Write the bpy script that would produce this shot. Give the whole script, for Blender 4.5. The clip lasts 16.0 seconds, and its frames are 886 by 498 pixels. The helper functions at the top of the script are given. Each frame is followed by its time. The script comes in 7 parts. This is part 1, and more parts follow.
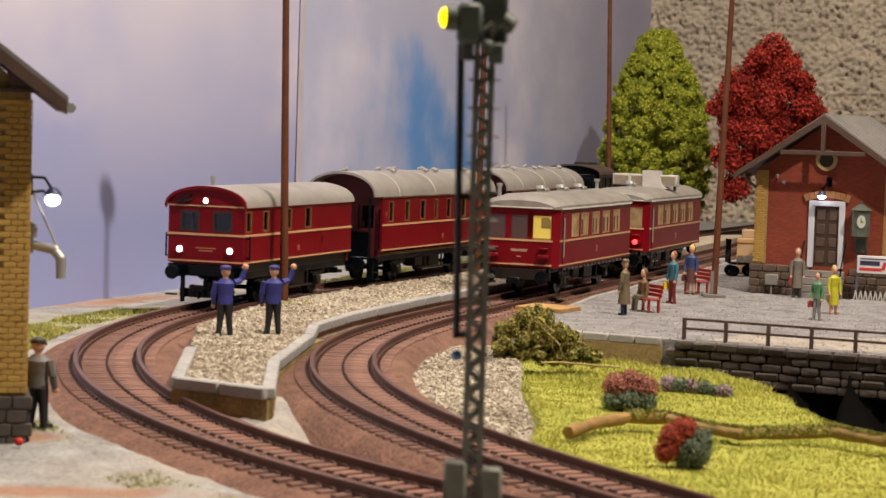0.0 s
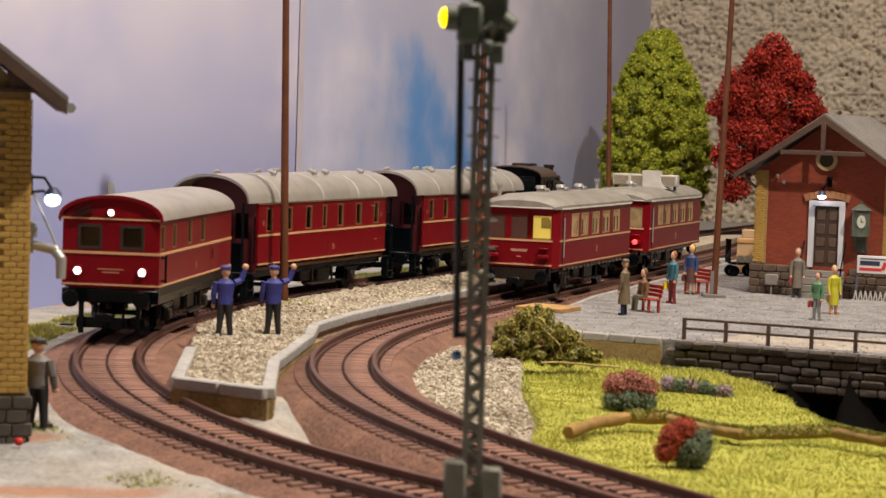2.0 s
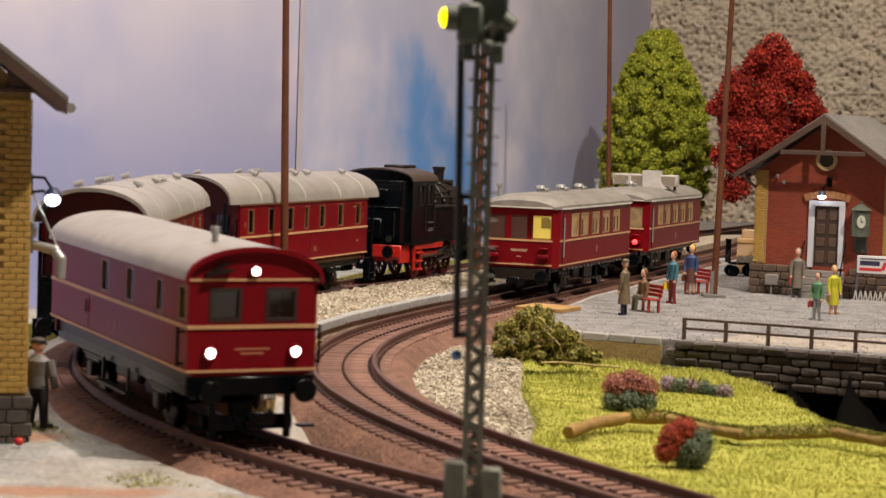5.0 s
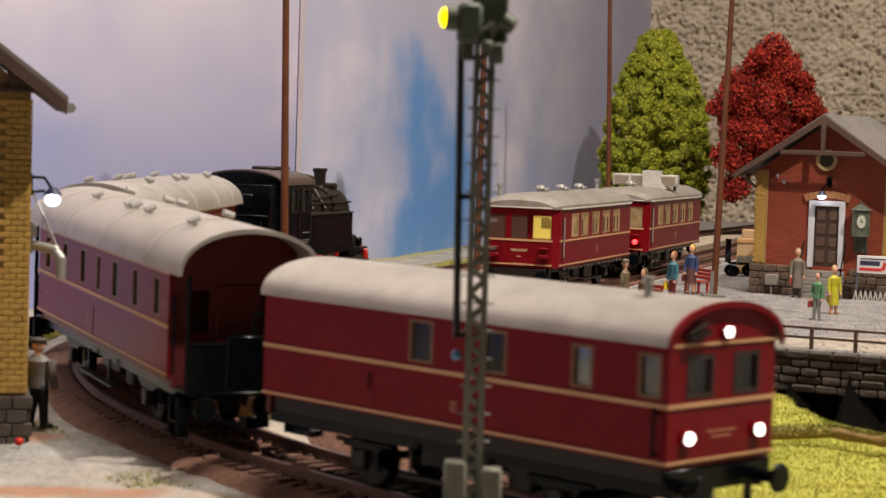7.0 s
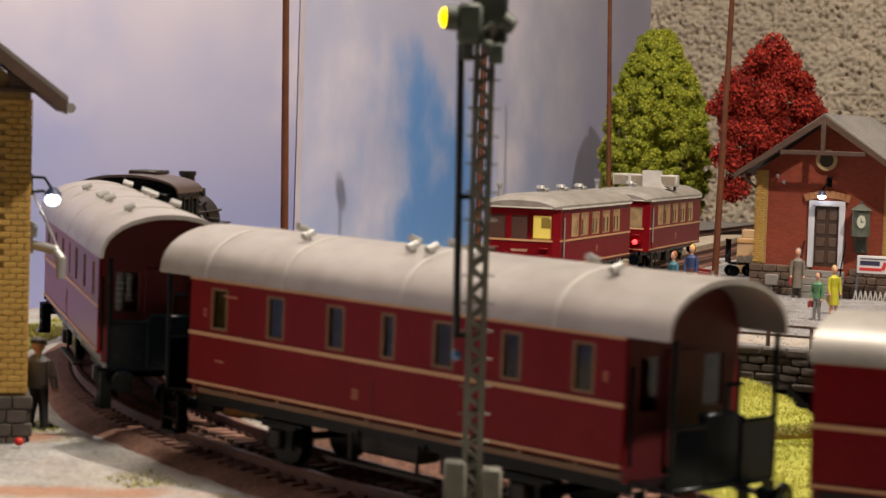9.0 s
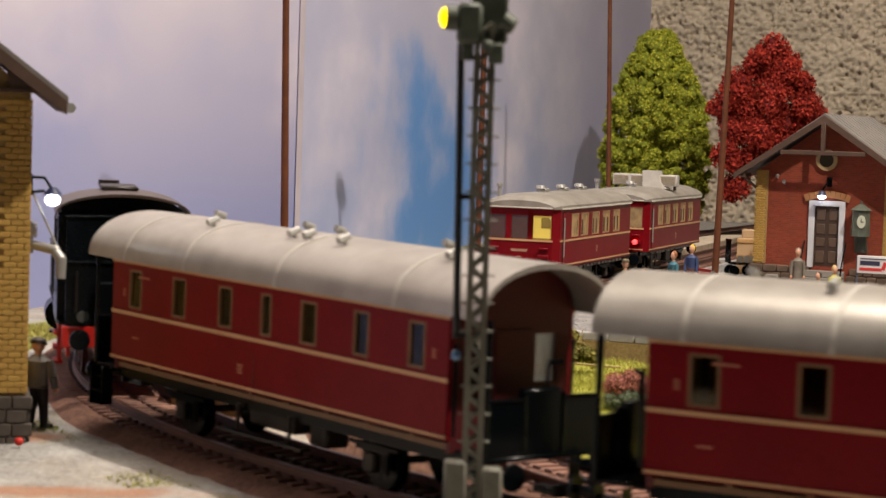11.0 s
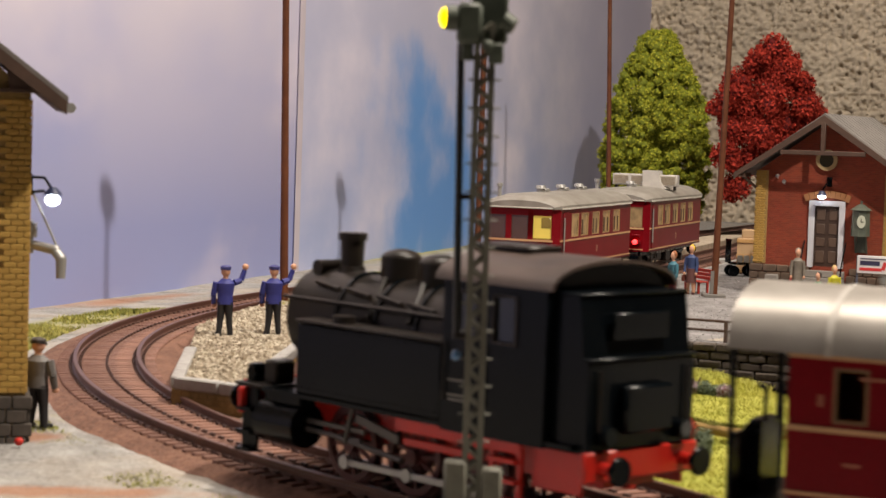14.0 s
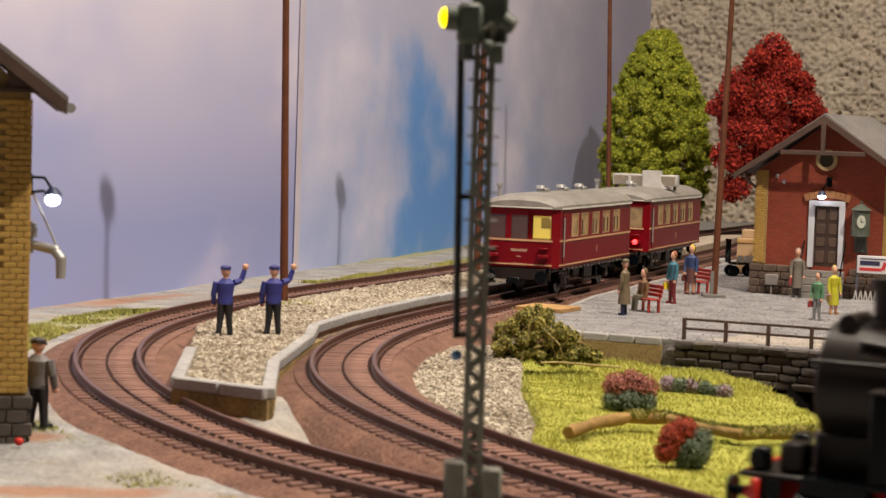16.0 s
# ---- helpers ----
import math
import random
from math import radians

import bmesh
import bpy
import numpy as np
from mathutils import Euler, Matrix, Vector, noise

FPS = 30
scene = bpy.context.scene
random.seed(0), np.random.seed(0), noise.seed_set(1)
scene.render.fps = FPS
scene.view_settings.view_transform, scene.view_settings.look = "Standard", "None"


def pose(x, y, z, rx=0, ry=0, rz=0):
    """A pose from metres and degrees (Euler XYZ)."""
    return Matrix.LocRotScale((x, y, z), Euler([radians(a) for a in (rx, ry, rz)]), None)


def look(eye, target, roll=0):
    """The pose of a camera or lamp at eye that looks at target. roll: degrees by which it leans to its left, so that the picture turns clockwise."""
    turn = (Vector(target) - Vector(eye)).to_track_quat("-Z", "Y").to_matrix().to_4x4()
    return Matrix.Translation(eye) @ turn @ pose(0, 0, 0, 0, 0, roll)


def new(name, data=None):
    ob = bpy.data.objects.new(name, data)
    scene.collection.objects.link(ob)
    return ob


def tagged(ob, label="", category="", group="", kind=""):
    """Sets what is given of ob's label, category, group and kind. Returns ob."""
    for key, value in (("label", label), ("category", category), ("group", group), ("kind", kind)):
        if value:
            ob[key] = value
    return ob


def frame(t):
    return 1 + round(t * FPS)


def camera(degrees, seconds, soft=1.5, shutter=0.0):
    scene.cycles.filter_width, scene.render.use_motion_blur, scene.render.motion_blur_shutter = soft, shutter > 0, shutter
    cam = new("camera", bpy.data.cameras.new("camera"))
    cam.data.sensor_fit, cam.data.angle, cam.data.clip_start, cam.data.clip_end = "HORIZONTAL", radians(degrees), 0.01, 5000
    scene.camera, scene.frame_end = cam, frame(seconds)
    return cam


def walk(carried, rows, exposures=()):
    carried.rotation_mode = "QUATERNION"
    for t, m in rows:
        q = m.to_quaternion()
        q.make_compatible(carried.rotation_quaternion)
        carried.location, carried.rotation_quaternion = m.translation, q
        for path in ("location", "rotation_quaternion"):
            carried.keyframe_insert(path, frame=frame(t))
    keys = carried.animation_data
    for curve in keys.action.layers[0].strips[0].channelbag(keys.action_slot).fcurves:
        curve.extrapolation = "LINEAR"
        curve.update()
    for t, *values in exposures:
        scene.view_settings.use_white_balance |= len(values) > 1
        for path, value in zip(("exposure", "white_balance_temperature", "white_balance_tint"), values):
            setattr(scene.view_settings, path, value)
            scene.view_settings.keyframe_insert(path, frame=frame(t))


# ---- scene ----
S = 0.001  # the layout is given in millimetres, the world is in metres
cam = camera(24.57, 16.0, soft=1.5, shutter=0.5)
EYE = pose(0, 0, 0.06175, 86.646, 0, 0) @ pose(0, 0, 0, 0, 0, 1.861)
walk(cam, [(0.0, EYE), (16.0, EYE)])
cam.data.dof.use_dof = True
cam.data.dof.focus_distance = 0.87
cam.data.dof.aperture_fstop = 76.0
scene.view_settings.exposure = 0.0

# ---- light ----
world = bpy.data.worlds.new("world")
scene.world = world
world.use_nodes = True
world.node_tree.nodes["Background"].inputs[0].default_value = (1.0, 0.95, 0.9, 1)
world.node_tree.nodes["Background"].inputs[1].default_value = 0.05


def area_lamp(name, eye, target, size, watts, colour):
    d = bpy.data.lights.new(name, "AREA")
    d.shape, d.size, d.energy, d.color = "DISK", size, watts, colour
    ob = new(name, d)
    ob.matrix_basis = look([v * S for v in eye], [v * S for v in target])
    return ob


area_lamp("ceiling_lamp", (80, 600, 1050), (20, 660, 0), 0.40, 11, (1.0, 0.885, 0.755))
area_lamp("spot_lamp", (384, 240, 800), (0, 700, 0), 0.028, 10.5, (1.0, 0.885, 0.755))

# ---- materials ----
MATS = {}


def mat(name, col, rough=0.6, metal=0.0, vary=0.15, scale=200.0, bump=0.0, bscale=600.0, emit=0.0, col2=None, spec=0.5, island=0.0, rand=0.0):
    """Noise at two scales between col and col2, fine relief, optional variation by piece."""
    if name in MATS:
        return MATS[name]
    m = bpy.data.materials.new(name)
    m.use_nodes = True
    nt = m.node_tree
    N, L = nt.nodes, nt.links
    b = N["Principled BSDF"]
    b.inputs["Roughness"].default_value = rough
    b.inputs["Metallic"].default_value = metal
    b.inputs["Specular IOR Level"].default_value = spec
    if col2 is None:
        col2 = tuple(c * (1 - vary) for c in col)
    tc = N.new("ShaderNodeTexCoord")
    n1 = N.new("ShaderNodeTexNoise")
    n1.inputs["Scale"].default_value, n1.inputs["Detail"].default_value = scale, 4
    n2 = N.new("ShaderNodeTexNoise")
    n2.inputs["Scale"].default_value, n2.inputs["Detail"].default_value = scale * 0.13, 2
    add = N.new("ShaderNodeMath")
    add.operation = "ADD"
    L.new(tc.outputs["Object"], n1.inputs["Vector"])
    L.new(tc.outputs["Object"], n2.inputs["Vector"])
    L.new(n1.outputs["Fac"], add.inputs[0])
    L.new(n2.outputs["Fac"], add.inputs[1])
    mr = N.new("ShaderNodeMapRange")
    mr.inputs["From Min"].default_value, mr.inputs["From Max"].default_value = 0.7, 1.3
    src = add.outputs[0]
    if rand:
        oi = N.new("ShaderNodeObjectInfo")
        a2 = N.new("ShaderNodeMath")
        a2.operation = "MULTIPLY_ADD"
        L.new(oi.outputs["Random"], a2.inputs[0])
        a2.inputs[1].default_value = rand
        L.new(src, a2.inputs[2])
        src = a2.outputs[0]
    if island:
        gi = N.new("ShaderNodeNewGeometry")
        a3 = N.new("ShaderNodeMath")
        a3.operation = "MULTIPLY_ADD"
        L.new(gi.outputs["Random Per Island"], a3.inputs[0])
        a3.inputs[1].default_value = island
        L.new(src, a3.inputs[2])
        a4 = N.new("ShaderNodeMath")
        a4.operation = "SUBTRACT"
        L.new(a3.outputs[0], a4.inputs[0])
        a4.inputs[1].default_value = island / 2
        src = a4.outputs[0]
    L.new(src, mr.inputs["Value"])
    mix = N.new("ShaderNodeMix")
    mix.data_type = "RGBA"
    mix.inputs[6].default_value = (*col, 1)
    mix.inputs[7].default_value = (*col2, 1)
    L.new(mr.outputs[0], mix.inputs[0])
    L.new(mix.outputs[2], b.inputs["Base Color"])
    if bump:
        bn = N.new("ShaderNodeTexNoise")
        bn.inputs["Scale"].default_value, bn.inputs["Detail"].default_value = bscale, 5
        L.new(tc.outputs["Object"], bn.inputs["Vector"])
        bp = N.new("ShaderNodeBump")
        bp.inputs["Strength"].default_value, bp.inputs["Distance"].default_value = 0.8, bump * S
        L.new(bn.outputs["Fac"], bp.inputs["Height"])
        L.new(bp.outputs["Normal"], b.inputs["Normal"])
    if emit:
        b.inputs["Emission Color"].default_value = (*col, 1)
        b.inputs["Emission Strength"].default_value = emit
    MATS[name] = m
    return m


# ---- mesh helpers (millimetres) ----
def box(bm, c, s, rz=0.0, rx=0.0, ry=0.0, bevel=0.0):
    """Box about the centre c with the sizes s."""
    m = Matrix.LocRotScale(c, Euler((radians(rx), radians(ry), radians(rz))), s)
    r = bmesh.ops.create_cube(bm, size=1.0, matrix=m)
    if bevel:
        es = list({e for v in r["verts"] for e in v.link_edges})
        bmesh.ops.bevel(bm, geom=es, offset=bevel, segments=1, affect="EDGES")
    return r["verts"]


def tube(bm, a, b, r1, r2=None, n=10, cap=True):
    """Round bar from a to b."""
    a, b = Vector(a), Vector(b)
    d = b - a
    m = Matrix.Translation((a + b) / 2) @ d.to_track_quat("Z", "Y").to_matrix().to_4x4()
    return bmesh.ops.create_cone(bm, cap_ends=cap, segments=n, radius1=r1, radius2=r1 if r2 is None else r2, depth=d.length, matrix=m)["verts"]


def ball(bm, c, r, n=10, s=(1, 1, 1)):
    m = Matrix.LocRotScale(c, None, Vector(s))
    return bmesh.ops.create_uvsphere(bm, u_segments=n, v_segments=max(4, n // 2 + 1), radius=r, matrix=m)["verts"]


def poly(bm, pts):
    vs = [bm.verts.new(p) for p in pts]
    return bm.faces.new(vs)


def extrude(bm, outline, axis, a, b):
    """Solid from a 2D outline; axis x: (y, z) outline, y: (x, z) outline, z: (x, y) outline."""
    def put(p, t):
        return {"x": (t, p[0], p[1]), "y": (p[0], t, p[1]), "z": (p[0], p[1], t)}[axis]
    lo = [bm.verts.new(put(p, a)) for p in outline]
    hi = [bm.verts.new(put(p, b)) for p in outline]
    n = len(outline)
    fs = [bm.faces.new(lo[::-1]), bm.faces.new(hi)]
    for i in range(n):
        fs.append(bm.faces.new((lo[i], lo[(i + 1) % n], hi[(i + 1) % n], hi[i])))
    bmesh.ops.recalc_face_normals(bm, faces=fs)
    return lo + hi


def mesh_of(name, bm, material, smooth=False):
    bmesh.ops.scale(bm, vec=(S, S, S), verts=bm.verts)
    me = bpy.data.meshes.new(name)
    bm.to_mesh(me)
    bm.free()
    for m in material if isinstance(material, (list, tuple)) else [material]:
        me.materials.append(m)
    me.shade_smooth()
    if not smooth:
        me.set_sharp_from_angle(angle=radians(38))
    return me


def part(name, bm, material, parent=None, label="", at=None, smooth=False):
    """One mesh object; at is its pose in the parent's space, in millimetres and degrees."""
    ob = new(name, mesh_of(name, bm, material, smooth))
    if at:
        ob.matrix_basis = mm(*at)
    if parent:
        ob.parent = parent
    if label:
        tagged(ob, label)
    return ob


def mm(x, y, z, rx=0, ry=0, rz=0):
    return pose(x * S, y * S, z * S, rx, ry, rz)


def thing(name, at, label, category, group="", kind=""):
    ob = new(name)
    ob.empty_display_size = 0.01
    ob.matrix_basis = mm(*at)
    return tagged(ob, label, category, group, kind)


def solid(name, bm, material, at, label, category, group="", kind="", smooth=False):
    ob = part(name, bm, material, None, "", at, smooth)
    return tagged(ob, label, category, group, kind)


def B():
    return bmesh.new()


# ---- the two lines of track ----
class Line:
    """A track's centre line: start, heading and curvature at even knots."""

    def __init__(self, x, y, heading, knots, length, before, fall=0.0):
        n = int(length / 4) + 1
        s = np.arange(n) * 4.0
        k = np.interp(s, np.linspace(0, length, len(knots)), knots) / 300
        th = heading + np.concatenate([[0], np.cumsum((k[1:] + k[:-1]) / 2 * 4)])
        c = np.cos((th[1:] + th[:-1]) / 2) * 4
        d = np.sin((th[1:] + th[:-1]) / 2) * 4
        X = x + np.concatenate([[0], np.cumsum(c)])
        Y = y + np.concatenate([[0], np.cumsum(d)])
        self.s = np.concatenate([[-before], s])
        self.x = np.concatenate([[x - before * math.cos(heading)], X])
        self.y = np.concatenate([[y - before * math.sin(heading)], Y])
        # the line falls gently from 600 to 900 mm
        u = np.clip((self.s - 600) / 300, 0, 1)
        self.z = -fall * u * u * (3 - 2 * u)
        k = (61.75 - self.z) / 61.75
        self.x, self.y = self.x * k, self.y * k
        self.way = np.concatenate([[0], np.cumsum(np.hypot(np.diff(self.x), np.diff(self.y)))])

    def at(self, s):
        return float(np.interp(s, self.s, self.x)), float(np.interp(s, self.s, self.y))

    def height(self, s):
        return float(np.interp(s, self.s, self.z))

    def back(self, s, mm_behind):
        """The place that lies so many mm behind s."""
        return float(np.interp(np.interp(s, self.s, self.way) - mm_behind, self.way, self.s))

    def dir(self, s):
        a, b = self.at(s - 1.5), self.at(s + 1.5)
        return math.atan2(b[1] - a[1], b[0] - a[0])

    def side(self, s, off):
        """The point off mm to the left of the line."""
        (x, y), h = self.at(s), self.dir(s)
        return x - off * math.sin(h), y + off * math.cos(h)


LINE_A = Line(95.2, 1157.7, 4.3119, [0.208, 0.12, -0.141, -0.075, 0.403, 0.916, 0.794, 0.824, 0.935, 0.902, 0.876, 0.859, 0.85, 0.845], 1512, 620, fall=4.5)
LINE_B = Line(134.2, 1066.0, 4.3911, [-0.048, -0.04, -0.027, -0.005, -0.015, 0.298, 0.929, 0.983, 0.742, 0.394, 0.105, 0, -0.02, -0.02], 1072, 600, fall=4.5)
B_END = 800
# ---- materials of the layout ----
RED = mat("carmine_paint", (0.19, 0.005, 0.010), 0.3, vary=0.2, scale=900, spec=0.12)
# carmine darkened: shade of the end walls in the colour; also the panel joints
REDD = mat("shaded_end_and_joint_red", (0.10, 0.006, 0.008), 0.6)
CREAM = mat("cream_line", (0.62, 0.36, 0.18), 0.5)
ROOF = mat("grey_roof_paint", (0.44, 0.41, 0.375), 0.38, 0.35, col2=(0.31, 0.28, 0.25), scale=160, bump=0.03, bscale=900)
SILVER = mat("silver_roof_paint", (0.30, 0.28, 0.25), 0.42, col2=(0.17, 0.15, 0.125), scale=150, bump=0.05, bscale=500)
BAND = mat("roof_band", (0.5, 0.47, 0.43), 0.5)
ZINC = mat("zinc", (0.42, 0.41, 0.39), 0.4, 0.4)
BLACK = mat("black_paint", (0.003, 0.0045, 0.006), 0.24, vary=0.4, scale=500, spec=0.15)
SOOT = mat("sooty_black", (0.009, 0.008, 0.007), 0.38, col2=(0.026, 0.018, 0.014), scale=220, spec=0.25)
FRAME_RED = mat("frame_red", (0.55, 0.02, 0.012), 0.35)
GLASS = mat("dark_glass", (0.02, 0.022, 0.02), 0.06, vary=0.0, spec=0.6)


def clear_glass(name, tint):
    """Thin pane: tinted see-through with a little gloss."""
    m = bpy.data.materials.new(name)
    m.use_nodes = True
    N, L = m.node_tree.nodes, m.node_tree.links
    tr, gl, mx, fr = N.new("ShaderNodeBsdfTransparent"), N.new("ShaderNodeBsdfGlossy"), N.new("ShaderNodeMixShader"), N.new("ShaderNodeFresnel")
    tr.inputs["Color"].default_value = (*tint, 1)
    gl.inputs["Roughness"].default_value = 0.05
    fr.inputs["IOR"].default_value = 1.5
    L.new(fr.outputs[0], mx.inputs[0])
    L.new(tr.outputs[0], mx.inputs[1])
    L.new(gl.outputs[0], mx.inputs[2])
    L.new(mx.outputs[0], N["Material Output"].inputs["Surface"])
    N.remove(N["Principled BSDF"])
    return m


CLEAR, AMBER = clear_glass("clear_pane", (0.93, 0.94, 0.90)), clear_glass("amber_tinted_pane", (0.94, 0.82, 0.48))
WOOD_IN = mat("varnished_wood", (0.20, 0.10, 0.04), 0.5)
BEIGE = mat("beige_curtain", (0.42, 0.28, 0.13), 0.7)
LETTER = mat("faded_lettering", (0.42, 0.15, 0.08), 0.6)
LAMP_ON = mat("white_headlight", (1.0, 0.93, 0.82), 0.3, vary=0, emit=6)
LAMP_RED = mat("red_tail_light", (1.0, 0.03, 0.03), 0.3, vary=0, emit=6)
LAMP_YEL = mat("yellow_signal_light", (1.0, 0.72, 0.0), 0.3, vary=0, emit=4)
LAMP_BLUE = mat("cold_white_lamp", (0.82, 0.9, 1.0), 0.3, vary=0, emit=10)
CABIN = mat("lit_cab_panel", (0.72, 0.55, 0.10), 0.6, vary=0.25, scale=150, emit=0.30)
SALOON = mat("lit_saloon_panel", (0.50, 0.33, 0.16), 0.5, vary=0.75, scale=260, emit=0.10)
RAIL = mat("rusty_rail", (0.15, 0.072, 0.052), 0.5, col2=(0.09, 0.042, 0.031), scale=200)
RAILTOP = mat("rail_head", (0.15, 0.075, 0.055), 0.35, 0.5)
SLEEPER = mat("brown_sleeper", (0.27, 0.135, 0.095), 0.75, col2=(0.15, 0.072, 0.052), scale=350, rand=0.35, bump=0.1, bscale=900)
CHAIR = mat("dark_chair", (0.075, 0.036, 0.027), 0.6)
BED = mat("brown_ballast", (0.23, 0.115, 0.075), 0.95, col2=(0.10, 0.047, 0.032), scale=900, bump=1.0, bscale=800)
SAND = mat("sandy_gravel", (0.60, 0.51, 0.39), 0.95, col2=(0.38, 0.30, 0.21), scale=1300, bump=0.4, bscale=1500)
PLATF = mat("grey_grit", (0.30, 0.285, 0.28), 0.95, col2=(0.13, 0.12, 0.118), scale=800, bump=0.6, bscale=900)
STONES = mat("pale_stones", (0.50, 0.44, 0.34), 0.9, col2=(0.26, 0.21, 0.15), scale=60, island=0.9)
KERB = mat("kerb_concrete", (0.42, 0.40, 0.38), 0.85, vary=0.3, scale=500, rand=0.25, bump=0.15, bscale=900)
YWALL = mat("yellow_masonry", (0.36, 0.25, 0.10), 0.9, vary=0.45, scale=900, bump=0.3, bscale=900)
GRASSM = mat("lime_grass_mat", (0.42, 0.39, 0.07), 0.95, col2=(0.28, 0.29, 0.04), scale=250, bump=0.8, bscale=900)
BLADES = mat("lime_grass_blades", (0.50, 0.47, 0.10), 0.8, col2=(0.33, 0.35, 0.05), scale=90, island=0.5)
TUFT = mat("olive_grass", (0.42, 0.38, 0.10), 0.85, col2=(0.20, 0.21, 0.04), scale=90, island=0.8)
LEAF = mat("green_leaves", (0.47, 0.46, 0.05), 0.8, col2=(0.20, 0.235, 0.016), scale=60, island=0.9, spec=0.15)
# crown cores: leaf hue darkened, the shade between leaves put into the colour
LEAFIN = mat("crown_shade_core", (0.17, 0.20, 0.014), 0.9, bump=1.5, bscale=300)
LEAFR = mat("red_leaves", (0.46, 0.05, 0.03), 0.8, col2=(0.20, 0.016, 0.01), scale=60, island=0.9, spec=0.15)
LEAFRIN = mat("red_shade_core", (0.13, 0.006, 0.006), 0.9, bump=1.5, bscale=300)
BARK = mat("bark", (0.10, 0.06, 0.035), 0.9, bump=0.4, bscale=700)
POLE = mat("brown_pole", (0.14, 0.048, 0.022), 0.6, vary=0.4, scale=250, spec=0.2)
DARKWOOD = mat("dark_brown_wood", (0.085, 0.045, 0.03), 0.7, vary=0.35, scale=300)
STONEW = mat("grey_stone_block", (0.13, 0.105, 0.085), 0.9, col2=(0.06, 0.048, 0.04), scale=500, rand=0.4, bump=0.35, bscale=700)
# near-black colour stands for deep shade in the cutting and behind the blocks
PIT = mat("deep_shade_black", (0.004, 0.0035, 0.003), 0.95, spec=0.05)
PLINTH = mat("plinth_stone", (0.17, 0.11, 0.075), 0.9, col2=(0.09, 0.06, 0.042), scale=500, rand=0.4, bump=0.3, bscale=800)
YBRICK = mat("yellow_brick", (0.56, 0.36, 0.085), 0.8, col2=(0.42, 0.25, 0.055), scale=400, rand=0.4, bump=0.1, bscale=1200)
MORTAR = mat("mortar", (0.40, 0.26, 0.09), 0.9, vary=0.3, scale=900)
TILE = mat("grey_roof_sheet", (0.21, 0.19, 0.175), 0.75, vary=0.3, scale=250, bump=0.2, bscale=500)
DOORW = mat("door_brown", (0.055, 0.03, 0.02), 0.5)
WHITE = mat("white_frame_paint", (0.62, 0.62, 0.66), 0.55)
GREENM = mat("green_signal_paint", (0.11, 0.125, 0.095), 0.55, col2=(0.05, 0.06, 0.045), scale=300)
GREYG = mat("mast_grey_green", (0.16, 0.155, 0.12), 0.6, col2=(0.085, 0.078, 0.06), scale=400)
SKIN = mat("painted_skin", (0.62, 0.33, 0.21), 0.6)
BENCHR = mat("bench_red", (0.36, 0.03, 0.018), 0.45)
PLANK = mat("raw_plank", (0.52, 0.30, 0.11), 0.75, vary=0.35, scale=200)
CARD = mat("crate_wood", (0.50, 0.33, 0.18), 0.8)


def brick_material(name, col, col2, mortar, w, h):
    """Fine brickwork too small to build brick by brick."""
    m = bpy.data.materials.new(name)
    m.use_nodes = True
    N, L = m.node_tree.nodes, m.node_tree.links
    b = N["Principled BSDF"]
    b.inputs["Roughness"].default_value = 0.85
    tc, mp, br, bp = N.new("ShaderNodeTexCoord"), N.new("ShaderNodeMapping"), N.new("ShaderNodeTexBrick"), N.new("ShaderNodeBump")
    mp.inputs["Rotation"].default_value = (radians(90), 0, 0)
    br.inputs["Color1"].default_value, br.inputs["Color2"].default_value, br.inputs["Mortar"].default_value = (*col, 1), (*col2, 1), (*mortar, 1)
    br.inputs["Scale"].default_value = 1000
    br.inputs["Brick Width"].default_value, br.inputs["Row Height"].default_value, br.inputs["Mortar Size"].default_value = w, h, 0.09
    L.new(tc.outputs["Object"], mp.inputs["Vector"])
    L.new(mp.outputs[0], br.inputs["Vector"])
    n = N.new("ShaderNodeTexNoise")
    n.inputs["Scale"].default_value = 120
    L.new(tc.outputs["Object"], n.inputs["Vector"])
    mx = N.new("ShaderNodeMix")
    mx.data_type, mx.blend_type = "RGBA", "MULTIPLY"
    mx.inputs[0].default_value = 0.5
    L.new(br.outputs["Color"], mx.inputs[6])
    L.new(n.outputs["Color"], mx.inputs[7])
    mx.inputs[0].default_value = 0.25
    L.new(mx.outputs[2], b.inputs["Base Color"])
    bp.inputs["Strength"].default_value, bp.inputs["Distance"].default_value = 0.6, 0.0002
    L.new(br.outputs["Fac"], bp.inputs["Height"])
    bp.invert = True
    L.new(bp.outputs["Normal"], b.inputs["Normal"])
    return m


BRICKR = brick_material("red_brickwork", (0.30, 0.048, 0.018), (0.22, 0.034, 0.013), (0.24, 0.06, 0.03), 2.2, 0.75)


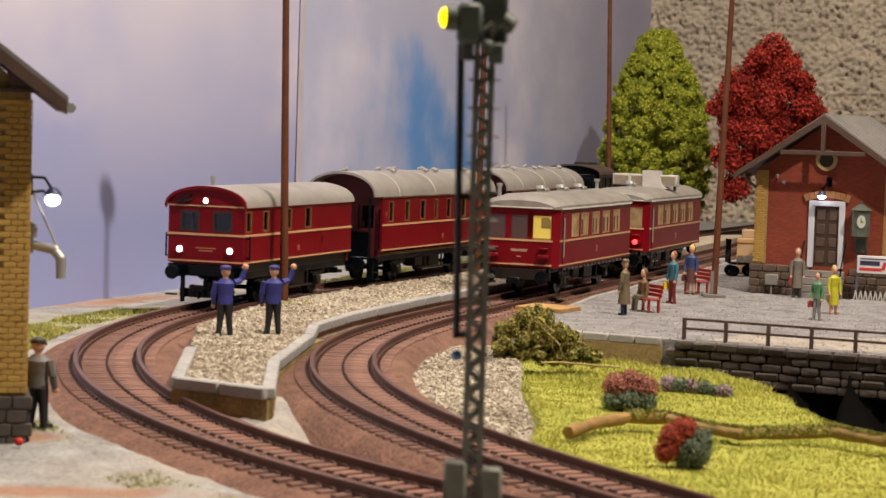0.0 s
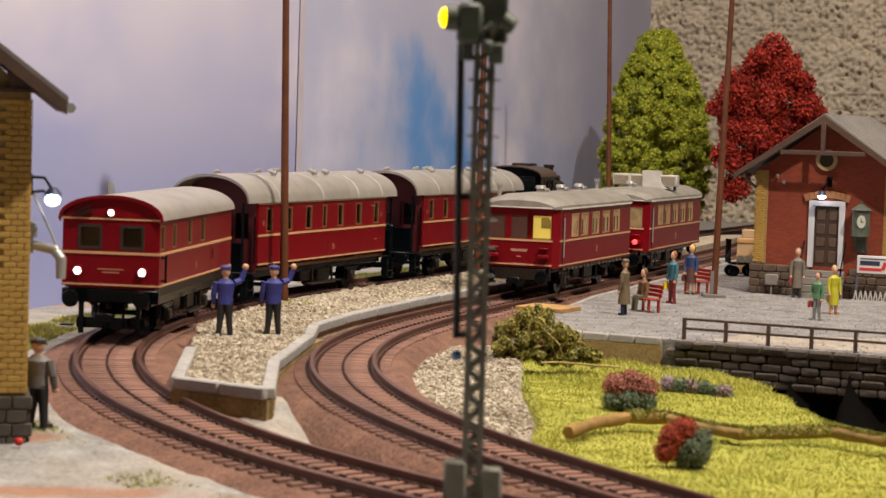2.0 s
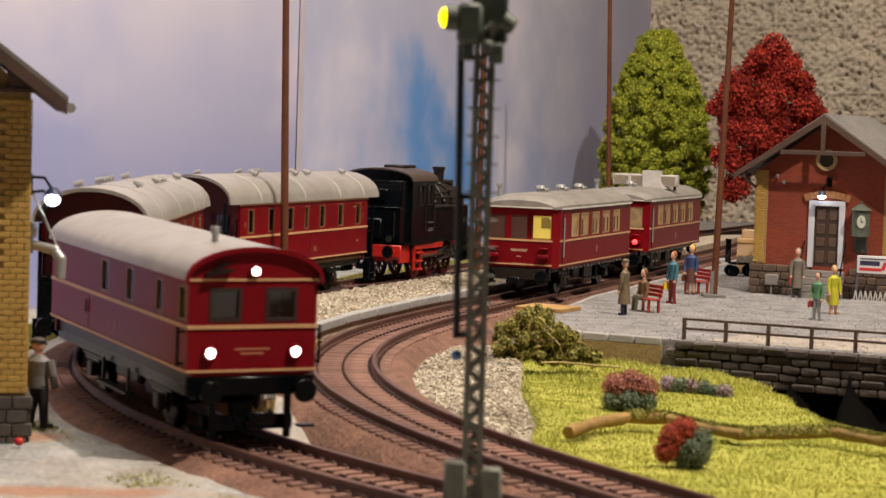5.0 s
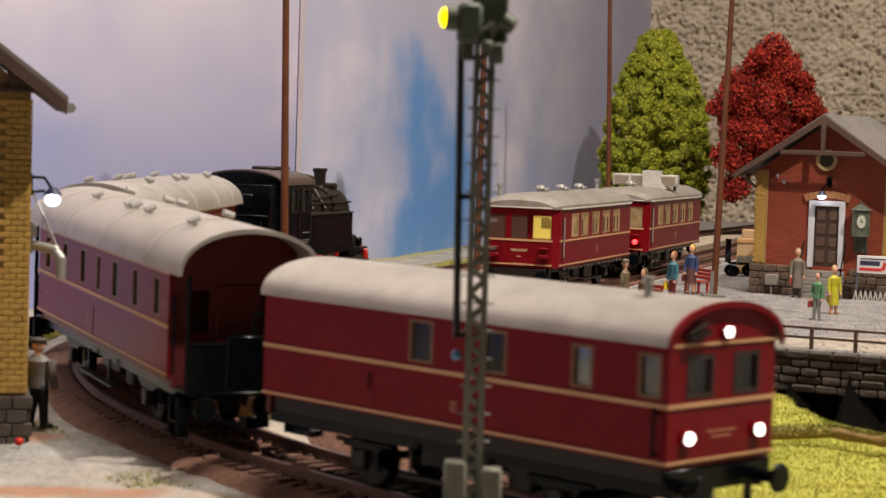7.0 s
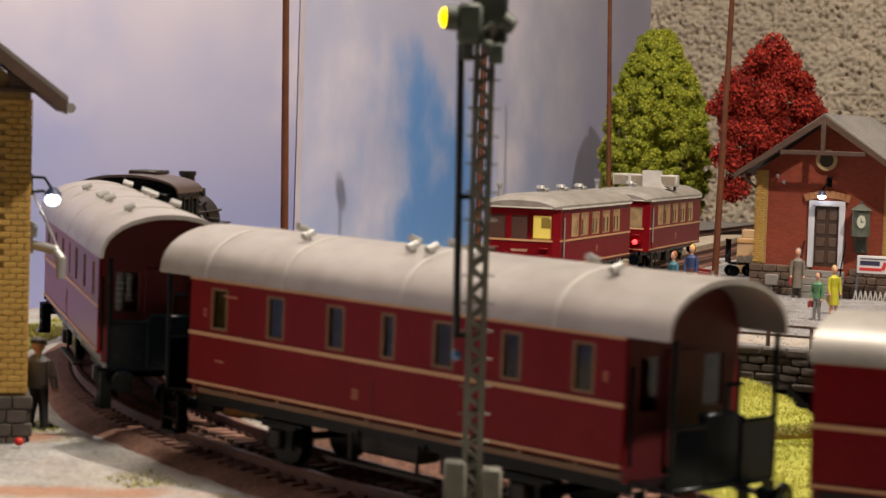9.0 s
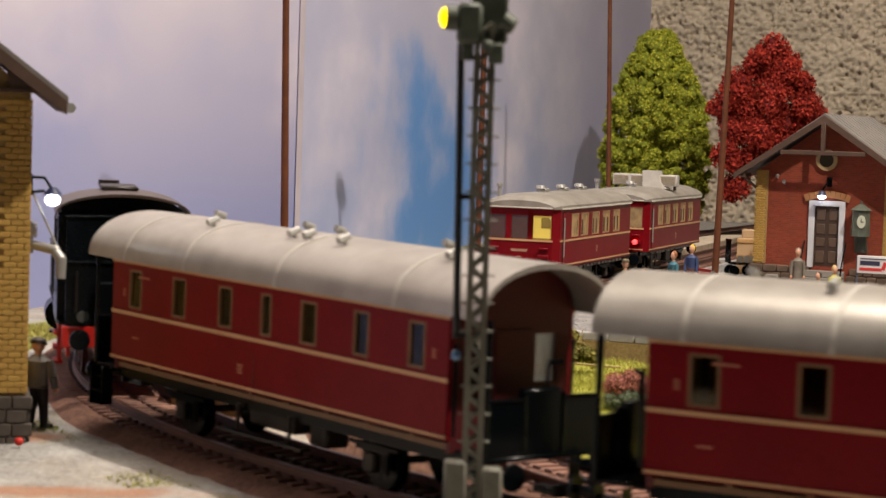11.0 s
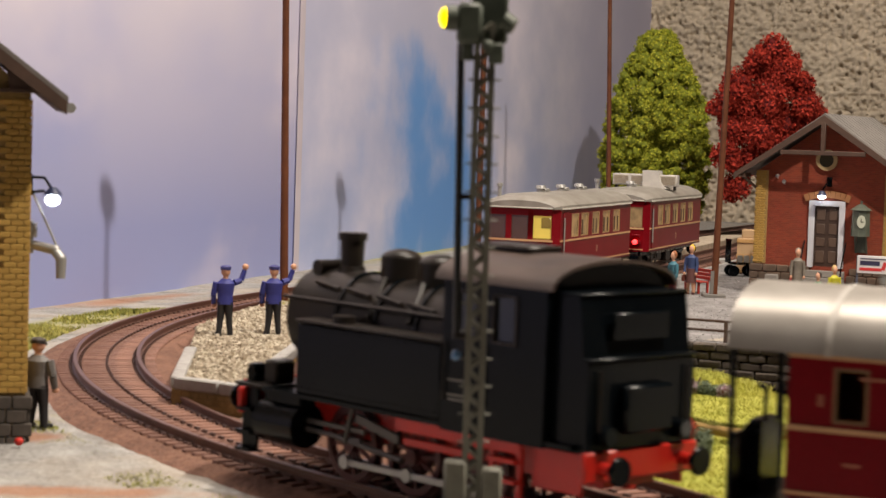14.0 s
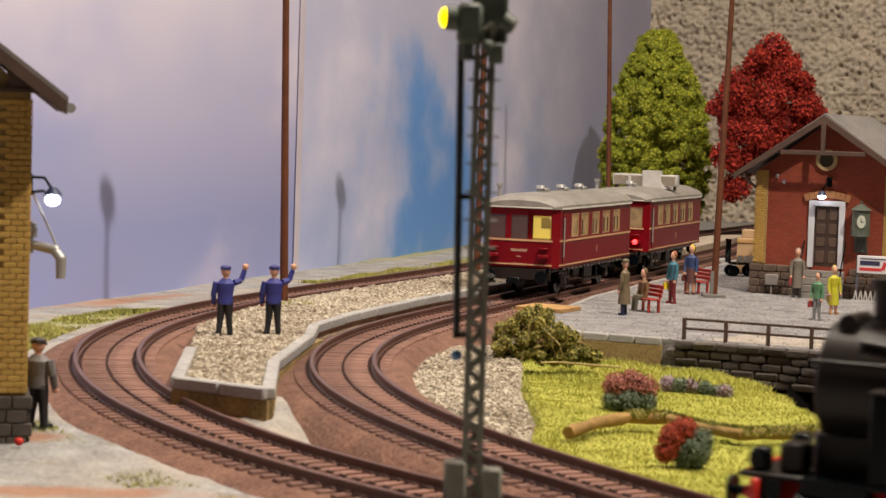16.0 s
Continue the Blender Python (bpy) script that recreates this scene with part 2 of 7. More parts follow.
def sky_print(name, lilac):
    """Printed clouds on a board: soft streaks, a blue field and pale billows."""
    m = bpy.data.materials.new(name)
    m.use_nodes = True
    N, L = m.node_tree.nodes, m.node_tree.links
    b = N["Principled BSDF"]
    b.inputs["Roughness"].default_value = 0.55
    tc = N.new("ShaderNodeTexCoord")

    def noisy(scale, stretch, detail, lo, hi):
        mp, n, r = N.new("ShaderNodeMapping"), N.new("ShaderNodeTexNoise"), N.new("ShaderNodeMapRange")
        mp.inputs["Scale"].default_value = stretch
        n.inputs["Scale"].default_value, n.inputs["Detail"].default_value, n.inputs["Roughness"].default_value = scale, detail, 0.5
        r.inputs["From Min"].default_value, r.inputs["From Max"].default_value = lo, hi
        r.interpolation_type = "SMOOTHSTEP"
        L.new(tc.outputs["Object"], mp.inputs["Vector"])
        L.new(mp.outputs[0], n.inputs["Vector"])
        L.new(n.outputs["Fac"], r.inputs["Value"])
        return r.outputs[0]

    def mixed(a, b2, fac):
        x = N.new("ShaderNodeMix")
        x.data_type = "RGBA"
        for i, v in ((6, a), (7, b2)):
            if isinstance(v, tuple):
                x.inputs[i].default_value = (*v, 1)
            else:
                L.new(v, x.inputs[i])
        if isinstance(fac, float):
            x.inputs[0].default_value = fac
        else:
            L.new(fac, x.inputs[0])
        return x.outputs[2]

    sep, grad = N.new("ShaderNodeSeparateXYZ"), N.new("ShaderNodeMapRange")
    L.new(tc.outputs["Object"], sep.inputs[0])
    L.new(sep.outputs["Z"], grad.inputs["Value"])
    if lilac:
        grad.inputs["From Min"].default_value, grad.inputs["From Max"].default_value = 0.02, 0.15
        col = mixed((0.31, 0.34, 0.60), (0.80, 0.73, 0.79), grad.outputs[0])
        col = mixed(col, (0.28, 0.33, 0.64), noisy(6, (1, 1, 1.8), 3, 0.42, 0.95))
        col = mixed(col, (0.95, 0.82, 0.82), noisy(8, (1, 1, 1.6), 4, 0.5, 0.95))
    else:
        grad.inputs["From Min"].default_value, grad.inputs["From Max"].default_value = -0.01, 0.16
        col = mixed((0.36, 0.44, 0.72), (0.56, 0.55, 0.70), grad.outputs[0])
        # the deep blue field of the print
        bx, bz, d = N.new("ShaderNodeMath"), N.new("ShaderNodeMath"), N.new("ShaderNodeMath")
        bx.operation, bz.operation, d.operation = "MULTIPLY_ADD", "MULTIPLY_ADD", "MULTIPLY_ADD"
        L.new(sep.outputs["X"], bx.inputs[0])
        bx.inputs[1].default_value, bx.inputs[2].default_value = 9.0, -1.95
        L.new(sep.outputs["Z"], bz.inputs[0])
        bz.inputs[1].default_value, bz.inputs[2].default_value = 12.0, -0.30
        v, ln, r = N.new("ShaderNodeCombineXYZ"), N.new("ShaderNodeVectorMath"), N.new("ShaderNodeMapRange")
        L.new(bx.outputs[0], v.inputs[0])
        L.new(bz.outputs[0], v.inputs[1])
        ln.operation = "LENGTH"
        L.new(v.outputs[0], ln.inputs[0])
        L.new(ln.outputs["Value"], d.inputs[0])
        d.inputs[1].default_value = 1.0
        L.new(noisy(15, (1, 1, 1.0), 7, 0.2, 0.8), d.inputs[2])
        L.new(d.outputs[0], r.inputs["Value"])
        r.inputs["From Min"].default_value, r.inputs["From Max"].default_value = 0.85, 1.65
        r.inputs["To Min"].default_value, r.inputs["To Max"].default_value = 1.0, 0.0
        r.interpolation_type = "SMOOTHSTEP"
        pale = mixed(col, (0.82, 0.77, 0.90), noisy(9, (1, 1, 1.5), 5, 0.36, 0.80))
        # light falling off towards the corner, painted in as greyer clouds at the far end
        far = N.new("ShaderNodeMapRange")
        far.inputs["From Min"].default_value, far.inputs["From Max"].default_value, far.inputs["To Max"].default_value = 0.34, 0.70, 0.7
        far.interpolation_type = "SMOOTHSTEP"
        L.new(sep.outputs["X"], far.inputs["Value"])
        pale = mixed(pale, (0.36, 0.36, 0.53), far.outputs[0])
        col = mixed(pale, (0.13, 0.32, 0.72), r.outputs[0])
    L.new(col, b.inputs["Base Color"])
    return m


SKY_L, SKY_R = sky_print("pale_cloud_print", True), sky_print("cloudy_sky_print", False)
PLASTER = mat("rough_plaster", (0.52, 0.44, 0.34), 0.95, vary=0.3, scale=60, bump=1.6, bscale=170)
ROOMW = mat("room_wall", (0.05, 0.045, 0.04), 0.9, vary=0.1, scale=5)

# ---- setting ----
PITS = [(93, 625), (93, 560), (95, 492), (108, 470), (420, 430), (420, 470), (330, 512)]


def inside(x, y, pts):
    r = False
    for (x1, y1), (x2, y2) in zip(pts, pts[1:] + pts[:1]):
        if (y1 > y) != (y2 > y) and x < (x2 - x1) * (y - y1) / (y2 - y1) + x1:
            r = not r
    return r


# the meadow's outline
MEADOW = [p for p in [LINE_B.side(s, 19) for s in range(470, B_END, 12)] if p[1] < 475]
MEADOW += [(95, 330), (140, 330), (140, 462), (107, 468), (94, 492), (93, 560), (92, 600), (88, 628), (69, 637), (46, 648), (32, 660), (22, 640), (24, 590), (21, 530), (24, 470)]
A_S = np.arange(-560.0, 1060.0, 8.0)
A_XY = np.array([LINE_A.at(s) for s in A_S])


def land(x, y):
    """Height of the bare ground: level with the sleepers outside the outer line, lower inside it."""
    d = np.hypot(A_XY[:, 0] - x, A_XY[:, 1] - y)
    i = int(np.argmin(d))
    h = LINE_A.dir(A_S[i])
    off = -(x - A_XY[i, 0]) * math.sin(h) + (y - A_XY[i, 1]) * math.cos(h)
    if d[i] > 400 or off > -8:
        if -14 < x < 26 and 425 < y < 650 and not inside(x, y, MEADOW):
            return -6.8
        if inside(x, y, MEADOW) or (18 < x < 96 and 540 < y < 652):
            return -15.0
        if x < 5 and y < 500:
            # the strip before the island platform lies higher, and dips beside the outer line
            high = -8.8 + 4.8 * min(1.0, max(0.0, (-28 - x) / 9))
            return min(high, LINE_A.height(A_S[i]) - 3.4 + max(0.0, d[i] - 15) * 0.5 - max(0.0, 15 - d[i]) * 0.6)
        return -8.6
    return LINE_A.height(A_S[i]) - 4.3 - min(2.0, max(0, d[i] - 20) * 0.05)


def ground():
    """One sheet from the table's edge to the walls, with the cutting beside the meadow."""
    xs = [-420] + list(range(-300, 440, 8)) + [700, 900]
    ys = list(range(148, 1250, 8)) + list(range(1260, 1720, 40))
    bm = B()
    g = []
    for y in ys:
        row = []
        for x in xs:
            z = land(x, y) + 0.6 * noise.noise((x * 0.03, y * 0.03, 0)) + 0.4 * noise.noise((x * 0.12, y * 0.12, 3))
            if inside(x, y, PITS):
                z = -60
            row.append(bm.verts.new((x, y, z)))
        g.append(row)
    for a, b2 in zip(g, g[1:]):
        for i in range(len(xs) - 1):
            f = bm.faces.new((a[i], a[i + 1], b2[i + 1], b2[i]))
            # faces of the cutting take the black that paints their shade
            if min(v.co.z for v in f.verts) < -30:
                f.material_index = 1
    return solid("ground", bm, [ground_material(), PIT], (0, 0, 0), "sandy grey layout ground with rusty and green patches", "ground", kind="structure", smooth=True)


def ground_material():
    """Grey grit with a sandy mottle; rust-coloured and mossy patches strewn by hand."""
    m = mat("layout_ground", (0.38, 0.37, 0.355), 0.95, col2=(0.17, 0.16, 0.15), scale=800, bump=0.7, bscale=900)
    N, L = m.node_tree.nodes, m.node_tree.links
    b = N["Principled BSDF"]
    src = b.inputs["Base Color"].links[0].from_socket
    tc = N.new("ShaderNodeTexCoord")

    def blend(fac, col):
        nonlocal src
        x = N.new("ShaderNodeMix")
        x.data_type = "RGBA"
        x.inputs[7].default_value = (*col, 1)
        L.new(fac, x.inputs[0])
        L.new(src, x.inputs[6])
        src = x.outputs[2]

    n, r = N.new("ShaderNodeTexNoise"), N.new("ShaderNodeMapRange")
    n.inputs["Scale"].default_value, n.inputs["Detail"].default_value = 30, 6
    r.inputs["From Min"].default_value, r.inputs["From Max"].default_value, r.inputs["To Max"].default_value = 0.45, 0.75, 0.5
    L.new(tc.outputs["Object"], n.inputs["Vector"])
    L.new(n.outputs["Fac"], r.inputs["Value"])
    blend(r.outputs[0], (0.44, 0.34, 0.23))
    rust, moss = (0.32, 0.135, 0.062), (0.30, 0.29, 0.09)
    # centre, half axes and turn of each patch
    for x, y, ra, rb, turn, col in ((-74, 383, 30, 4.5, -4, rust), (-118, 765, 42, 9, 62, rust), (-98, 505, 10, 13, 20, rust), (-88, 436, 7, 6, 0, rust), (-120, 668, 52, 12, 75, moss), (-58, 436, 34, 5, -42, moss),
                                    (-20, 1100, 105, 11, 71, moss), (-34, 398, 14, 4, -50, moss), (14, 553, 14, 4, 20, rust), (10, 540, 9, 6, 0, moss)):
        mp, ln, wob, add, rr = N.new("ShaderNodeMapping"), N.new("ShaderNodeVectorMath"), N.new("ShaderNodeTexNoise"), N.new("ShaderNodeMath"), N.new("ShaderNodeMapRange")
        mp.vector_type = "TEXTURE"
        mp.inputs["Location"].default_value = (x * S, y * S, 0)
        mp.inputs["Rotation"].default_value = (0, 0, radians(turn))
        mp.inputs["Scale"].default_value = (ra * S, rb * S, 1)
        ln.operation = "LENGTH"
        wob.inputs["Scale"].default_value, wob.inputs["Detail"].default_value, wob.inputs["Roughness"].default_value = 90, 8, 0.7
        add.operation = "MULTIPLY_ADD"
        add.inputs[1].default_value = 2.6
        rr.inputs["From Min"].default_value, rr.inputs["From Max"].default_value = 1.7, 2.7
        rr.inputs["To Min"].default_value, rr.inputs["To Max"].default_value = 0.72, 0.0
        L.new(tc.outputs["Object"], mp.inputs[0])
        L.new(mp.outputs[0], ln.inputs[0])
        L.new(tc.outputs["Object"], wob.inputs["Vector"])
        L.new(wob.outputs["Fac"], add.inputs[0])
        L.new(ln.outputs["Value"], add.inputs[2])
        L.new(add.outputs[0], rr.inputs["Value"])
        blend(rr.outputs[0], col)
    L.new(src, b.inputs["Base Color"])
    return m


ground()


def board(name, a, b2, h, material, label, thick=6):
    d = Vector((b2[0] - a[0], b2[1] - a[1], 0))
    bm = B()
    box(bm, (d.length / 2, thick / 2, h / 2 - 16), (d.length, thick, h))
    return solid(name, bm, material, (a[0], a[1], 0, 0, 0, math.degrees(math.atan2(d.y, d.x))), label, "backdrop", kind="structure")


CREASE = (-68.5, 942)
board("backdrop_1", (-325, 190), CREASE, 460, SKY_L, "lilac and white cloud print on a backdrop board")
board("backdrop_2", (CREASE[0] - 0.6, CREASE[1] - 1.9), (166, 1690), 460, SKY_R, "blue sky print with white clouds on a board")
# a raised edge of the print along the joint
bm = B()
box(bm, (0.0, -0.12, 215), (6.4, 0.16, 450))
solid("trim", bm, mat("pale_lilac_paper", (0.62, 0.56, 0.64), 0.6, vary=0.2, scale=40), (CREASE[0] + 0.5, CREASE[1] - 1.0, -8, 0, 0, 72.6), "pale peeling seam between two backdrop sheets", "trim", kind="structure")


def plaster_wall():
    """Roughcast wall with thick relief."""
    a, b2 = Vector((150, 1695)), Vector((900, 1500))
    d = (b2 - a)
    ln = d.length
    bm = B()
    nx, nz = 240, 150
    g = []
    for j in range(nz + 1):
        z = -16 + j * 1.5
        row = []
        for i in range(nx + 1):
            u = i * (ln if i == nx else 1.3 * nx) / nx if i == nx else i * 1.3
            p = Vector((u * 0.048, 0, z * 0.058))
            h = 1.8 * noise.noise(p * 1.6) + 6.4 * (0.6 - abs(noise.noise(p * 4.4 + Vector((7, 0, 0))) * 1.7))
            h = h + 3.4 * noise.noise(p * 10.5)
            row.append(bm.verts.new((u, -h, z)))
        g.append(row)
    for r1, r2 in zip(g, g[1:]):
        for i in range(nx):
            bm.faces.new((r1[i], r1[i + 1], r2[i + 1], r2[i]))
    box(bm, (ln / 2, 25, 600), (ln, 30, 1300))
    solid("wall_north", bm, PLASTER, (a.x, a.y, 0, 0, 0, math.degrees(math.atan2(d.y, d.x))), "rough beige roughcast plaster wall behind the layout", "wall", kind="structure", smooth=True)


plaster_wall()
for nm, c, s in (("wall_south", (100, -2420, 390), (5300, 40, 2600)), ("wall_west", (-2620, 0, 390), (40, 4800, 2600)), ("wall_east", (2620, 0, 390), (40, 4800, 2600)),
                 ("wall_far", (100, 2420, 390), (5300, 40, 2600))):
    bm = B()
    box(bm, c, s)
    solid(nm, bm, ROOMW, (0, 0, 0), "plain wall of the hobby room", "wall", kind="structure")
bm = B()
box(bm, (100, 0, 1700), (5300, 5000, 40))
bm2 = B()
box(bm2, (100, 0, -920), (5300, 5000, 40))
solid("floor", bm2, mat("room_floor", (0.05, 0.042, 0.035), 0.7), (0, 0, 0), "dark floor of the hobby room", "floor", kind="structure")
bm2 = B()
box(bm2, (240, 930, -470), (1320, 1560, 860), bevel=4)
solid("table", bm2, mat("table_wood", (0.18, 0.12, 0.07), 0.7), (0, 0, 0), "wooden trestle box that carries the layout", "table", kind="structure")
solid("ceiling", bm, mat("ceiling_paint", (0.09, 0.085, 0.08), 0.9), (0, 0, 0), "plain ceiling of the hobby room", "ceiling", kind="structure")


# ---- track ----
def sweep(bm, line, prof, s0, s1, step=6.0):
    """Closed or open section (offset to the left, height) along the line."""
    prev = None
    for s in np.arange(s0, s1 + 0.1, step):
        row = [bm.verts.new((*line.side(s, o), z + line.height(s))) for o, z in (prof(s) if callable(prof) else prof)]
        if prev:
            for i in range(len(row) - 1):
                bm.faces.new((prev[i], row[i], row[i + 1], prev[i + 1]))
        prev = row


def boxes_mesh(name, mats, sizes):
    """Many small boxes as one mesh: (x, y, z, turn, (length, width, height))."""
    vs, fs = [], []
    for x, y, z, h, (lx, ly, lz) in sizes:
        c, s = math.cos(h), math.sin(h)
        k = len(vs)
        for dz in (0, lz):
            for dx, dy in ((-lx, -ly), (lx, -ly), (lx, ly), (-lx, ly)):
                vs.append(((x + (dx * c - dy * s) / 2) * S, (y + (dx * s + dy * c) / 2) * S, (z + dz) * S))
        fs += [(k + 4, k + 5, k + 6, k + 7), (k, k + 1, k + 5, k + 4), (k + 1, k + 2, k + 6, k + 5), (k + 2, k + 3, k + 7, k + 6), (k + 3, k, k + 4, k + 7)]
    me = bpy.data.meshes.new(name)
    me.from_pydata(vs, [], fs)
    me.materials.append(mats)
    return new(name, me)


def track(line, s0, s1, near, bed, label):
    """Ballast bed with rails, sleepers, chairs and contact studs."""
    bm = B()
    sweep(bm, line, bed, s0, s1)
    for v in bm.verts:
        v.co.z += 0.3 * noise.noise(v.co * 0.15)
    t = solid("track", bm, BED, (0, 0, 0), label, "track", kind="structure", smooth=True)
    for o in (8.25, -8.25):
        bm = B()
        sweep(bm, line, [(o + 0.8, -2.4), (o + 0.75, -2.0), (o + 0.3, -1.7), (o + 0.3, -0.9), (o + 0.55, -0.7), (o + 0.55, -0.05), (o + 0.45, 0)], s0, s1, 5)
        sweep(bm, line, [(o - 0.45, 0), (o - 0.55, -0.05), (o - 0.55, -0.7), (o - 0.3, -0.9), (o - 0.3, -1.7), (o - 0.75, -2.0), (o - 0.8, -2.4)], s0, s1, 5)
        part("rail", bm, RAIL, t)
        bm = B()
        sweep(bm, line, [(o + 0.45, 0), (o - 0.45, 0)], s0, s1, 5)
        part("rail_head", bm, RAILTOP, t, "bare brown rail head")
    bm = B()
    box(bm, (0, 0, -2.75), (2.1, 26, 1.5), bevel=0.25)
    me = mesh_of("sleeper", bm, SLEEPER)
    chairs, studs, rest = [], [], []
    for s in np.arange(s0, s1, 4.4):
        x, y = line.at(s)
        h = line.dir(s)
        e = line.height(s)
        if near[0] < s < near[1]:
            ob = new("sleeper", me)
            ob.matrix_basis = mm(x, y, e + random.uniform(-0.08, 0.05), 0, 0, math.degrees(h) + random.uniform(-0.8, 0.8))
            ob.parent = t
        else:
            rest.append((x, y, e - 3.5, h, (2.1, 26, 1.5)))
        studs.append((x, y, e - 2.2, h, (1.7, 0.7, 0.75)))
        for o in (9.5, 7.0, -7.0, -9.5):
            chairs.append((*line.side(s, o), e - 2.1, h, (1.2, 0.9, 0.5)))
    for nm, m, lst in (("rail_chairs", CHAIR, chairs), ("contact_studs", CHAIR, studs), ("far_sleepers", SLEEPER, rest)):
        if lst:
            ob = boxes_mesh(nm, m, lst)
            ob.parent = t
            tagged(ob, kind="stuff")
    return t
# ---- rolling stock ----
def arc_profile(half, z0, rise, n=14, drop=0.0):
    """Points over the width from -half to half; a flattened arch."""
    return [(half * math.sin(a), z0 + rise * (math.cos(a) ** 0.9 if math.cos(a) > 0 else 0)) for a in [(-1 + 2 * i / n) * math.pi / 2 for i in range(n + 1)]]


def panel(bm, x0, x1, z0, z1, holes, y0, th, axis="x"):
    """Wall with rectangular openings, made of butted blocks; axis x runs along, axis y across."""
    xs = sorted({x0, x1, *[h[0] for h in holes], *[h[1] for h in holes]})
    zs = sorted({z0, z1, *[h[2] for h in holes], *[h[3] for h in holes]})
    for a, b2 in zip(xs, xs[1:]):
        for c, d in zip(zs, zs[1:]):
            if any(h[0] <= a and b2 <= h[1] and h[2] <= c and d <= h[3] for h in holes):
                continue
            if axis == "x":
                box(bm, ((a + b2) / 2, y0 + th / 2, (c + d) / 2), (b2 - a, abs(th), d - c))
            else:
                box(bm, (y0 + th / 2, (a + b2) / 2, (c + d) / 2), (abs(th), b2 - a, d - c))
    bmesh.ops.remove_doubles(bm, verts=bm.verts, dist=0.001)


def roof_shell(x0, x1, half, z0, rise, th=0.9, n=16):
    """Barrel roof as a shell, with a visible underside."""
    bm = B()
    out = arc_profile(half, z0, rise, n)
    inn = arc_profile(half - th * 0.7, z0, rise - th, n)
    extrude(bm, out + inn[::-1], "x", x0, x1)
    return bm


def wheelset(parent, x, r, spokes=0, material=BLACK):
    """Axle with two flanged wheels."""
    bm = B()
    tube(bm, (0, -7, 0), (0, 7, 0), 0.8, n=8)
    if not spokes:
        for sd in (-1, 1):
            tube(bm, (0, sd * 6.9, 0), (0, sd * 8.6, 0), r, n=24)
            tube(bm, (0, sd * 6.5, 0), (0, sd * 6.9, 0), r + 0.7, n=24)
            for i in range(4):
                a = math.pi / 2 * i
                tube(bm, (r * 0.55 * math.cos(a), sd * 8.5, r * 0.55 * math.sin(a)), (r * 0.55 * math.cos(a), sd * 8.75, r * 0.55 * math.sin(a)), r * 0.18, n=8)
    w = part("wheelset", bm, material, parent, at=(x, 0, r))
    if spokes:
        bm = B()
        box(bm, (r * 0.47, 0, 0), (r * 0.8, 0.6, 0.75), bevel=0.1)
        spoke = mesh_of("spoke", bm, material)
        for sd in (-1, 1):
            bm = B()
            ring = [(r * 0.82, 0), (r * 0.82, 1.3), (r, 1.3), (r, 0.4), (r + 0.7, 0.4), (r + 0.7, 0)]
            rows = [[bm.verts.new((q * math.cos(k * math.pi / 16), sd * (7.0 + y), q * math.sin(k * math.pi / 16))) for q, y in ring] for k in range(32)]
            for k in range(32):
                for j in range(6):
                    bm.faces.new((rows[k][j], rows[k][(j + 1) % 6], rows[(k + 1) % 32][(j + 1) % 6], rows[(k + 1) % 32][j]))
            bmesh.ops.recalc_face_normals(bm, faces=bm.faces)
            part("tyre", bm, material, w)
            bm = B()
            tube(bm, (0, sd * 6.9, 0), (0, sd * 9.1, 0), 1.5, n=12)
            part("hub", bm, material, w)
            for i in range(spokes):
                ob = new("spoke", spoke)
                ob.matrix_basis = mm(0, sd * 7.8, 0, 0, 360 * i / spokes, 0)
                ob.parent = w
    return w


def buffers(parent, x, sgn, z=8.8, col=BLACK, gap=10.2):
    for sd in (-1, 1):
        bm = B()
        tube(bm, (0, 0, 0), (sgn * 2.6, 0, 0), 1.2, 1.0, n=12)
        part("buffer_shank", bm, col, parent, at=(x, sd * gap, z))
        bm = B()
        tube(bm, (sgn * 2.6, 0, 0), (sgn * 4.6, 0, 0), 0.75, n=10)
        tube(bm, (sgn * 4.4, 0, 0), (sgn * 5.1, 0, 0), 2.5, 2.3, n=18)
        part("buffer_head", bm, BLACK, parent, at=(x, sd * gap, z))


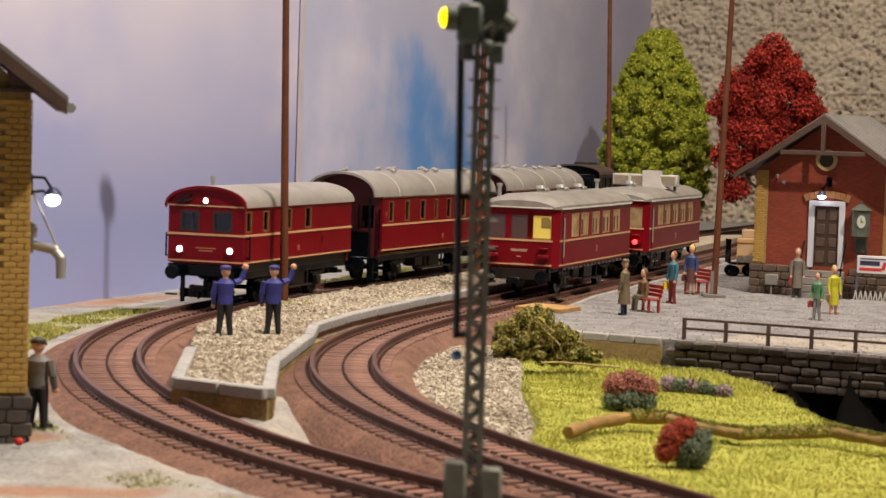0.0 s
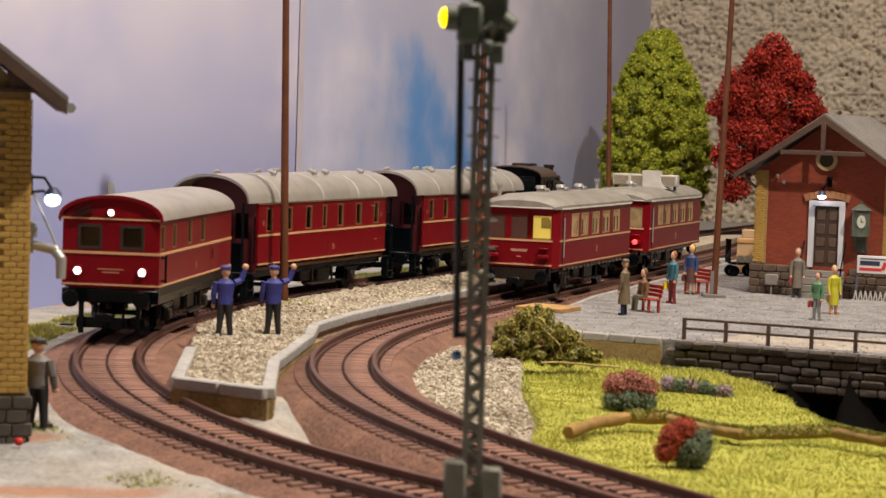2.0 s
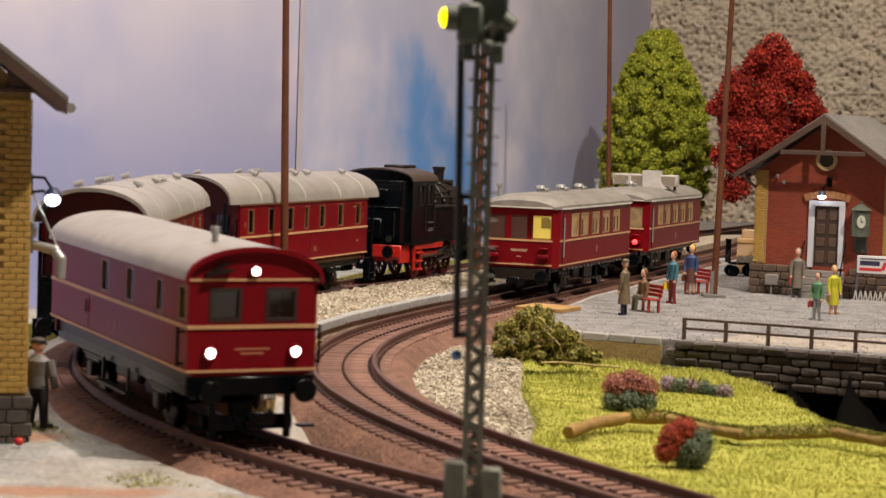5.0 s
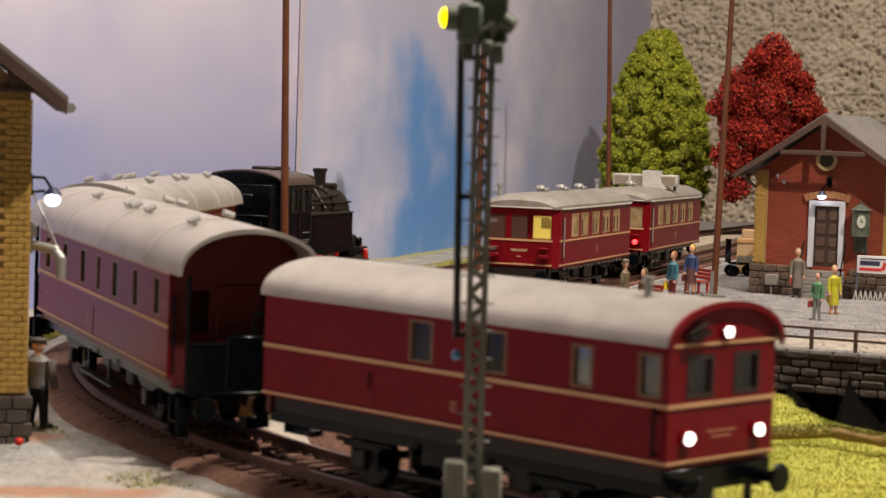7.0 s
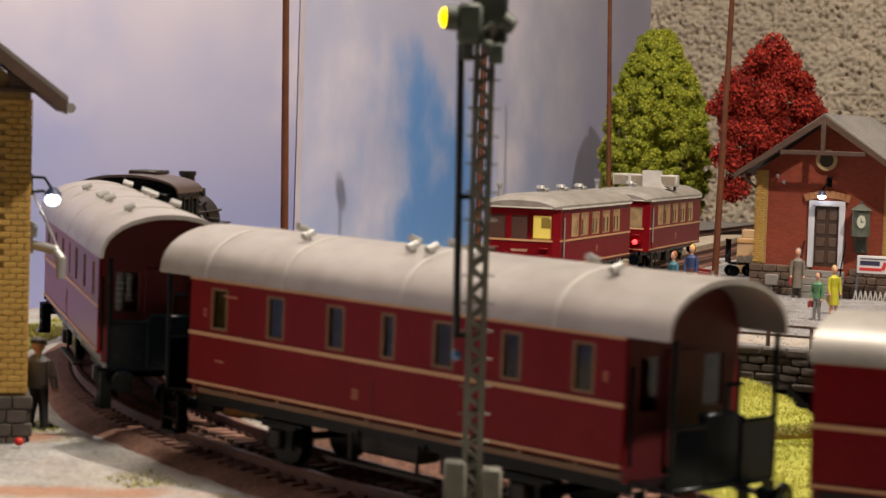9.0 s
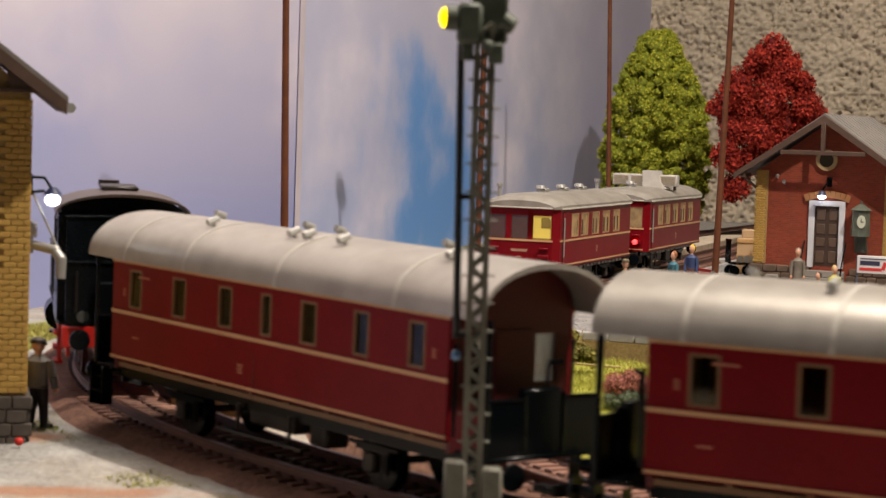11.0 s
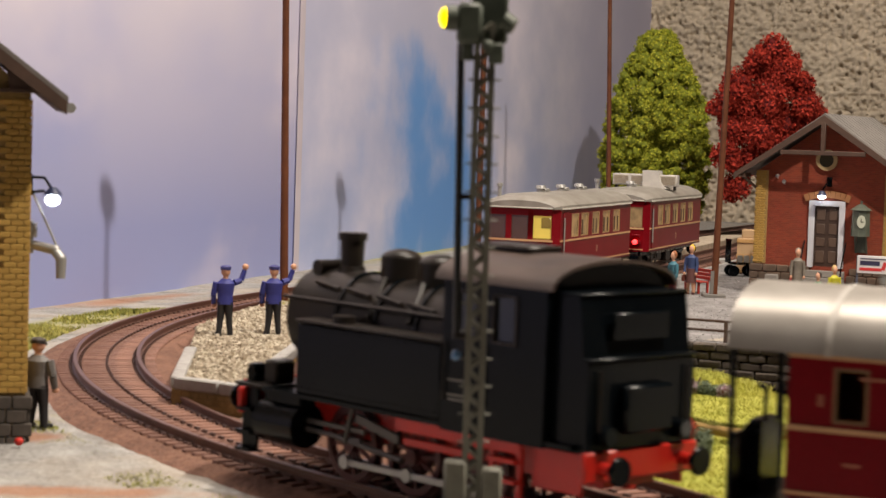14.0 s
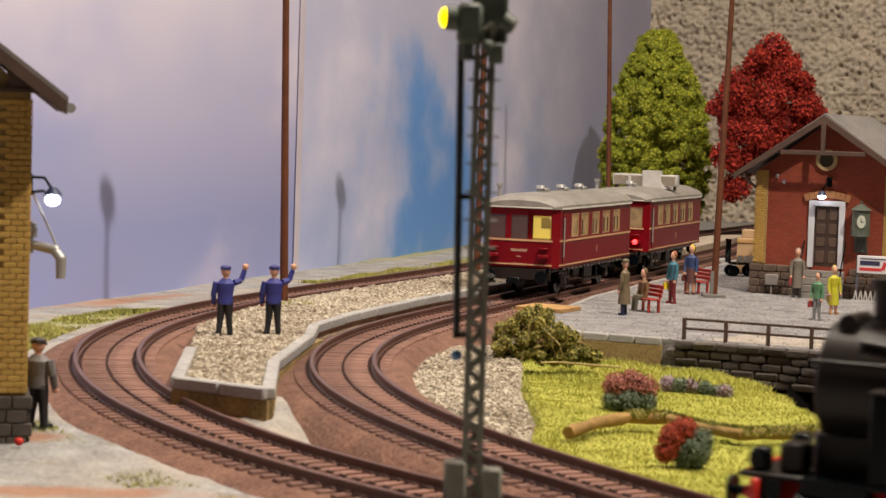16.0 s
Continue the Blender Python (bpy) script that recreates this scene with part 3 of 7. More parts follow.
def underframe(parent, x0, x1, axles, half=13.5):
    bm = B()
    for sd in (-1, 1):
        box(bm, ((x0 + x1) / 2, sd * (half - 2.0), 10.4), (x1 - x0, 1.0, 2.4))
        for ax in axles:
            for dx in (-3.2, 3.2):
                box(bm, (ax + dx, sd * 10.0, 6.4), (0.9, 0.9, 6.4))
            box(bm, (ax, sd * 10.6, 8.2), (15, 0.8, 0.9), bevel=0.2)
            box(bm, (ax, sd * 10.7, 7.5), (10, 0.8, 0.7))
    for x in np.linspace(x0 + 4, x1 - 4, 8):
        box(bm, (x, 0, 10.4), (1, 2 * half - 4, 1.6))
    part("sole_frame", bm, BLACK, parent)
    for ax in axles:
        for sd in (-1, 1):
            bm = B()
            box(bm, (ax, sd * 10.9, 5.2), (3.4, 1.9, 3.6), bevel=0.4)
            part("axle_box", bm, SOOT, parent)
    mid = (axles[0] + axles[-1]) / 2
    for k, (dx, w, h, dy) in enumerate(((-9, 12, 5.0, 7), (8, 9, 4.2, 7), (-2, 16, 3.4, -7), (14, 6, 4.4, -7))):
        bm = B()
        box(bm, (mid + dx, dy, 9.2 - h / 2), (w, 5.5, h), bevel=0.5)
        part("equipment_box", bm, SOOT, parent)
    for sd in (-1, 1):
        bm = B()
        box(bm, (mid, sd * 13.2, 4.6), (abs(axles[-1] - axles[0]) * 0.45, 2.2, 0.5))
        for dx in (-9, 9):
            box(bm, (mid + dx, sd * 13.0, 7.3), (0.6, 0.6, 5.6))
        part("footboard", bm, SOOT, parent)


def coupler(parent, x, sgn):
    bm = B()
    box(bm, (x + sgn * 3, 0, 5.6), (7, 3.0, 1.2), bevel=0.2)
    box(bm, (x + sgn * 6.4, 0, 6.3), (1.0, 5.2, 2.2), bevel=0.2)
    part("coupler", bm, BLACK, parent)


def stripes(parent, x0, x1, half, zs, ends=()):
    for z, h in zs:
        bm = B()
        for sd in (-1, 1):
            box(bm, ((x0 + x1) / 2, sd * (half + 0.1), z), (x1 - x0 + 0.1, 0.36, h))
        for e in ends:
            box(bm, (e, 0, z), (0.36, 2 * half + 0.4, h))
        part("cream_stripe", bm, CREAM, parent)


def window_set(parent, holes, half, sides=(-1, 1), frame=WOOD_IN, back=None, sash=False):
    """Frame and pane for every opening of the side walls."""
    for sd in sides:
        for i, (a, b2, c, d) in enumerate(holes):
            bm = B()
            y = sd * (half - 0.25)
            for bx in (((a + 0.3), 0.6, (c + d) / 2, d - c), ((b2 - 0.3), 0.6, (c + d) / 2, d - c)):
                box(bm, (bx[0], y, bx[2]), (bx[1], 0.5, bx[3]))
            for z in (c + 0.3, d - 0.3) + ((c + (d - c) * 0.62,) if sash else ()):
                box(bm, ((a + b2) / 2, y, z), (b2 - a, 0.44, 0.5))
            w = part("window", bm, frame, parent)
            bm = B()
            box(bm, ((a + b2) / 2, sd * (half - 0.55), (c + d) / 2), (b2 - a, 0.15, d - c))
            g = back[i % len(back)] if back else GLASS
            part("pane", bm, g, w)


def vent(parent, x, y, z, tilt):
    bm = B()
    tube(bm, (0, 0, -0.6), (0, 0, 1.6), 0.5, n=8)
    tube(bm, (0, -1.3, 1.9), (0, 1.3, 1.9), 0.75, n=8)
    part("roof_vent", bm, ZINC, parent, at=(x, y, z, tilt, 0, 0))


def bars(parent, x, y, z, rows, name="lettering", face="side", col=LETTER):
    """Unreadable lettering as plain bars: (width, drop)."""
    bm = B()
    for w, dz in rows:
        if face == "side":
            box(bm, (x, y, z - dz), (w, 0.08, 0.42))
        else:
            box(bm, (x, y, z - dz), (0.08, w, 0.42))
    part(name, bm, col, parent)


def control_car():
    """Driving trailer with a luggage room; its cab end leads."""
    L, hw = 97.8, 14.0
    t = thing("driving_trailer", (0, 0, 0), "carmine driving trailer with cream lines and lit headlights", "railway coach")
    x0, x1 = -L / 2, L / 2
    holes = [(42.6, 47.4, 25.0, 32.2), (28.5, 33.2, 25.0, 32.2), (8.4, 14.0, 25.0, 32.6), (-9.6, -3.6, 25.0, 32.6)]
    bm = B()
    for sd in (-1, 1):
        panel(bm, x0, x1, 14.4, 34.4, holes, sd * hw, -sd * 1.0)
    part("side_wall", bm, RED, t)
    # cab end: arched top
    whole = [(-9.6, -2.6, 25.0, 32.0), (2.6, 9.6, 25.0, 32.0)]
    bm = B()
    panel(bm, -hw + 1.0, hw - 1.0, 14.0, 33, whole, x1, -1.0, "y")
    arch = [(p, q) for p, q in arc_profile(hw - 0.2, 33, 6.5, 16)]
    extrude(bm, arch, "x", x1 - 1.0, x1 + 0.05)
    part("cab_front", bm, RED, t)
    bm = B()
    box(bm, (x0 + 0.5, 0, 22.5), (1.0, 2 * hw - 2, 23))
    extrude(bm, arch, "x", x0, x0 + 1.0)
    box(bm, (x0 - 0.4, 0, 20), (1.6, 8.5, 17), bevel=0.3)
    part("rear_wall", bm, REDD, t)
    for (a, b2, c, d) in whole:
        bm = B()
        for y in (a + 0.4, b2 - 0.4):
            box(bm, (x1 - 0.1, y, (c + d) / 2), (0.5, 0.8, d - c))
        for z in (c + 0.4, d - 0.4):
            box(bm, (x1 - 0.1, (a + b2) / 2, z), (0.46, b2 - a, 0.8))
        w = part("cab_window", bm, mat("dark_rubber_frame", (0.03, 0.014, 0.014), 0.5), t)
        bm = B()
        box(bm, (x1 - 0.55, (a + b2) / 2, (c + d) / 2), (0.15, b2 - a, d - c))
        part("pane", bm, CLEAR, w)
    window_set(t, holes[:1], hw, back=[CLEAR])
    window_set(t, holes[1:], hw, frame=WOOD_IN, back=[CLEAR, AMBER, AMBER])
    bm = B()
    box(bm, (0, 0, 13.2), (L - 2.2, 2 * hw - 3.4, 3.4))
    box(bm, (x1 - 17.5, 0, 24), (0.8, 2 * hw - 2.4, 18.6))
    part("floor_and_bulkhead", bm, SOOT, t)
    part("roof", roof_shell(x0 - 0.6, x1 + 0.7, hw + 0.9, 33.5, 6.9), ROOF, t, smooth=False)
    bm = B()
    extrude(bm, [(y, z + 0.2) for y, z in arc_profile(hw + 1.1, 33.3, 6.9)] + [(y * 0.965, z - 0.9) for y, z in arc_profile(hw + 1.1, 33.4, 6.9)][::-1], "x", x1 + 0.3, x1 + 1.1)
    part("roof_edge", bm, RED, t, "dark red beading of the roof edge")
    stripes(t, x0, x1, hw, ((15.0, 0.5), (24.0, 0.75), (33.6, 0.5)), ends=(x1 + 0.1,))
    for y in (-9.3, 9.3):
        bm = B()
        tube(bm, (x1, y, 18.8), (x1 + 0.9, y, 18.8), 1.6, 1.4, n=18)
        h = part("headlight", bm, RED, t, "round white glowing headlight")
        bm = B()
        ball(bm, (x1 + 0.8, y, 18.8), 1.1, 14, (0.5, 1, 1))
        part("lens", bm, LAMP_ON, h)
    bm = B()
    tube(bm, (x1, 0, 35.4), (x1 + 0.8, 0, 35.4), 1.35, 1.2, n=18)
    h = part("headlight", bm, RED, t, "round white glowing headlight")
    bm = B()
    ball(bm, (x1 + 0.7, 0, 35.4), 0.95, 14, (0.5, 1, 1))
    part("lens", bm, LAMP_ON, h)
    bars(t, x1 + 0.05, 0, 19.4, ((7.5, 0), (5, 0.9)), face="end")
    bm = B()
    box(bm, (x1 + 0.8, -8.0, 35.2), (1.4, 5.5, 0.7), rx=10)
    tube(bm, (x1 + 0.4, -9.6, 35.3), (x1 + 1.0, -6, 37), 0.35, n=6)
    part("whistle", bm, SOOT, t)
    for sd in (-1, 1):
        bm = B()
        for z in (16.5, 23.0):
            box(bm, (x1 - 1.6, sd * (hw + 0.9), z), (0.5, 1.4, 0.5))
        tube(bm, (x1 - 1.6, sd * (hw + 1.5), 16), (x1 - 1.6, sd * (hw + 1.5), 24), 0.35, n=6)
        part("handrail", bm, BLACK, t)
        bars(t, 2.0, sd * (hw + 0.06), 19.0, ((1.6, 0), (1.6, 0.7), (1.6, 1.4)))
        bm = B()
        box(bm, (-24, sd * (hw + 0.04), 19.4), (12, 0.12, 7.6), bevel=0.04)
        d = part("sliding_door", bm, RED, t)
        bm = B()
        tube(bm, (-19.2, sd * (hw + 0.4), 19), (-19.2, sd * (hw + 0.4), 22), 0.18, n=6)
        part("handle", bm, SOOT, d)
    bm = B()
    tube(bm, (x1 - 13, -4, 39), (x1 - 13, -4, 43), 0.7, n=10)
    tube(bm, (x1 - 13, -4, 42), (x1 - 13, -4, 43.4), 1.0, n=10)
    part("roof_vent", bm, ZINC, t)
    underframe(t, x0, x1, (-24, 24))
    bm = B()
    box(bm, (x1 - 0.6, 0, 11.8), (1.4, 28, 4.0), bevel=0.3)
    box(bm, (x1 - 2.0, 0, 4.0), (1.0, 20, 3.0))
    for sd in (-1, 1):
        box(bm, (x1 + 0.6, sd * 12.0, 3.4), (2.4, 3.4, 0.5))
        box(bm, (x1 - 0.2, sd * 8.25, 5.5), (0.8, 1.4, 9))
    part("buffer_beam", bm, BLACK, t)
    bm = B()
    for y, z in ((-4, 7.0), (4, 7.0), (-2, 6.0)):
        tube(bm, (x1 + 0.4, y, z), (x1 + 1.4, y + 0.5, z - 3.6), 0.45, n=6)
    part("brake_hose", bm, BLACK, t)
    buffers(t, x1, 1, 11.2)
    buffers(t, x0, -1, 11.2)
    coupler(t, x1, 1)
    coupler(t, x0, -1)
    return t, [wheelset(t, x, 5.0) for x in (-24, 24)], 5.0


def coach(label):
    """Platform coach with a high barrel roof that overhangs both open ends."""
    L, hw = 116, 14.2
    t = thing("platform_coach", (0, 0, 0), label, "railway coach", "coaches of the moving train")
    x0, x1 = -L / 2, L / 2
    cs = [-48.5, -30.8, -13.2, 1.4, 15.8, 32.5, 49]
    ws = [5.4, 5.4, 5.2, 3.9, 5.5, 4.9, 5.0]
    holes = [(c - w / 2, c + w / 2, 24.6, 33.0) for c, w in zip(cs, ws)]
    bm = B()
    for sd in (-1, 1):
        panel(bm, x0, x1, 13.2, 35.4, holes, sd * hw, -sd * 1.0)
    part("side_wall", bm, RED, t)
    backs = [AMBER, AMBER, AMBER, CLEAR, AMBER, CLEAR, AMBER]
    window_set(t, holes, hw, back=backs)
    for e, sg in ((x0, -1), (x1, 1)):
        bm = B()
        panel(bm, -hw + 1, hw - 1, 11, 35.4, [(-10.5, -5.5, 22.3, 31), (5.5, 10.5, 22.3, 31)], e, -sg * 1.0, "y")
        extrude(bm, arc_profile(hw - 0.6, 35.3, 8.4, 14), "x", min(e, e - sg), max(e, e - sg))
        box(bm, (e + sg * 0.25, 0, 22.5), (0.5, 8.2, 19), bevel=0.1)
        # end wall's shade under the overhang is put into its darker red
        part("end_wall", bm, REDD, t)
        for y in (-8, 8):
            bm = B()
            box(bm, (e - sg * 0.5, y, 26.6), (0.2, 5, 8.7))
            part("end_pane", bm, CLEAR, t)
        bm = B()
        box(bm, (e + sg * 4.8, 0, 11.0), (9.6, 25, 0.9), bevel=0.2)
        part("platform_deck", bm, BLACK, t)
        for sd in (-1, 1):
            bm = B()
            panel(bm, min(sd * 4.5, sd * 12.8), max(sd * 4.5, sd * 12.8), 11.4, 20.6, [], e + sg * 9.4, -sg * 0.6, "y")
            tube(bm, (e + sg * 9.1, sd * 4.5, 11), (e + sg * 9.1, sd * 4.5, 22), 0.5, n=8)
            tube(bm, (e + sg * 9.1, sd * 12.8, 11), (e + sg * 9.1, sd * 12.8, 35), 0.5, n=8)
            tube(bm, (e + sg * 9.1, sd * 4.5, 21), (e + sg * 9.1, sd * 12.8, 21), 0.5, n=8)
            part("end_railing", bm, BLACK, t)
            bm = B()
            for k, z in enumerate((8.4, 5.4, 2.8)):
                box(bm, (e + sg * 5.2, sd * (12.4 + k * 0.8), z), (5.2, 2.6, 0.5))
            box(bm, (e + sg * 3.2, sd * 13.2, 6.4), (0.5, 2.6, 8))
            box(bm, (e + sg * 8.4, sd * 13.2, 6.4), (0.5, 2.6, 8))
            part("entrance_steps", bm, BLACK, t)
            bm = B()
            tube(bm, (e + sg * 1.0, sd * 13.4, 14), (e + sg * 1.0, sd * 13.4, 30), 0.35, n=6)
            part("grab_rail", bm, BLACK, t)
        bm = B()
        box(bm, (e + sg * 8.0, 0, 17), (2.2, 8.6, 11.6), bevel=0.4)
        tube(bm, (e + sg * 8.0, 1.5, 22), (e + sg * 8.0, 1.5, 27.5), 0.35, n=6)
        tube(bm, (e + sg * 8.0, 1.5, 27), (e + sg * 9.8, 3.4, 27.4), 0.4, n=6)
        part("gangway_gate", bm, BLACK, t)
        buffers(t, e + sg * 9.0, sg)
        coupler(t, e + sg * 9, sg)
    part("roof", roof_shell(x0 - 9.5, x1 + 9.5, hw + 1.0, 34.8, 9.6, 1.0), ROOF, t)
    for x in (-52, -28, 5.3, 43):
        bm = B()
        extrude(bm, [(y * 1.004, z + 0.16) for y, z in arc_profile(hw + 1.0, 34.8, 9.6, 20)] + [(y * 0.99, z - 0.2) for y, z in arc_profile(hw + 1.0, 34.8, 9.6, 20)][::-1], "x", x - 0.45, x + 0.45)
        part("roof_band", bm, BAND, t)
    for x, y in ((-49, 6), (-31, -6), (-15, 6), (-4, 6), (-1.2, -6), (4, -6), (15.5, -6), (31, 6), (48.5, -6)):
        vent(t, x, y, 42.9, -y * 3)
    stripes(t, x0, x1, hw, ((13.8, 0.5), (23.6, 0.75), (34.4, 0.5)))
    for sd in (-1, 1):
        bars(t, -7, sd * (hw + 0.06), 18, ((1.8, 0), (1.8, 0.7), (1.8, 1.4)))
        bars(t, x0 + 5, sd * (hw + 0.06), 28.5, ((0.9, 0), (0.9, 0.6), (0.9, 1.2)))
        bars(t, x1 - 4, sd * (hw + 0.06), 28.5, ((0.9, 0), (0.9, 0.6), (0.9, 1.2)))
        bars(t, x0 + 13, sd * (hw + 0.06), 31.6, ((4.5, 0),))
        bars(t, x0 + 10, sd * (hw + 0.06), 18.6, ((2.6, 0),))
        bm = B()
        box(bm, (-2.2, sd * (hw + 0.05), 16.4), (0.3, 0.12, 9))
        part("panel_joint", bm, REDD, t)
    bm = B()
    box(bm, (0, 0, 12.0), (L - 2.4, 2 * hw - 2.4, 1.0))
    part("floor", bm, WOOD_IN, t)
    for x in range(-44, 48, 13):
        for y in (-7, 7):
            bm = B()
            box(bm, (x, y, 18), (1.2, 12, 11))
            box(bm, (x + 2.4, y, 15.4), (4.6, 12, 0.8))
            part("bench_seat", bm, WOOD_IN, t)
    underframe(t, x0, x1, (-33, 33))
    return t, [wheelset(t, x, 5.0) for x in (-33, 33)], 5.0


def tank_engine():
    """Six-coupled tank engine; the bunker end leads, the chimney trails."""
    t = thing("tank_engine", (0, 0, 0), "black steam tank engine with red frames and bunker", "steam locomotive")
    bm = B()
    tube(bm, (-32, 0, 29.2), (13, 0, 29.2), 8.9, n=32)
    part("boiler", bm, SOOT, t, smooth=False)
    bm = B()
    tube(bm, (-36, 0, 29.2), (-22, 0, 29.2), 9.3, n=32)
    tube(bm, (-36.9, 0, 29.2), (-35.9, 0, 29.2), 7.4, 8.6, n=28)
    tube(bm, (-37.7, 0, 29.2), (-36.8, 0, 29.2), 1.2, n=12)
    box(bm, (-30, 0, 18), (14, 12, 8), bevel=0.6)
    part("smokebox", bm, SOOT, t)
    for x in (-22, -11, 0, 10):
        bm = B()
        tube(bm, (x - 0.35, 0, 29.2), (x + 0.35, 0, 29.2), 9.4, n=32)
        part("boiler_band", bm, BLACK, t)
    bm = B()
    tube(bm, (-28, 0, 37.0), (-28, 0, 39.2), 3.2, 2.4, n=20)
    tube(bm, (-28, 0, 39.2), (-28, 0, 44.6), 2.2, 2.4, n=20)
    tube(bm, (-28, 0, 44.2), (-28, 0, 45.6), 2.8, n=20)
    part("chimney", bm, SOOT, t)
    for x, r, h in ((-14, 3.9, 43.2), (-3.5, 4.1, 42.8)):
        bm = B()
        tube(bm, (x, 0, 36), (x, 0, h - 1.4), r, n=20)
        ball(bm, (x, 0, h - 1.6), r, 16, (1, 1, 0.5))
        part("dome", bm, SOOT, t)
    bm = B()
    box(bm, (8, 0, 39.2), (4.6, 6, 3.4), bevel=0.6)
    tube(bm, (6, -3.4, 38), (6, -3.4, 42.4), 0.9, n=10)
    tube(bm, (6, 3.4, 38), (6, 3.4, 42.4), 0.9, n=10)
    part("safety_valve", bm, SOOT, t)
    bm = B()
    tube(bm, (-33, -4.5, 38.6), (-33, 4.5, 38.6), 1.5, n=14)
    tube(bm, (-33, 0, 36), (-33, 0, 38.6), 1.2, n=8)
    part("feed_heater", bm, SOOT, t)
    bm = B()
    box(bm, (-41.5, 0, 15.3), (10, 26, 0.8), bevel=0.2)
    box(bm, (-39, 8, 18), (4, 5, 4.6), bevel=0.5)
    box(bm, (-39, -8, 18), (4, 5, 4.6), bevel=0.5)
    part("front_deck", bm, SOOT, t)
    for sd in (-1, 1):
        bm = B()
        for k in range(4):
            tube(bm, (-30 + k * 9, sd * (6.8 + 0.4 * k), 36.2 - 0.6 * k), (-23 + k * 9, sd * (7.4 + 0.3 * k), 35.4 - 0.6 * k), 0.5, n=6)
        tube(bm, (-37, sd * 9.2, 33), (12, sd * 9.2, 33), 0.4, n=6)
        tube(bm, (-14, sd * 4, 38), (-12, sd * 9.6, 31), 0.6, n=6)
        tube(bm, (-3.5, sd * 4, 38), (-1, sd * 9.6, 31), 0.6, n=6)
        part("pipework", bm, SOOT, t)
        bm = B()
        box(bm, (-6.2, sd * 11.9, 22.6), (39.4, 6.4, 13.6), bevel=0.5)
        part("side_tank", bm, BLACK, t)
        bm = B()
        box(bm, (-6.2, sd * 11.9, 29.6), (39.8, 6.9, 0.6), bevel=0.15)
        tube(bm, (-16, sd * 12, 29.4), (-16, sd * 12, 31.2), 2.2, n=14)
        part("tank_lid", bm, SOOT, t)
        for z, x0, x1 in ((17.2, -25, 13), (28.4, -25, 13)):
            bm = B()
            for k in range(19):
                ball(bm, (x0 + 1 + k * 2, sd * 15.12, z), 0.22, 6)
            part("rivet_row", bm, BLACK, t)
        bm = B()
        panel(bm, 13.6, 38, 14.6, 41, [(17, 22, 31.2, 38.6), (26, 31, 31.2, 38.6)], sd * 15.2, -sd * 0.9)
        part("cab_side", bm, BLACK, t)
        for xx in (19.5, 28.5):
            bm = B()
            box(bm, (xx, sd * 14.7, 34.9), (5.0, 0.2, 7.3))
            part("cab_pane", bm, GLASS, t)
            bm = B()
            for dx in (-2.7, 2.7):
                box(bm, (xx + dx, sd * 15.3, 34.9), (0.5, 0.4, 8.2))
            for dz in (-4, 4):
                box(bm, (xx, sd * 15.3, 34.9 + dz), (5.4, 0.4, 0.5))
            part("window_frame", bm, SOOT, t)
        for xx in (14.6, 24):
            bm = B()
            tube(bm, (xx, sd * 15.7, 20), (xx, sd * 15.7, 30), 0.2, n=6)
            part("handrail", bm, SOOT, t)
        bars(t, 18, sd * 15.3, 23.5, ((5.5, 0), (5.5, 2.6), (5.0, 3.4)), name="number_plate", col=mat("plate_grey", (0.16, 0.15, 0.13), 0.5))
        bm = B()
        box(bm, (4, sd * 12.6, 15.4), (80, 4.6, 0.8))
        part("running_board", bm, BLACK, t)
        bm = B()
        box(bm, (17, sd * 14.2, 13.9), (31, 0.9, 2.6), bevel=0.2)
        box(bm, (12, sd * 12.5, 10.6), (20, 0.8, 1.5), bevel=0.2)
        part("valance", bm, FRAME_RED, t)
        bm = B()
        for k, z in enumerate((11.4, 8.0, 4.6)):
            box(bm, (29, sd * 14.4, z), (6.4, 2.4, 0.7))
        for x in (25.8, 32.2):
            box(bm, (x, sd * 14.1, 9.0), (0.9, 0.9, 9.6))
        part("cab_steps", bm, FRAME_RED, t)
        bm = B()
        box(bm, (39.5, sd * 12.6, 11.0), (11, 0.9, 7.0), bevel=0.2)
        part("rear_guard_plate", bm, FRAME_RED, t)
        bm = B()
        for k, z in enumerate((10.8, 6.4, 3.0)):
            box(bm, (-42, sd * 13.4, z), (4.4, 2.2, 0.7))
        box(bm, (-42, sd * 12.4, 9), (4.4, 0.7, 13))
        part("front_steps", bm, BLACK, t)
        bm = B()
        tube(bm, (-37, sd * 12.0, 9.4), (-25.5, sd * 12.0, 9.4), 4.2, n=20)
        tube(bm, (-38, sd * 12.0, 9.4), (-36.8, sd * 12.0, 9.4), 3.0, 3.9, n=20)
        box(bm, (-31.2, sd * 11.6, 13.4), (11, 4, 3.4), bevel=0.4)
        part("cylinder", bm, BLACK, t)
        bm = B()
        tube(bm, (-25.5, sd * 12.0, 9.0), (-10, sd * 12.0, 8.6), 0.5, n=8)
        box(bm, (-17, sd * 12.0, 10.6), (16, 0.9, 0.8))
        box(bm, (-6, sd * 11.8, 11.6), (12, 0.8, 1.6), ry=12)
        tube(bm, (-17, sd * 12.3, 8.8), (0, sd * 11.2, 6.6), 0.6, n=8)
        tube(bm, (-12, sd * 12.6, 15), (-14, sd * 12.6, 8), 0.5, n=8)
        part("valve_gear", bm, mat("oily_steel", (0.09, 0.08, 0.075), 0.4, 0.6), t)
    bm = B()
    box(bm, (0, 0, 11.0), (88, 13, 6.0))
    part("main_frame", bm, FRAME_RED, t)
    bm = B()
    box(bm, (13.6, 0, 28), (0.9, 29.2, 26))
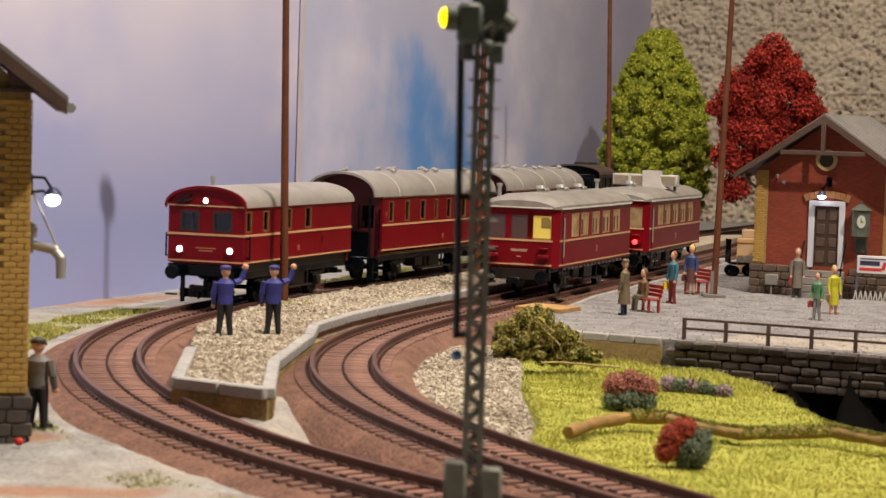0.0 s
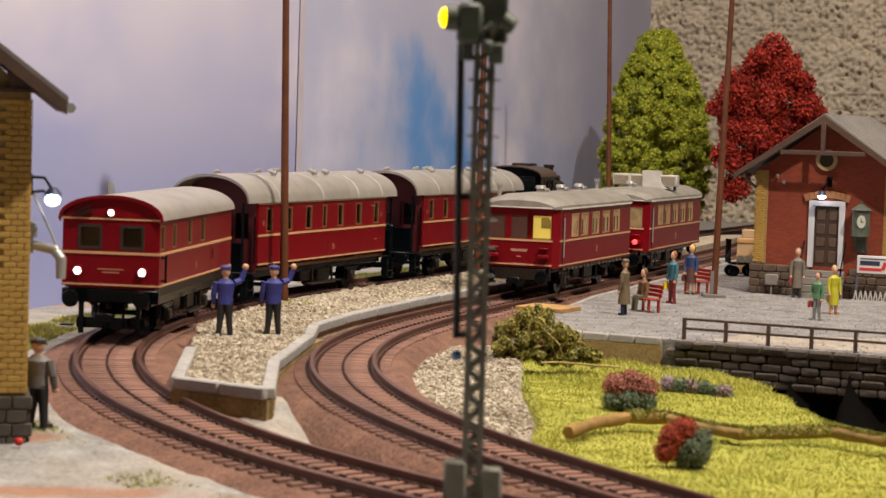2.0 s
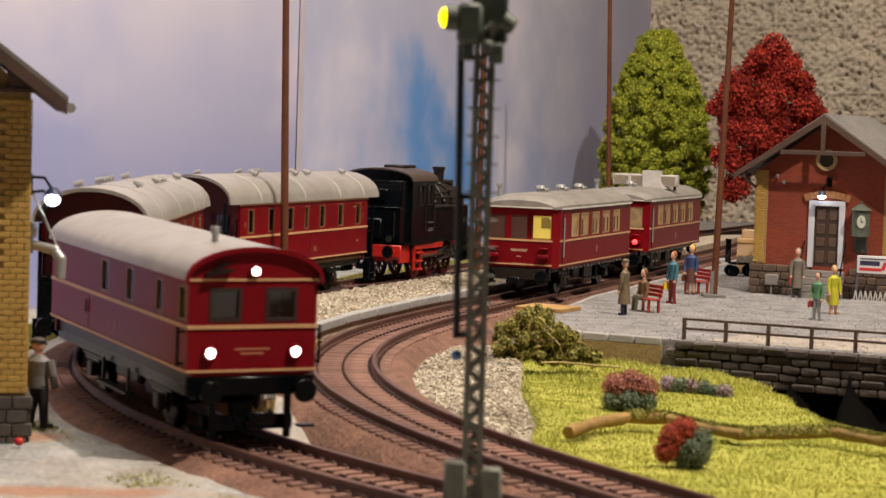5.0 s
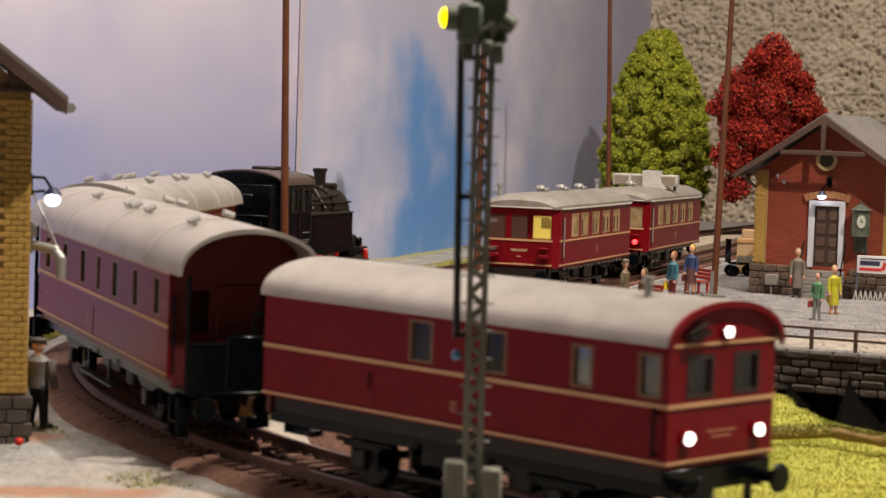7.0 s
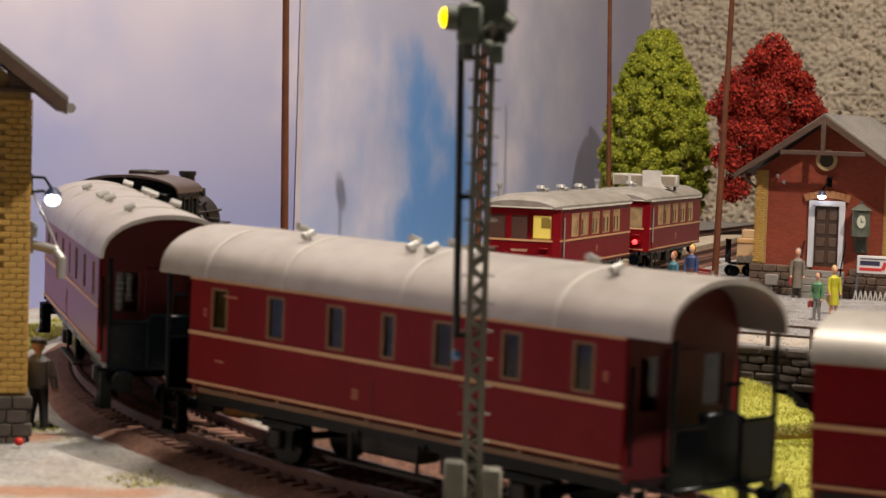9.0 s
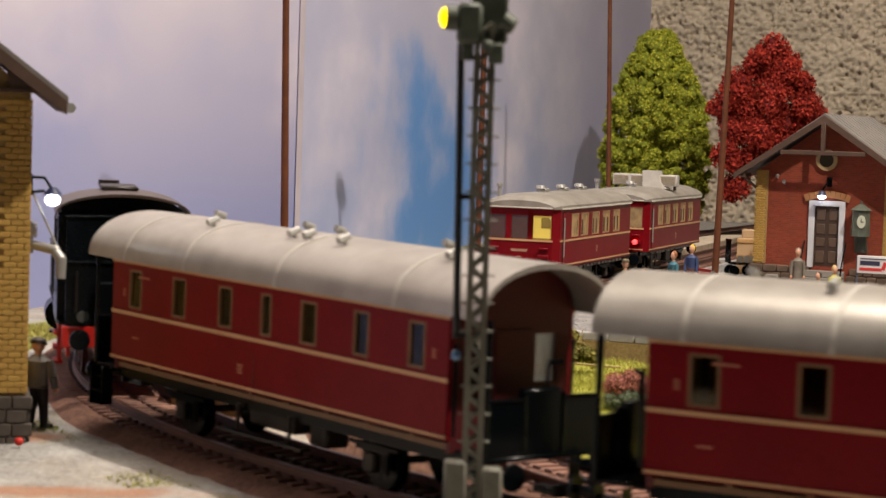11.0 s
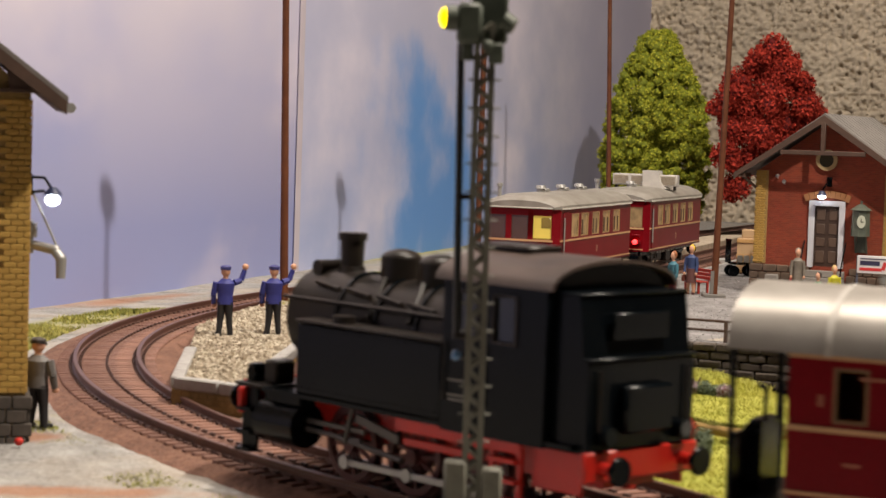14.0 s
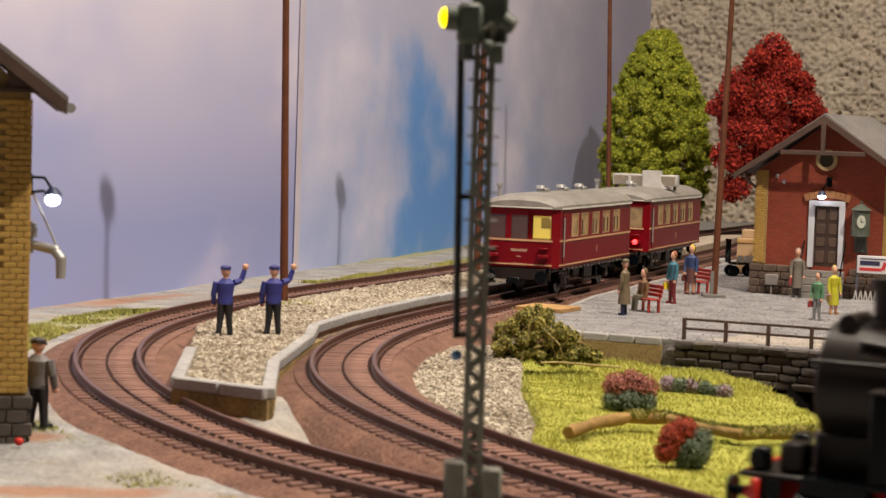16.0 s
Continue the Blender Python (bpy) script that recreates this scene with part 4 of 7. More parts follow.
    extrude(bm, arc_profile(14.6, 40.6, 4.2, 14), "x", 13.2, 14.1)
    part("cab_front", bm, BLACK, t)
    bm = B()
    panel(bm, -14.3, 14.3, 14.6, 41, [(-9.5, -4, 34, 39), (4, 9.5, 34, 39)], 38, -0.9, "y")
    extrude(bm, arc_profile(14.6, 40.6, 4.2, 14), "x", 37.1, 38)
    part("cab_rear", bm, BLACK, t)
    part("cab_roof", roof_shell(11.8, 39.6, 15.9, 40.6, 5.0, 0.7), mat("worn_brown_black", (0.085, 0.055, 0.042), 0.36, col2=(0.04, 0.028, 0.022), scale=160), t)
    bm = B()
    box(bm, (16, 0, 46.0), (14, 9, 1.2), bevel=0.4)
    part("roof_hatch", bm, SOOT, t)
    bm = B()
    extrude(bm, [(38.1, 14.6), (46, 14.6), (46, 29.2), (44.8, 29.8), (43.6, 40.2), (38.1, 40.2)], "y", -13.4, 13.4)
    part("coal_bunker", bm, BLACK, t)
    bm = B()
    box(bm, (45.4, 0, 29.8), (2.0, 27.4, 0.7), bevel=0.2)
    box(bm, (41, 0, 40.3), (6, 27.2, 0.6), bevel=0.2)
    part("bunker_edging", bm, BLACK, t)
    bm = B()
    box(bm, (47, 0, 21.5), (2.2, 12, 8), bevel=0.5)
    box(bm, (45.2, 0, 35), (0.8, 14, 4.6), bevel=0.2)
    part("bunker_toolbox", bm, BLACK, t)
    for y in (-11, 11):
        bm = B()
        tube(bm, (46.6, y, 18), (46.6, y, 28), 0.3, n=6)
        part("bunker_rail", bm, SOOT, t)
    for y in (-9.5, 9.5):
        bm = B()
        tube(bm, (46, y, 17.4), (48, y, 17.4), 1.7, n=16)
        l = part("rear_lamp", bm, BLACK, t)
        bm = B()
        tube(bm, (47.9, y, 17.4), (48.2, y, 17.4), 1.4, n=14)
        part("lens", bm, GLASS, l)
    for x, sg in ((-43.6, -1), (46.2, 1)):
        bm = B()
        box(bm, (x, 0, 12.4), (1.2, 28.5, 5.0), bevel=0.3)
        part("buffer_beam", bm, FRAME_RED, t)
        buffers(t, x, sg, 12.2, FRAME_RED)
        coupler(t, x, sg)
    for y in (-9.5, 9.5):
        bm = B()
        box(bm, (-44, y, 17.4), (2.6, 3.2, 3.6), bevel=0.4)
        l = part("front_lamp", bm, BLACK, t)
        bm = B()
        tube(bm, (-45.2, y, 17.4), (-45.6, y, 17.4), 1.4, n=14)
        part("lens", bm, GLASS, l)
    bm = B()
    tube(bm, (-45.6, -11.5, 15.6), (-45.6, 11.5, 15.6), 0.4, n=6)
    part("uncoupling_bar", bm, FRAME_RED, t)
    wheels = [wheelset(t, x, 7.0, 12, mat("wheel_dark_red", (0.08, 0.008, 0.007), 0.5)) for x in (-17, 0, 17)]
    rods = []
    for sd in (-1, 1):
        bm = B()
        box(bm, (0, 0, 0), (37, 0.7, 1.3), bevel=0.2)
        for x in (-17, 0, 17):
            tube(bm, (x, -0.6, 0), (x, 0.6, 0), 1.3, n=12)
        rods.append((part("coupling_rod", bm, ZINC, t, at=(0, sd * 9.9, 7.0)), sd))
    return t, wheels, 7.0, rods


def railcar(label, cab_lit):
    """Two-axle diesel railcar or its trailer, standing at the platform; x points to the end that faces the buffer of the curve."""
    L, hw = 106, 15.0
    t = thing("railcar" if cab_lit else "railcar_trailer", (0, 0, 0), label, "railcar", "railcar set at the platform")
    x0, x1 = -L / 2, L / 2
    holes = [(x1 - 13.5, x1 - 10, 13.5, 31.0)]
    for c, w in ((29.8, 9.6), (16.4, 10.4), (0.6, 10.4), (-15.0, 10.4), (-31.0, 10.4)):
        holes.append((c - w / 2, c + w / 2, 22.2, 31.2))
    ww = holes[1:]
    bm = B()
    for sd in (-1, 1):
        panel(bm, x0, x1 - 3.5, 11, 33.5, ww, sd * hw, -sd * 1.0)
    part("side_wall", bm, RED, t)
    window_set(t, ww, hw, frame=BEIGE, back=[SALOON])
    # seat backs and dividers seen behind the panes
    for sd in (-1, 1):
        for c, w in ((25.0, 1.4), (19.2, 3.0), (3.4, 2.6), (-1.6, 1.2), (-12.6, 3.2), (-18.4, 1.6), (-28.4, 3.0), (-33.8, 1.4)):
            bm = B()
            box(bm, (c, sd * (hw - 0.4), 22.2 + 3.2), (w, 0.12, 6.2), bevel=0.05)
            part("seat_back", bm, mat("dark_seat_brown", (0.07, 0.035, 0.018), 0.6), t)
    front = [(-12.6, -5.6, 21.6, 30.6), (-3.4, 3.2, 21.6, 30.6), (5.2, 12.4, 21.6, 30.6)]
    bm = B()
    panel(bm, -13.0, 13.0, 11, 33.5, front, x1, -0.9, "y")
    for sd in (-1, 1):
        extrude(bm, [(x1 - 3.5, sd * hw), (x1 - 3.5, sd * (hw - 1)), (x1 - 0.9, sd * 12.2), (x1, sd * 13.0)], "z", 11, 33.5)
    part("cab_front", bm, RED, t)
    for k, (a, b2, cc, d) in enumerate(front):
        bm = B()
        box(bm, (x1 - 0.5, (a + b2) / 2, (cc + d) / 2), (0.2, b2 - a, d - cc))
        mt = CABIN if (cab_lit and k == 2) else (mat("dim_cab_glass", (0.10, 0.055, 0.045), 0.1) if cab_lit else SALOON)
        w = part("cab_window", bm, mt, t)
        if cab_lit and k == 2:
            bm = B()
            box(bm, (x1 - 0.35, 10.2, 28), (0.3, 3.6, 4), bevel=0.2)
            box(bm, (x1 - 0.33, (a + b2) / 2, cc + 0.3), (0.3, b2 - a, 0.5))
            part("door_window", bm, mat("dim_olive_glass", (0.3, 0.22, 0.05), 0.2), w)
    bm = B()
    box(bm, (x0 + 0.5, 0, 22.2), (1.0, 2 * hw - 2, 22.5))
    part("rear_wall", bm, RED, t)
    out = [(-hw - 0.7, 33.2), (-hw - 0.7, 34.6), (-hw + 1.5, 36.4), (-8, 38.3), (0, 39.0), (8, 38.3), (hw - 1.5, 36.4), (hw + 0.7, 34.6), (hw + 0.7, 33.2)]
    bm = B()
    prev = None
    for x, k, dz in ((x0 - 0.8, 0.99, 0), (x0 + 0.5, 1, 0), (x1 - 9, 1, 0), (x1 - 4, 0.985, -0.5), (x1 - 0.5, 0.95, -1.6), (x1 + 1.2, 0.88, -3.4)):
        row = [bm.verts.new((x, y * k, max(33.2, z + dz * (z - 33.2) / 7.4) if z > 33.3 else 33.2)) for y, z in out]
        if prev:
            for i in range(len(row) - 1):
                bm.faces.new((prev[i], prev[i + 1], row[i + 1], row[i]))
            bm.faces.new((prev[-1], prev[0], row[0], row[-1]))
        else:
            bm.faces.new(row)
        prev = row
    bm.faces.new(prev[::-1])
    bmesh.ops.recalc_face_normals(bm, faces=bm.faces)
    part("roof", bm, SILVER, t)
    bm = B()
    for sd in (-1, 1):
        box(bm, (-1.0, sd * (hw + 0.75), 33.4), (L - 6, 0.5, 0.6))
    box(bm, (x1 + 0.7, 0, 33.6), (1.1, 26.5, 0.7), bevel=0.2)
    part("gutter", bm, mat("bright_gutter", (0.72, 0.68, 0.60), 0.4), t)
    stripes(t, x0, x1 - 3.4, hw, ((12.0, 0.5), (21.2, 0.7)), ends=())
    for z, h in ((12.0, 0.5), (21.2, 0.7)):
        bm = B()
        box(bm, (x1 + 0.1, 0, z), (0.36, 26.2, h))
        part("cream_stripe", bm, CREAM, t)
    for sd in (-1, 1):
        bm = B()
        box(bm, (x1 - 10.5, sd * (hw + 0.1), 22), (6.2, 0.3, 20), bevel=0.1)
        d = part("entrance_door", bm, RED, t)
        bm = B()
        tube(bm, (x1 - 6.6, sd * (hw + 0.7), 15), (x1 - 6.6, sd * (hw + 0.7), 30), 0.3, n=6)
        part("handrail", bm, ZINC, d)
        bm = B()
        box(bm, (x1 - 10.5, sd * (hw + 0.6), 4.0), (10, 3.2, 0.6))
        box(bm, (x1 - 10.5, sd * (hw + 0.2), 7.4), (8, 2.4, 0.5))
        for dx in (-4, 4):
            box(bm, (x1 - 10.5 + dx, sd * (hw + 0.2), 7), (0.6, 0.6, 7))
        part("entrance_steps", bm, SOOT, t)
        bars(t, -2, sd * (hw + 0.06), 17.4, ((1.8, 0), (1.8, 0.7), (1.8, 1.4), (1.8, 2.1)), col=mat("pale_lettering", (0.5, 0.3, 0.2), 0.6))
        bm = B()
        for x in np.arange(x0 + 6, x1 - 12, 5.5):
            box(bm, (x, sd * 12.7, 9.8), (3.4, 0.5, 1.0))
        part("frame_plate", bm, ZINC, t)
    bars(t, x1 + 0.06, 0, 17.6, ((6.6, 0), (6.0, 0.5), (1.6, 2.6), (5.6, 5.4), (5.6, 5.9)), face="end", col=mat("pale_lettering", (0.5, 0.3, 0.2), 0.6))
    for sd in (-1, 1):
        bm = B()
        box(bm, (x1 + 0.9, sd * 9.8, 15.2), (1.6, 4.2, 1.6), bevel=0.3)
        box(bm, (x1 + 0.8, sd * 9.8, 18.2), (1.4, 3.6, 0.8), bevel=0.2)
        lm = part("lamp_bracket", bm, RED, t)
        if not cab_lit:
            bm = B()
            ball(bm, (x1 + 1.9, sd * 9.8, 15.4), 1.15, 12)
            part("tail_lens", bm, LAMP_RED, lm)
    underframe(t, x0, x1, (-30, 30))
    bm = B()
    box(bm, (x1 - 0.8, 0, 8.4), (1.2, 25, 4.6), bevel=0.4)
    part("buffer_beam", bm, SOOT, t)
    buffers(t, x1 - 0.5, 1, 7.6)
    buffers(t, x0, -1, 7.6)
    coupler(t, x1, 1)
    for x in (x1 - 25, x1 - 52, x1 - 78):
        bm = B()
        tube(bm, (x, 0, 38.4), (x, 0, 40.6), 1.6, n=12)
        tube(bm, (x, 0, 40.2), (x, 0, 41.4), 2.2, 1.8, n=12)
        box(bm, (x - 5, 0, 39.5), (5, 3, 1.4), bevel=0.3)
        part("roof_vent", bm, ZINC, t)
    bm = B()
    tube(bm, (x1 - 4.5, -10, 36.5), (x1 - 4.5, -10, 41.6), 0.8, n=10)
    tube(bm, (x1 - 4.5, -10, 41.0), (x1 - 4.5, -10, 42.2), 1.2, n=10)
    part("chimney_pipe", bm, ZINC, t)
    for x in (-30, 30):
        wheelset(t, x, 5.0)
    return t


def roof_boxes(t, x):
    """Radiator set across the trailer's roof: two grilled boxes beside a swept cooling housing."""
    pale = mat("pale_grey_box", (0.52, 0.49, 0.45), 0.5, vary=0.25, scale=300)
    for y0, y1 in ((-15.0, 1.5), (7.4, 15.6)):
        bm = B()
        box(bm, (x, (y0 + y1) / 2, 41.6), (5.0, y1 - y0, 5.2), bevel=0.3)
        b2 = part("radiator_box", bm, pale, t)
        n = 2 if y1 - y0 > 10 else 1
        w = (y1 - y0) / n
        for k in range(n):
            bm = B()
            for j in range(7):
                box(bm, (x + 2.6, y0 + w * (k + 0.5), 39.9 + j * 0.56), (0.3, w - 1.6, 0.3))
            part("grille", bm, mat("grille_beige", (0.36, 0.30, 0.22), 0.6), b2)
        for y in (y0 + 1.5, y1 - 1.5):
            bm = B()
            box(bm, (x, y, 38.4), (3.0, 0.8, 2.6))
            part("bracket", bm, SOOT, b2)
    bm = B()
    sweep_side = [(7.0 + 4.6 * (1 - math.sin(i * math.pi / 12)), 37.8 + 8.2 * (1 - math.cos(i * math.pi / 12)) ** 0.8) for i in range(7)]
    extrude(bm, [(-0.6, 37.8)] + sweep_side + [(-0.6, 46.0)], "x", x - 4, x + 3.4)
    part("cooling_housing", bm, pale, t)


# ---- lines, island platform, station platform, meadow ----
track(LINE_A, -560, 1500, (180, 980), [(23, -6.4), (16, -2.7), (-15.5, -2.7), (-22, -5.6)], "brown model railway track curving past the island platform")
track(LINE_B, -560, B_END, (40, B_END), lambda s: [(22, -8.0), (15.5, -2.7), (-15.5, -2.7), (-31 + 11.5 * min(1, max(0, (s - 560) / 70)), -10.0)], "brown model railway track beside the station platform")


def slab(name, pts, z0, z1, material, label, category, wavy=0.0):
    """Solid with an uneven top from a plan outline."""
    bm = B()
    lo = [bm.verts.new((x, y, z0)) for x, y in pts]
    hi = [bm.verts.new((x, y, z1)) for x, y in pts]
    n = len(pts)
    for i in range(n):
        bm.faces.new((lo[i], lo[(i + 1) % n], hi[(i + 1) % n], hi[i]))
    top = bm.faces.new(hi)
    bmesh.ops.triangulate(bm, faces=[top])
    bmesh.ops.recalc_face_normals(bm, faces=bm.faces)
    return solid(name, bm, material, (0, 0, 0), label, category, kind="structure")


KERB_PTS = [(-66, 537), (-61, 472), (-38.5, 458), (-42, 513), (-37.5, 580)]
B_SIDE = [LINE_B.side(s, -16.3) for s in range(520, -250, -16)]
B_SIDE = [p for p in B_SIDE if p[1] > 600]
A_SIDE = [LINE_A.side(s, 19.5) for s in range(-150, 600, 20)]
A_SIDE = [p for p in A_SIDE if p[1] > 545]
ISLAND = KERB_PTS[:1] + KERB_PTS[1:] + B_SIDE + A_SIDE
slab("platform_island", ISLAND, -9.5, 0.8, SAND, "gravelled island platform between the two tracks", "platform")


def stone_cover(name, pts, z, count, size, material, label, ylim):
    """Loose stones strewn over an outline; too many to count."""
    xs, ys = [p[0] for p in pts], [p[1] for p in pts]
    rnd = random.Random(7)
    vs, fs = [], []
    k = 0
    while k < count:
        y = ylim[0] + (ylim[1] - ylim[0]) * rnd.random() ** 1.5
        x = rnd.uniform(min(xs), max(xs))
        if not inside(x, y, pts):
            continue
        k += 1
        r = size * rnd.uniform(0.5, 1.25)
        a = rnd.random() * 6.28
        b0 = len(vs)
        for i in range(4):
            rr = r * rnd.uniform(0.7, 1.2)
            vs.append(((x + rr * math.cos(a + i * 1.57)) * S, (y + rr * math.sin(a + i * 1.57)) * S, (z - 0.1) * S))
        for i in range(4):
            rr = r * rnd.uniform(0.45, 0.85)
            vs.append(((x + rr * math.cos(a + i * 1.57)) * S, (y + rr * math.sin(a + i * 1.57)) * S, (z + r * rnd.uniform(0.5, 1.1)) * S))
        fs += [tuple(b0 + 4 + i for i in range(4))] + [(b0 + i, b0 + (i + 1) % 4, b0 + 4 + (i + 1) % 4, b0 + 4 + i) for i in range(4)]
    me = bpy.data.meshes.new(name)
    me.from_pydata(vs, [], fs)
    me.materials.append(material)
    return tagged(new(name, me), label, "gravel", kind="stuff")


stone_cover("gravel", ISLAND, 0.8, 11000, 0.85, STONES, "coarse pale gravel covering the island platform", (455, 980))
WEDGE = [p for p in [LINE_B.side(s, 17.5) for s in range(430, 700, 10)] if 440 < p[1] < 640] + [(20, 440), (22, 470), (21, 530), (24, 590), (20, 640)]
stone_cover("gravel", WEDGE, -6.4, 5200, 0.9, STONES, "coarse pale gravel beside the track bed", (440, 640))


def kerb_run(parent, pts, z, w, h, lens, name="kerb_stone"):
    """Kerb stones laid end to end along a line of points."""
    for (xa, ya), (xb, yb) in zip(pts, pts[1:]):
        d = math.hypot(xb - xa, yb - ya)
        n = max(1, round(d / lens))
        for i in range(n):
            f = (i + 0.5) / n
            bm = B()
            box(bm, (0, 0, -h / 2), (d / n - 0.25, w, h), bevel=0.35)
            ob = part(name, bm, KERB, parent, at=(xa + (xb - xa) * f, ya + (yb - ya) * f, z + random.uniform(-0.12, 0.12), 0, 0, math.degrees(math.atan2(yb - ya, xb - xa))))


kerb = thing("platform_kerb", (0, 0, 0), "grey concrete kerb on yellow masonry round the gravel platform", "kerb", kind="structure")
kerb_run(kerb, KERB_PTS + [p for p in [LINE_B.side(s, -16.6) for s in range(520, 120, -16)] if p[1] > 600], 2.2, 3.2, 2.8, 13)
bm = B()
for (xa, ya), (xb, yb) in zip(KERB_PTS, KERB_PTS[1:] + [(-35, 592)]):
    d = math.hypot(xb - xa, yb - ya)
    box(bm, ((xa + xb) / 2, (ya + yb) / 2, -5.2), (d + 1.0, 2.2, 9.2), rz=math.degrees(math.atan2(yb - ya, xb - xa)))
part("masonry_wall", bm, YWALL, kerb)
bm = B()
for (xa, ya), (xb, yb) in zip(KERB_PTS, KERB_PTS[1:]):
    d = math.hypot(xb - xa, yb - ya)
    a = math.atan2(yb - ya, xb - xa)
    for r in range(6):
        n = int(d / 2.6)
        for i in range(n):
            f = (i + 0.5 + 0.5 * (r % 2)) / (n + 0.5)
            if f < 0.99:
                box(bm, (xa + (xb - xa) * f + 1.0 * math.sin(a), ya + (yb - ya) * f - 1.0 * math.cos(a), -1.5 - r * 1.25), (2.3, 0.7, 1.0), rz=math.degrees(a))
masonry = part("small_bricks", bm, mat("small_yellow_brick", (0.40, 0.28, 0.11), 0.9, vary=0.4, scale=500, island=0.5), kerb)
tagged(masonry, kind="stuff")

PLAT_EDGE = [LINE_B.side(s, 18.0) for s in range(-540, 300, 30)]
PLAT_EDGE = [p for p in PLAT_EDGE if p[1] > 690]
PLAT = PLAT_EDGE + [(30, 684), (46, 652), (70, 641), (132, 612), (420, 470), (420, 1340), (230, 1480)]
slab("platform_station", PLAT, -12, -2, PLATF, "grey gritted station platform with a kerb", "platform")
edge = thing("platform_edge", (0, 0, 0), "pale kerb and yellow wall of the station platform", "kerb", kind="structure")
kerb_run(edge, PLAT_EDGE + [(30, 684)], -1.6, 1.6, 2.4, 20)
kerb_run(edge, [(30, 684), (46, 651), (70, 640)], -1.5, 2.6, 2.6, 9)
bm = B()
for (xa, ya), (xb, yb) in (((30, 684), (46, 650.6)), ((46, 650.6), (70, 639.6))):
    box(bm, ((xa + xb) / 2, (ya + yb) / 2 - 0.2, -7), (math.hypot(xb - xa, yb - ya), 1.6, 6), rz=math.degrees(math.atan2(yb - ya, xb - xa)))
part("masonry_wall", bm, YWALL, edge)

# pale sandy stretch of the platform behind the fence
stone_cover("grit", PLAT, -2.1, 12000, 0.42, mat("loose_grit", (0.42, 0.40, 0.39), 0.95, col2=(0.22, 0.205, 0.20), scale=60, island=0.9), "loose grey grit on the station platform", (600, 980))
bm = B()
poly(bm, [(84, 641, -1.94), (132, 619, -1.94), (300, 545, -1.94), (300, 600, -1.94), (150, 665, -1.94), (100, 664, -1.94)])
solid("sand_patch", bm, mat("sandy_grit", (0.40, 0.35, 0.29), 0.95, col2=(0.24, 0.20, 0.165), scale=900, bump=0.4, bscale=1200), (0, 0, 0), "thin sandy patch on the grey platform", "sand", kind="structure")


def retaining_wall():
    """Dark stone blocks under the platform's railing, over the cutting."""
    a, b2 = Vector((74, 637.5)), Vector((330, 518))
    d = b2 - a
    ang = math.degrees(math.atan2(d.y, d.x))
    t = thing("stone_wall", (a.x, a.y, 0, 0, 0, ang), "dark weathered stone retaining wall below the railing", "wall", kind="structure")
    # black core paints the shade between the blocks
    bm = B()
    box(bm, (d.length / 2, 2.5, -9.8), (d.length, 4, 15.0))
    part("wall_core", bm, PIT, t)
    blocks = []
    for k in range(3):
        bm = B()
        box(bm, (0, 0, 0), (5.4 + k, 3.6, 2.35), bevel=0.45)
        for v in bm.verts:
            v.co += 0.28 * Vector((noise.noise(v.co * 0.9 + Vector((k, 0, 0))), noise.noise(v.co * 0.9 + Vector((0, k + 5, 0))), noise.noise(v.co * 0.9 + Vector((9, 0, k)))))
        blocks.append(mesh_of("stone_block", bm, STONEW))
    rnd = random.Random(4)
    for r in range(5):
        x = 0.5 - (r % 2) * 3
        while x < 96:
            k = rnd.randrange(3)
            w = 5.4 + k
            ob = new("stone_block", blocks[k])
            ob.matrix_basis = mm(x + w / 2, rnd.uniform(-0.3, 0.3) - (0.7 if r == 0 else 0), -3.2 - r * 2.6 + rnd.uniform(-0.1, 0.1), rnd.uniform(-2, 2), rnd.uniform(-1, 1), rnd.uniform(-2, 2))
            ob.parent = t
            x += w + 0.35
    return t


retaining_wall()


def railing():
    a, b2 = Vector((76.5, 641)), Vector((330, 521))
    d = b2 - a
    t = thing("railing", (a.x, a.y, -2, 0, 0, math.degrees(math.atan2(d.y, d.x))), "brown two-bar railing on top of the stone wall", "railing")
    bm = B()
    box(bm, (0, 0, 3.3), (1.1, 1.1, 7.2), bevel=0.1)
    me = mesh_of("post", bm, DARKWOOD)
    x = 0.6
    while x < d.length:
        ob = new("post", me)
        ob.matrix_basis = mm(x, 0, 0)
        ob.parent = t
        x += 13.7
    for z in (3.6, 6.6):
        bm = B()
        box(bm, (d.length / 2, -0.1, z), (d.length, 0.8, 0.75), bevel=0.1)
        part("rail_bar", bm, DARKWOOD, t)


railing()

# meadow
def meadow_z(x, y):
    u = min(1, max(0, (y - 525) / 90))
    return -6.6 - 4.2 * u * u * (3 - 2 * u) + 1.3 * noise.noise((x * 0.035, y * 0.035, 2)) + 0.5 * noise.noise((x * 0.11, y * 0.11, 6))


def meadow():
    bm = B()
    g = {}
    for i in range(-2, 54):
        for j in range(108, 224):
            x, y = i * 3.0, j * 3.0
            if inside(x, y, MEADOW):
                g[i, j] = bm.verts.new((x, y, meadow_z(x, y)))
    for (i, j), v in g.items():
        q = [g.get(k) for k in ((i, j), (i + 1, j), (i + 1, j + 1), (i, j + 1))]
        if all(q):
            bm.faces.new(q)
    edges = [e for e in bm.edges if len(e.link_faces) == 1]
    r = bmesh.ops.extrude_edge_only(bm, edges=edges)
    for v in r["geom"]:
        if isinstance(v, bmesh.types.BMVert):
            v.co.z = -16
    solid("meadow", bm, GRASSM, (0, 0, 0), "bright lime-green grass mat of the meadow", "grass", kind="structure", smooth=True)


meadow()


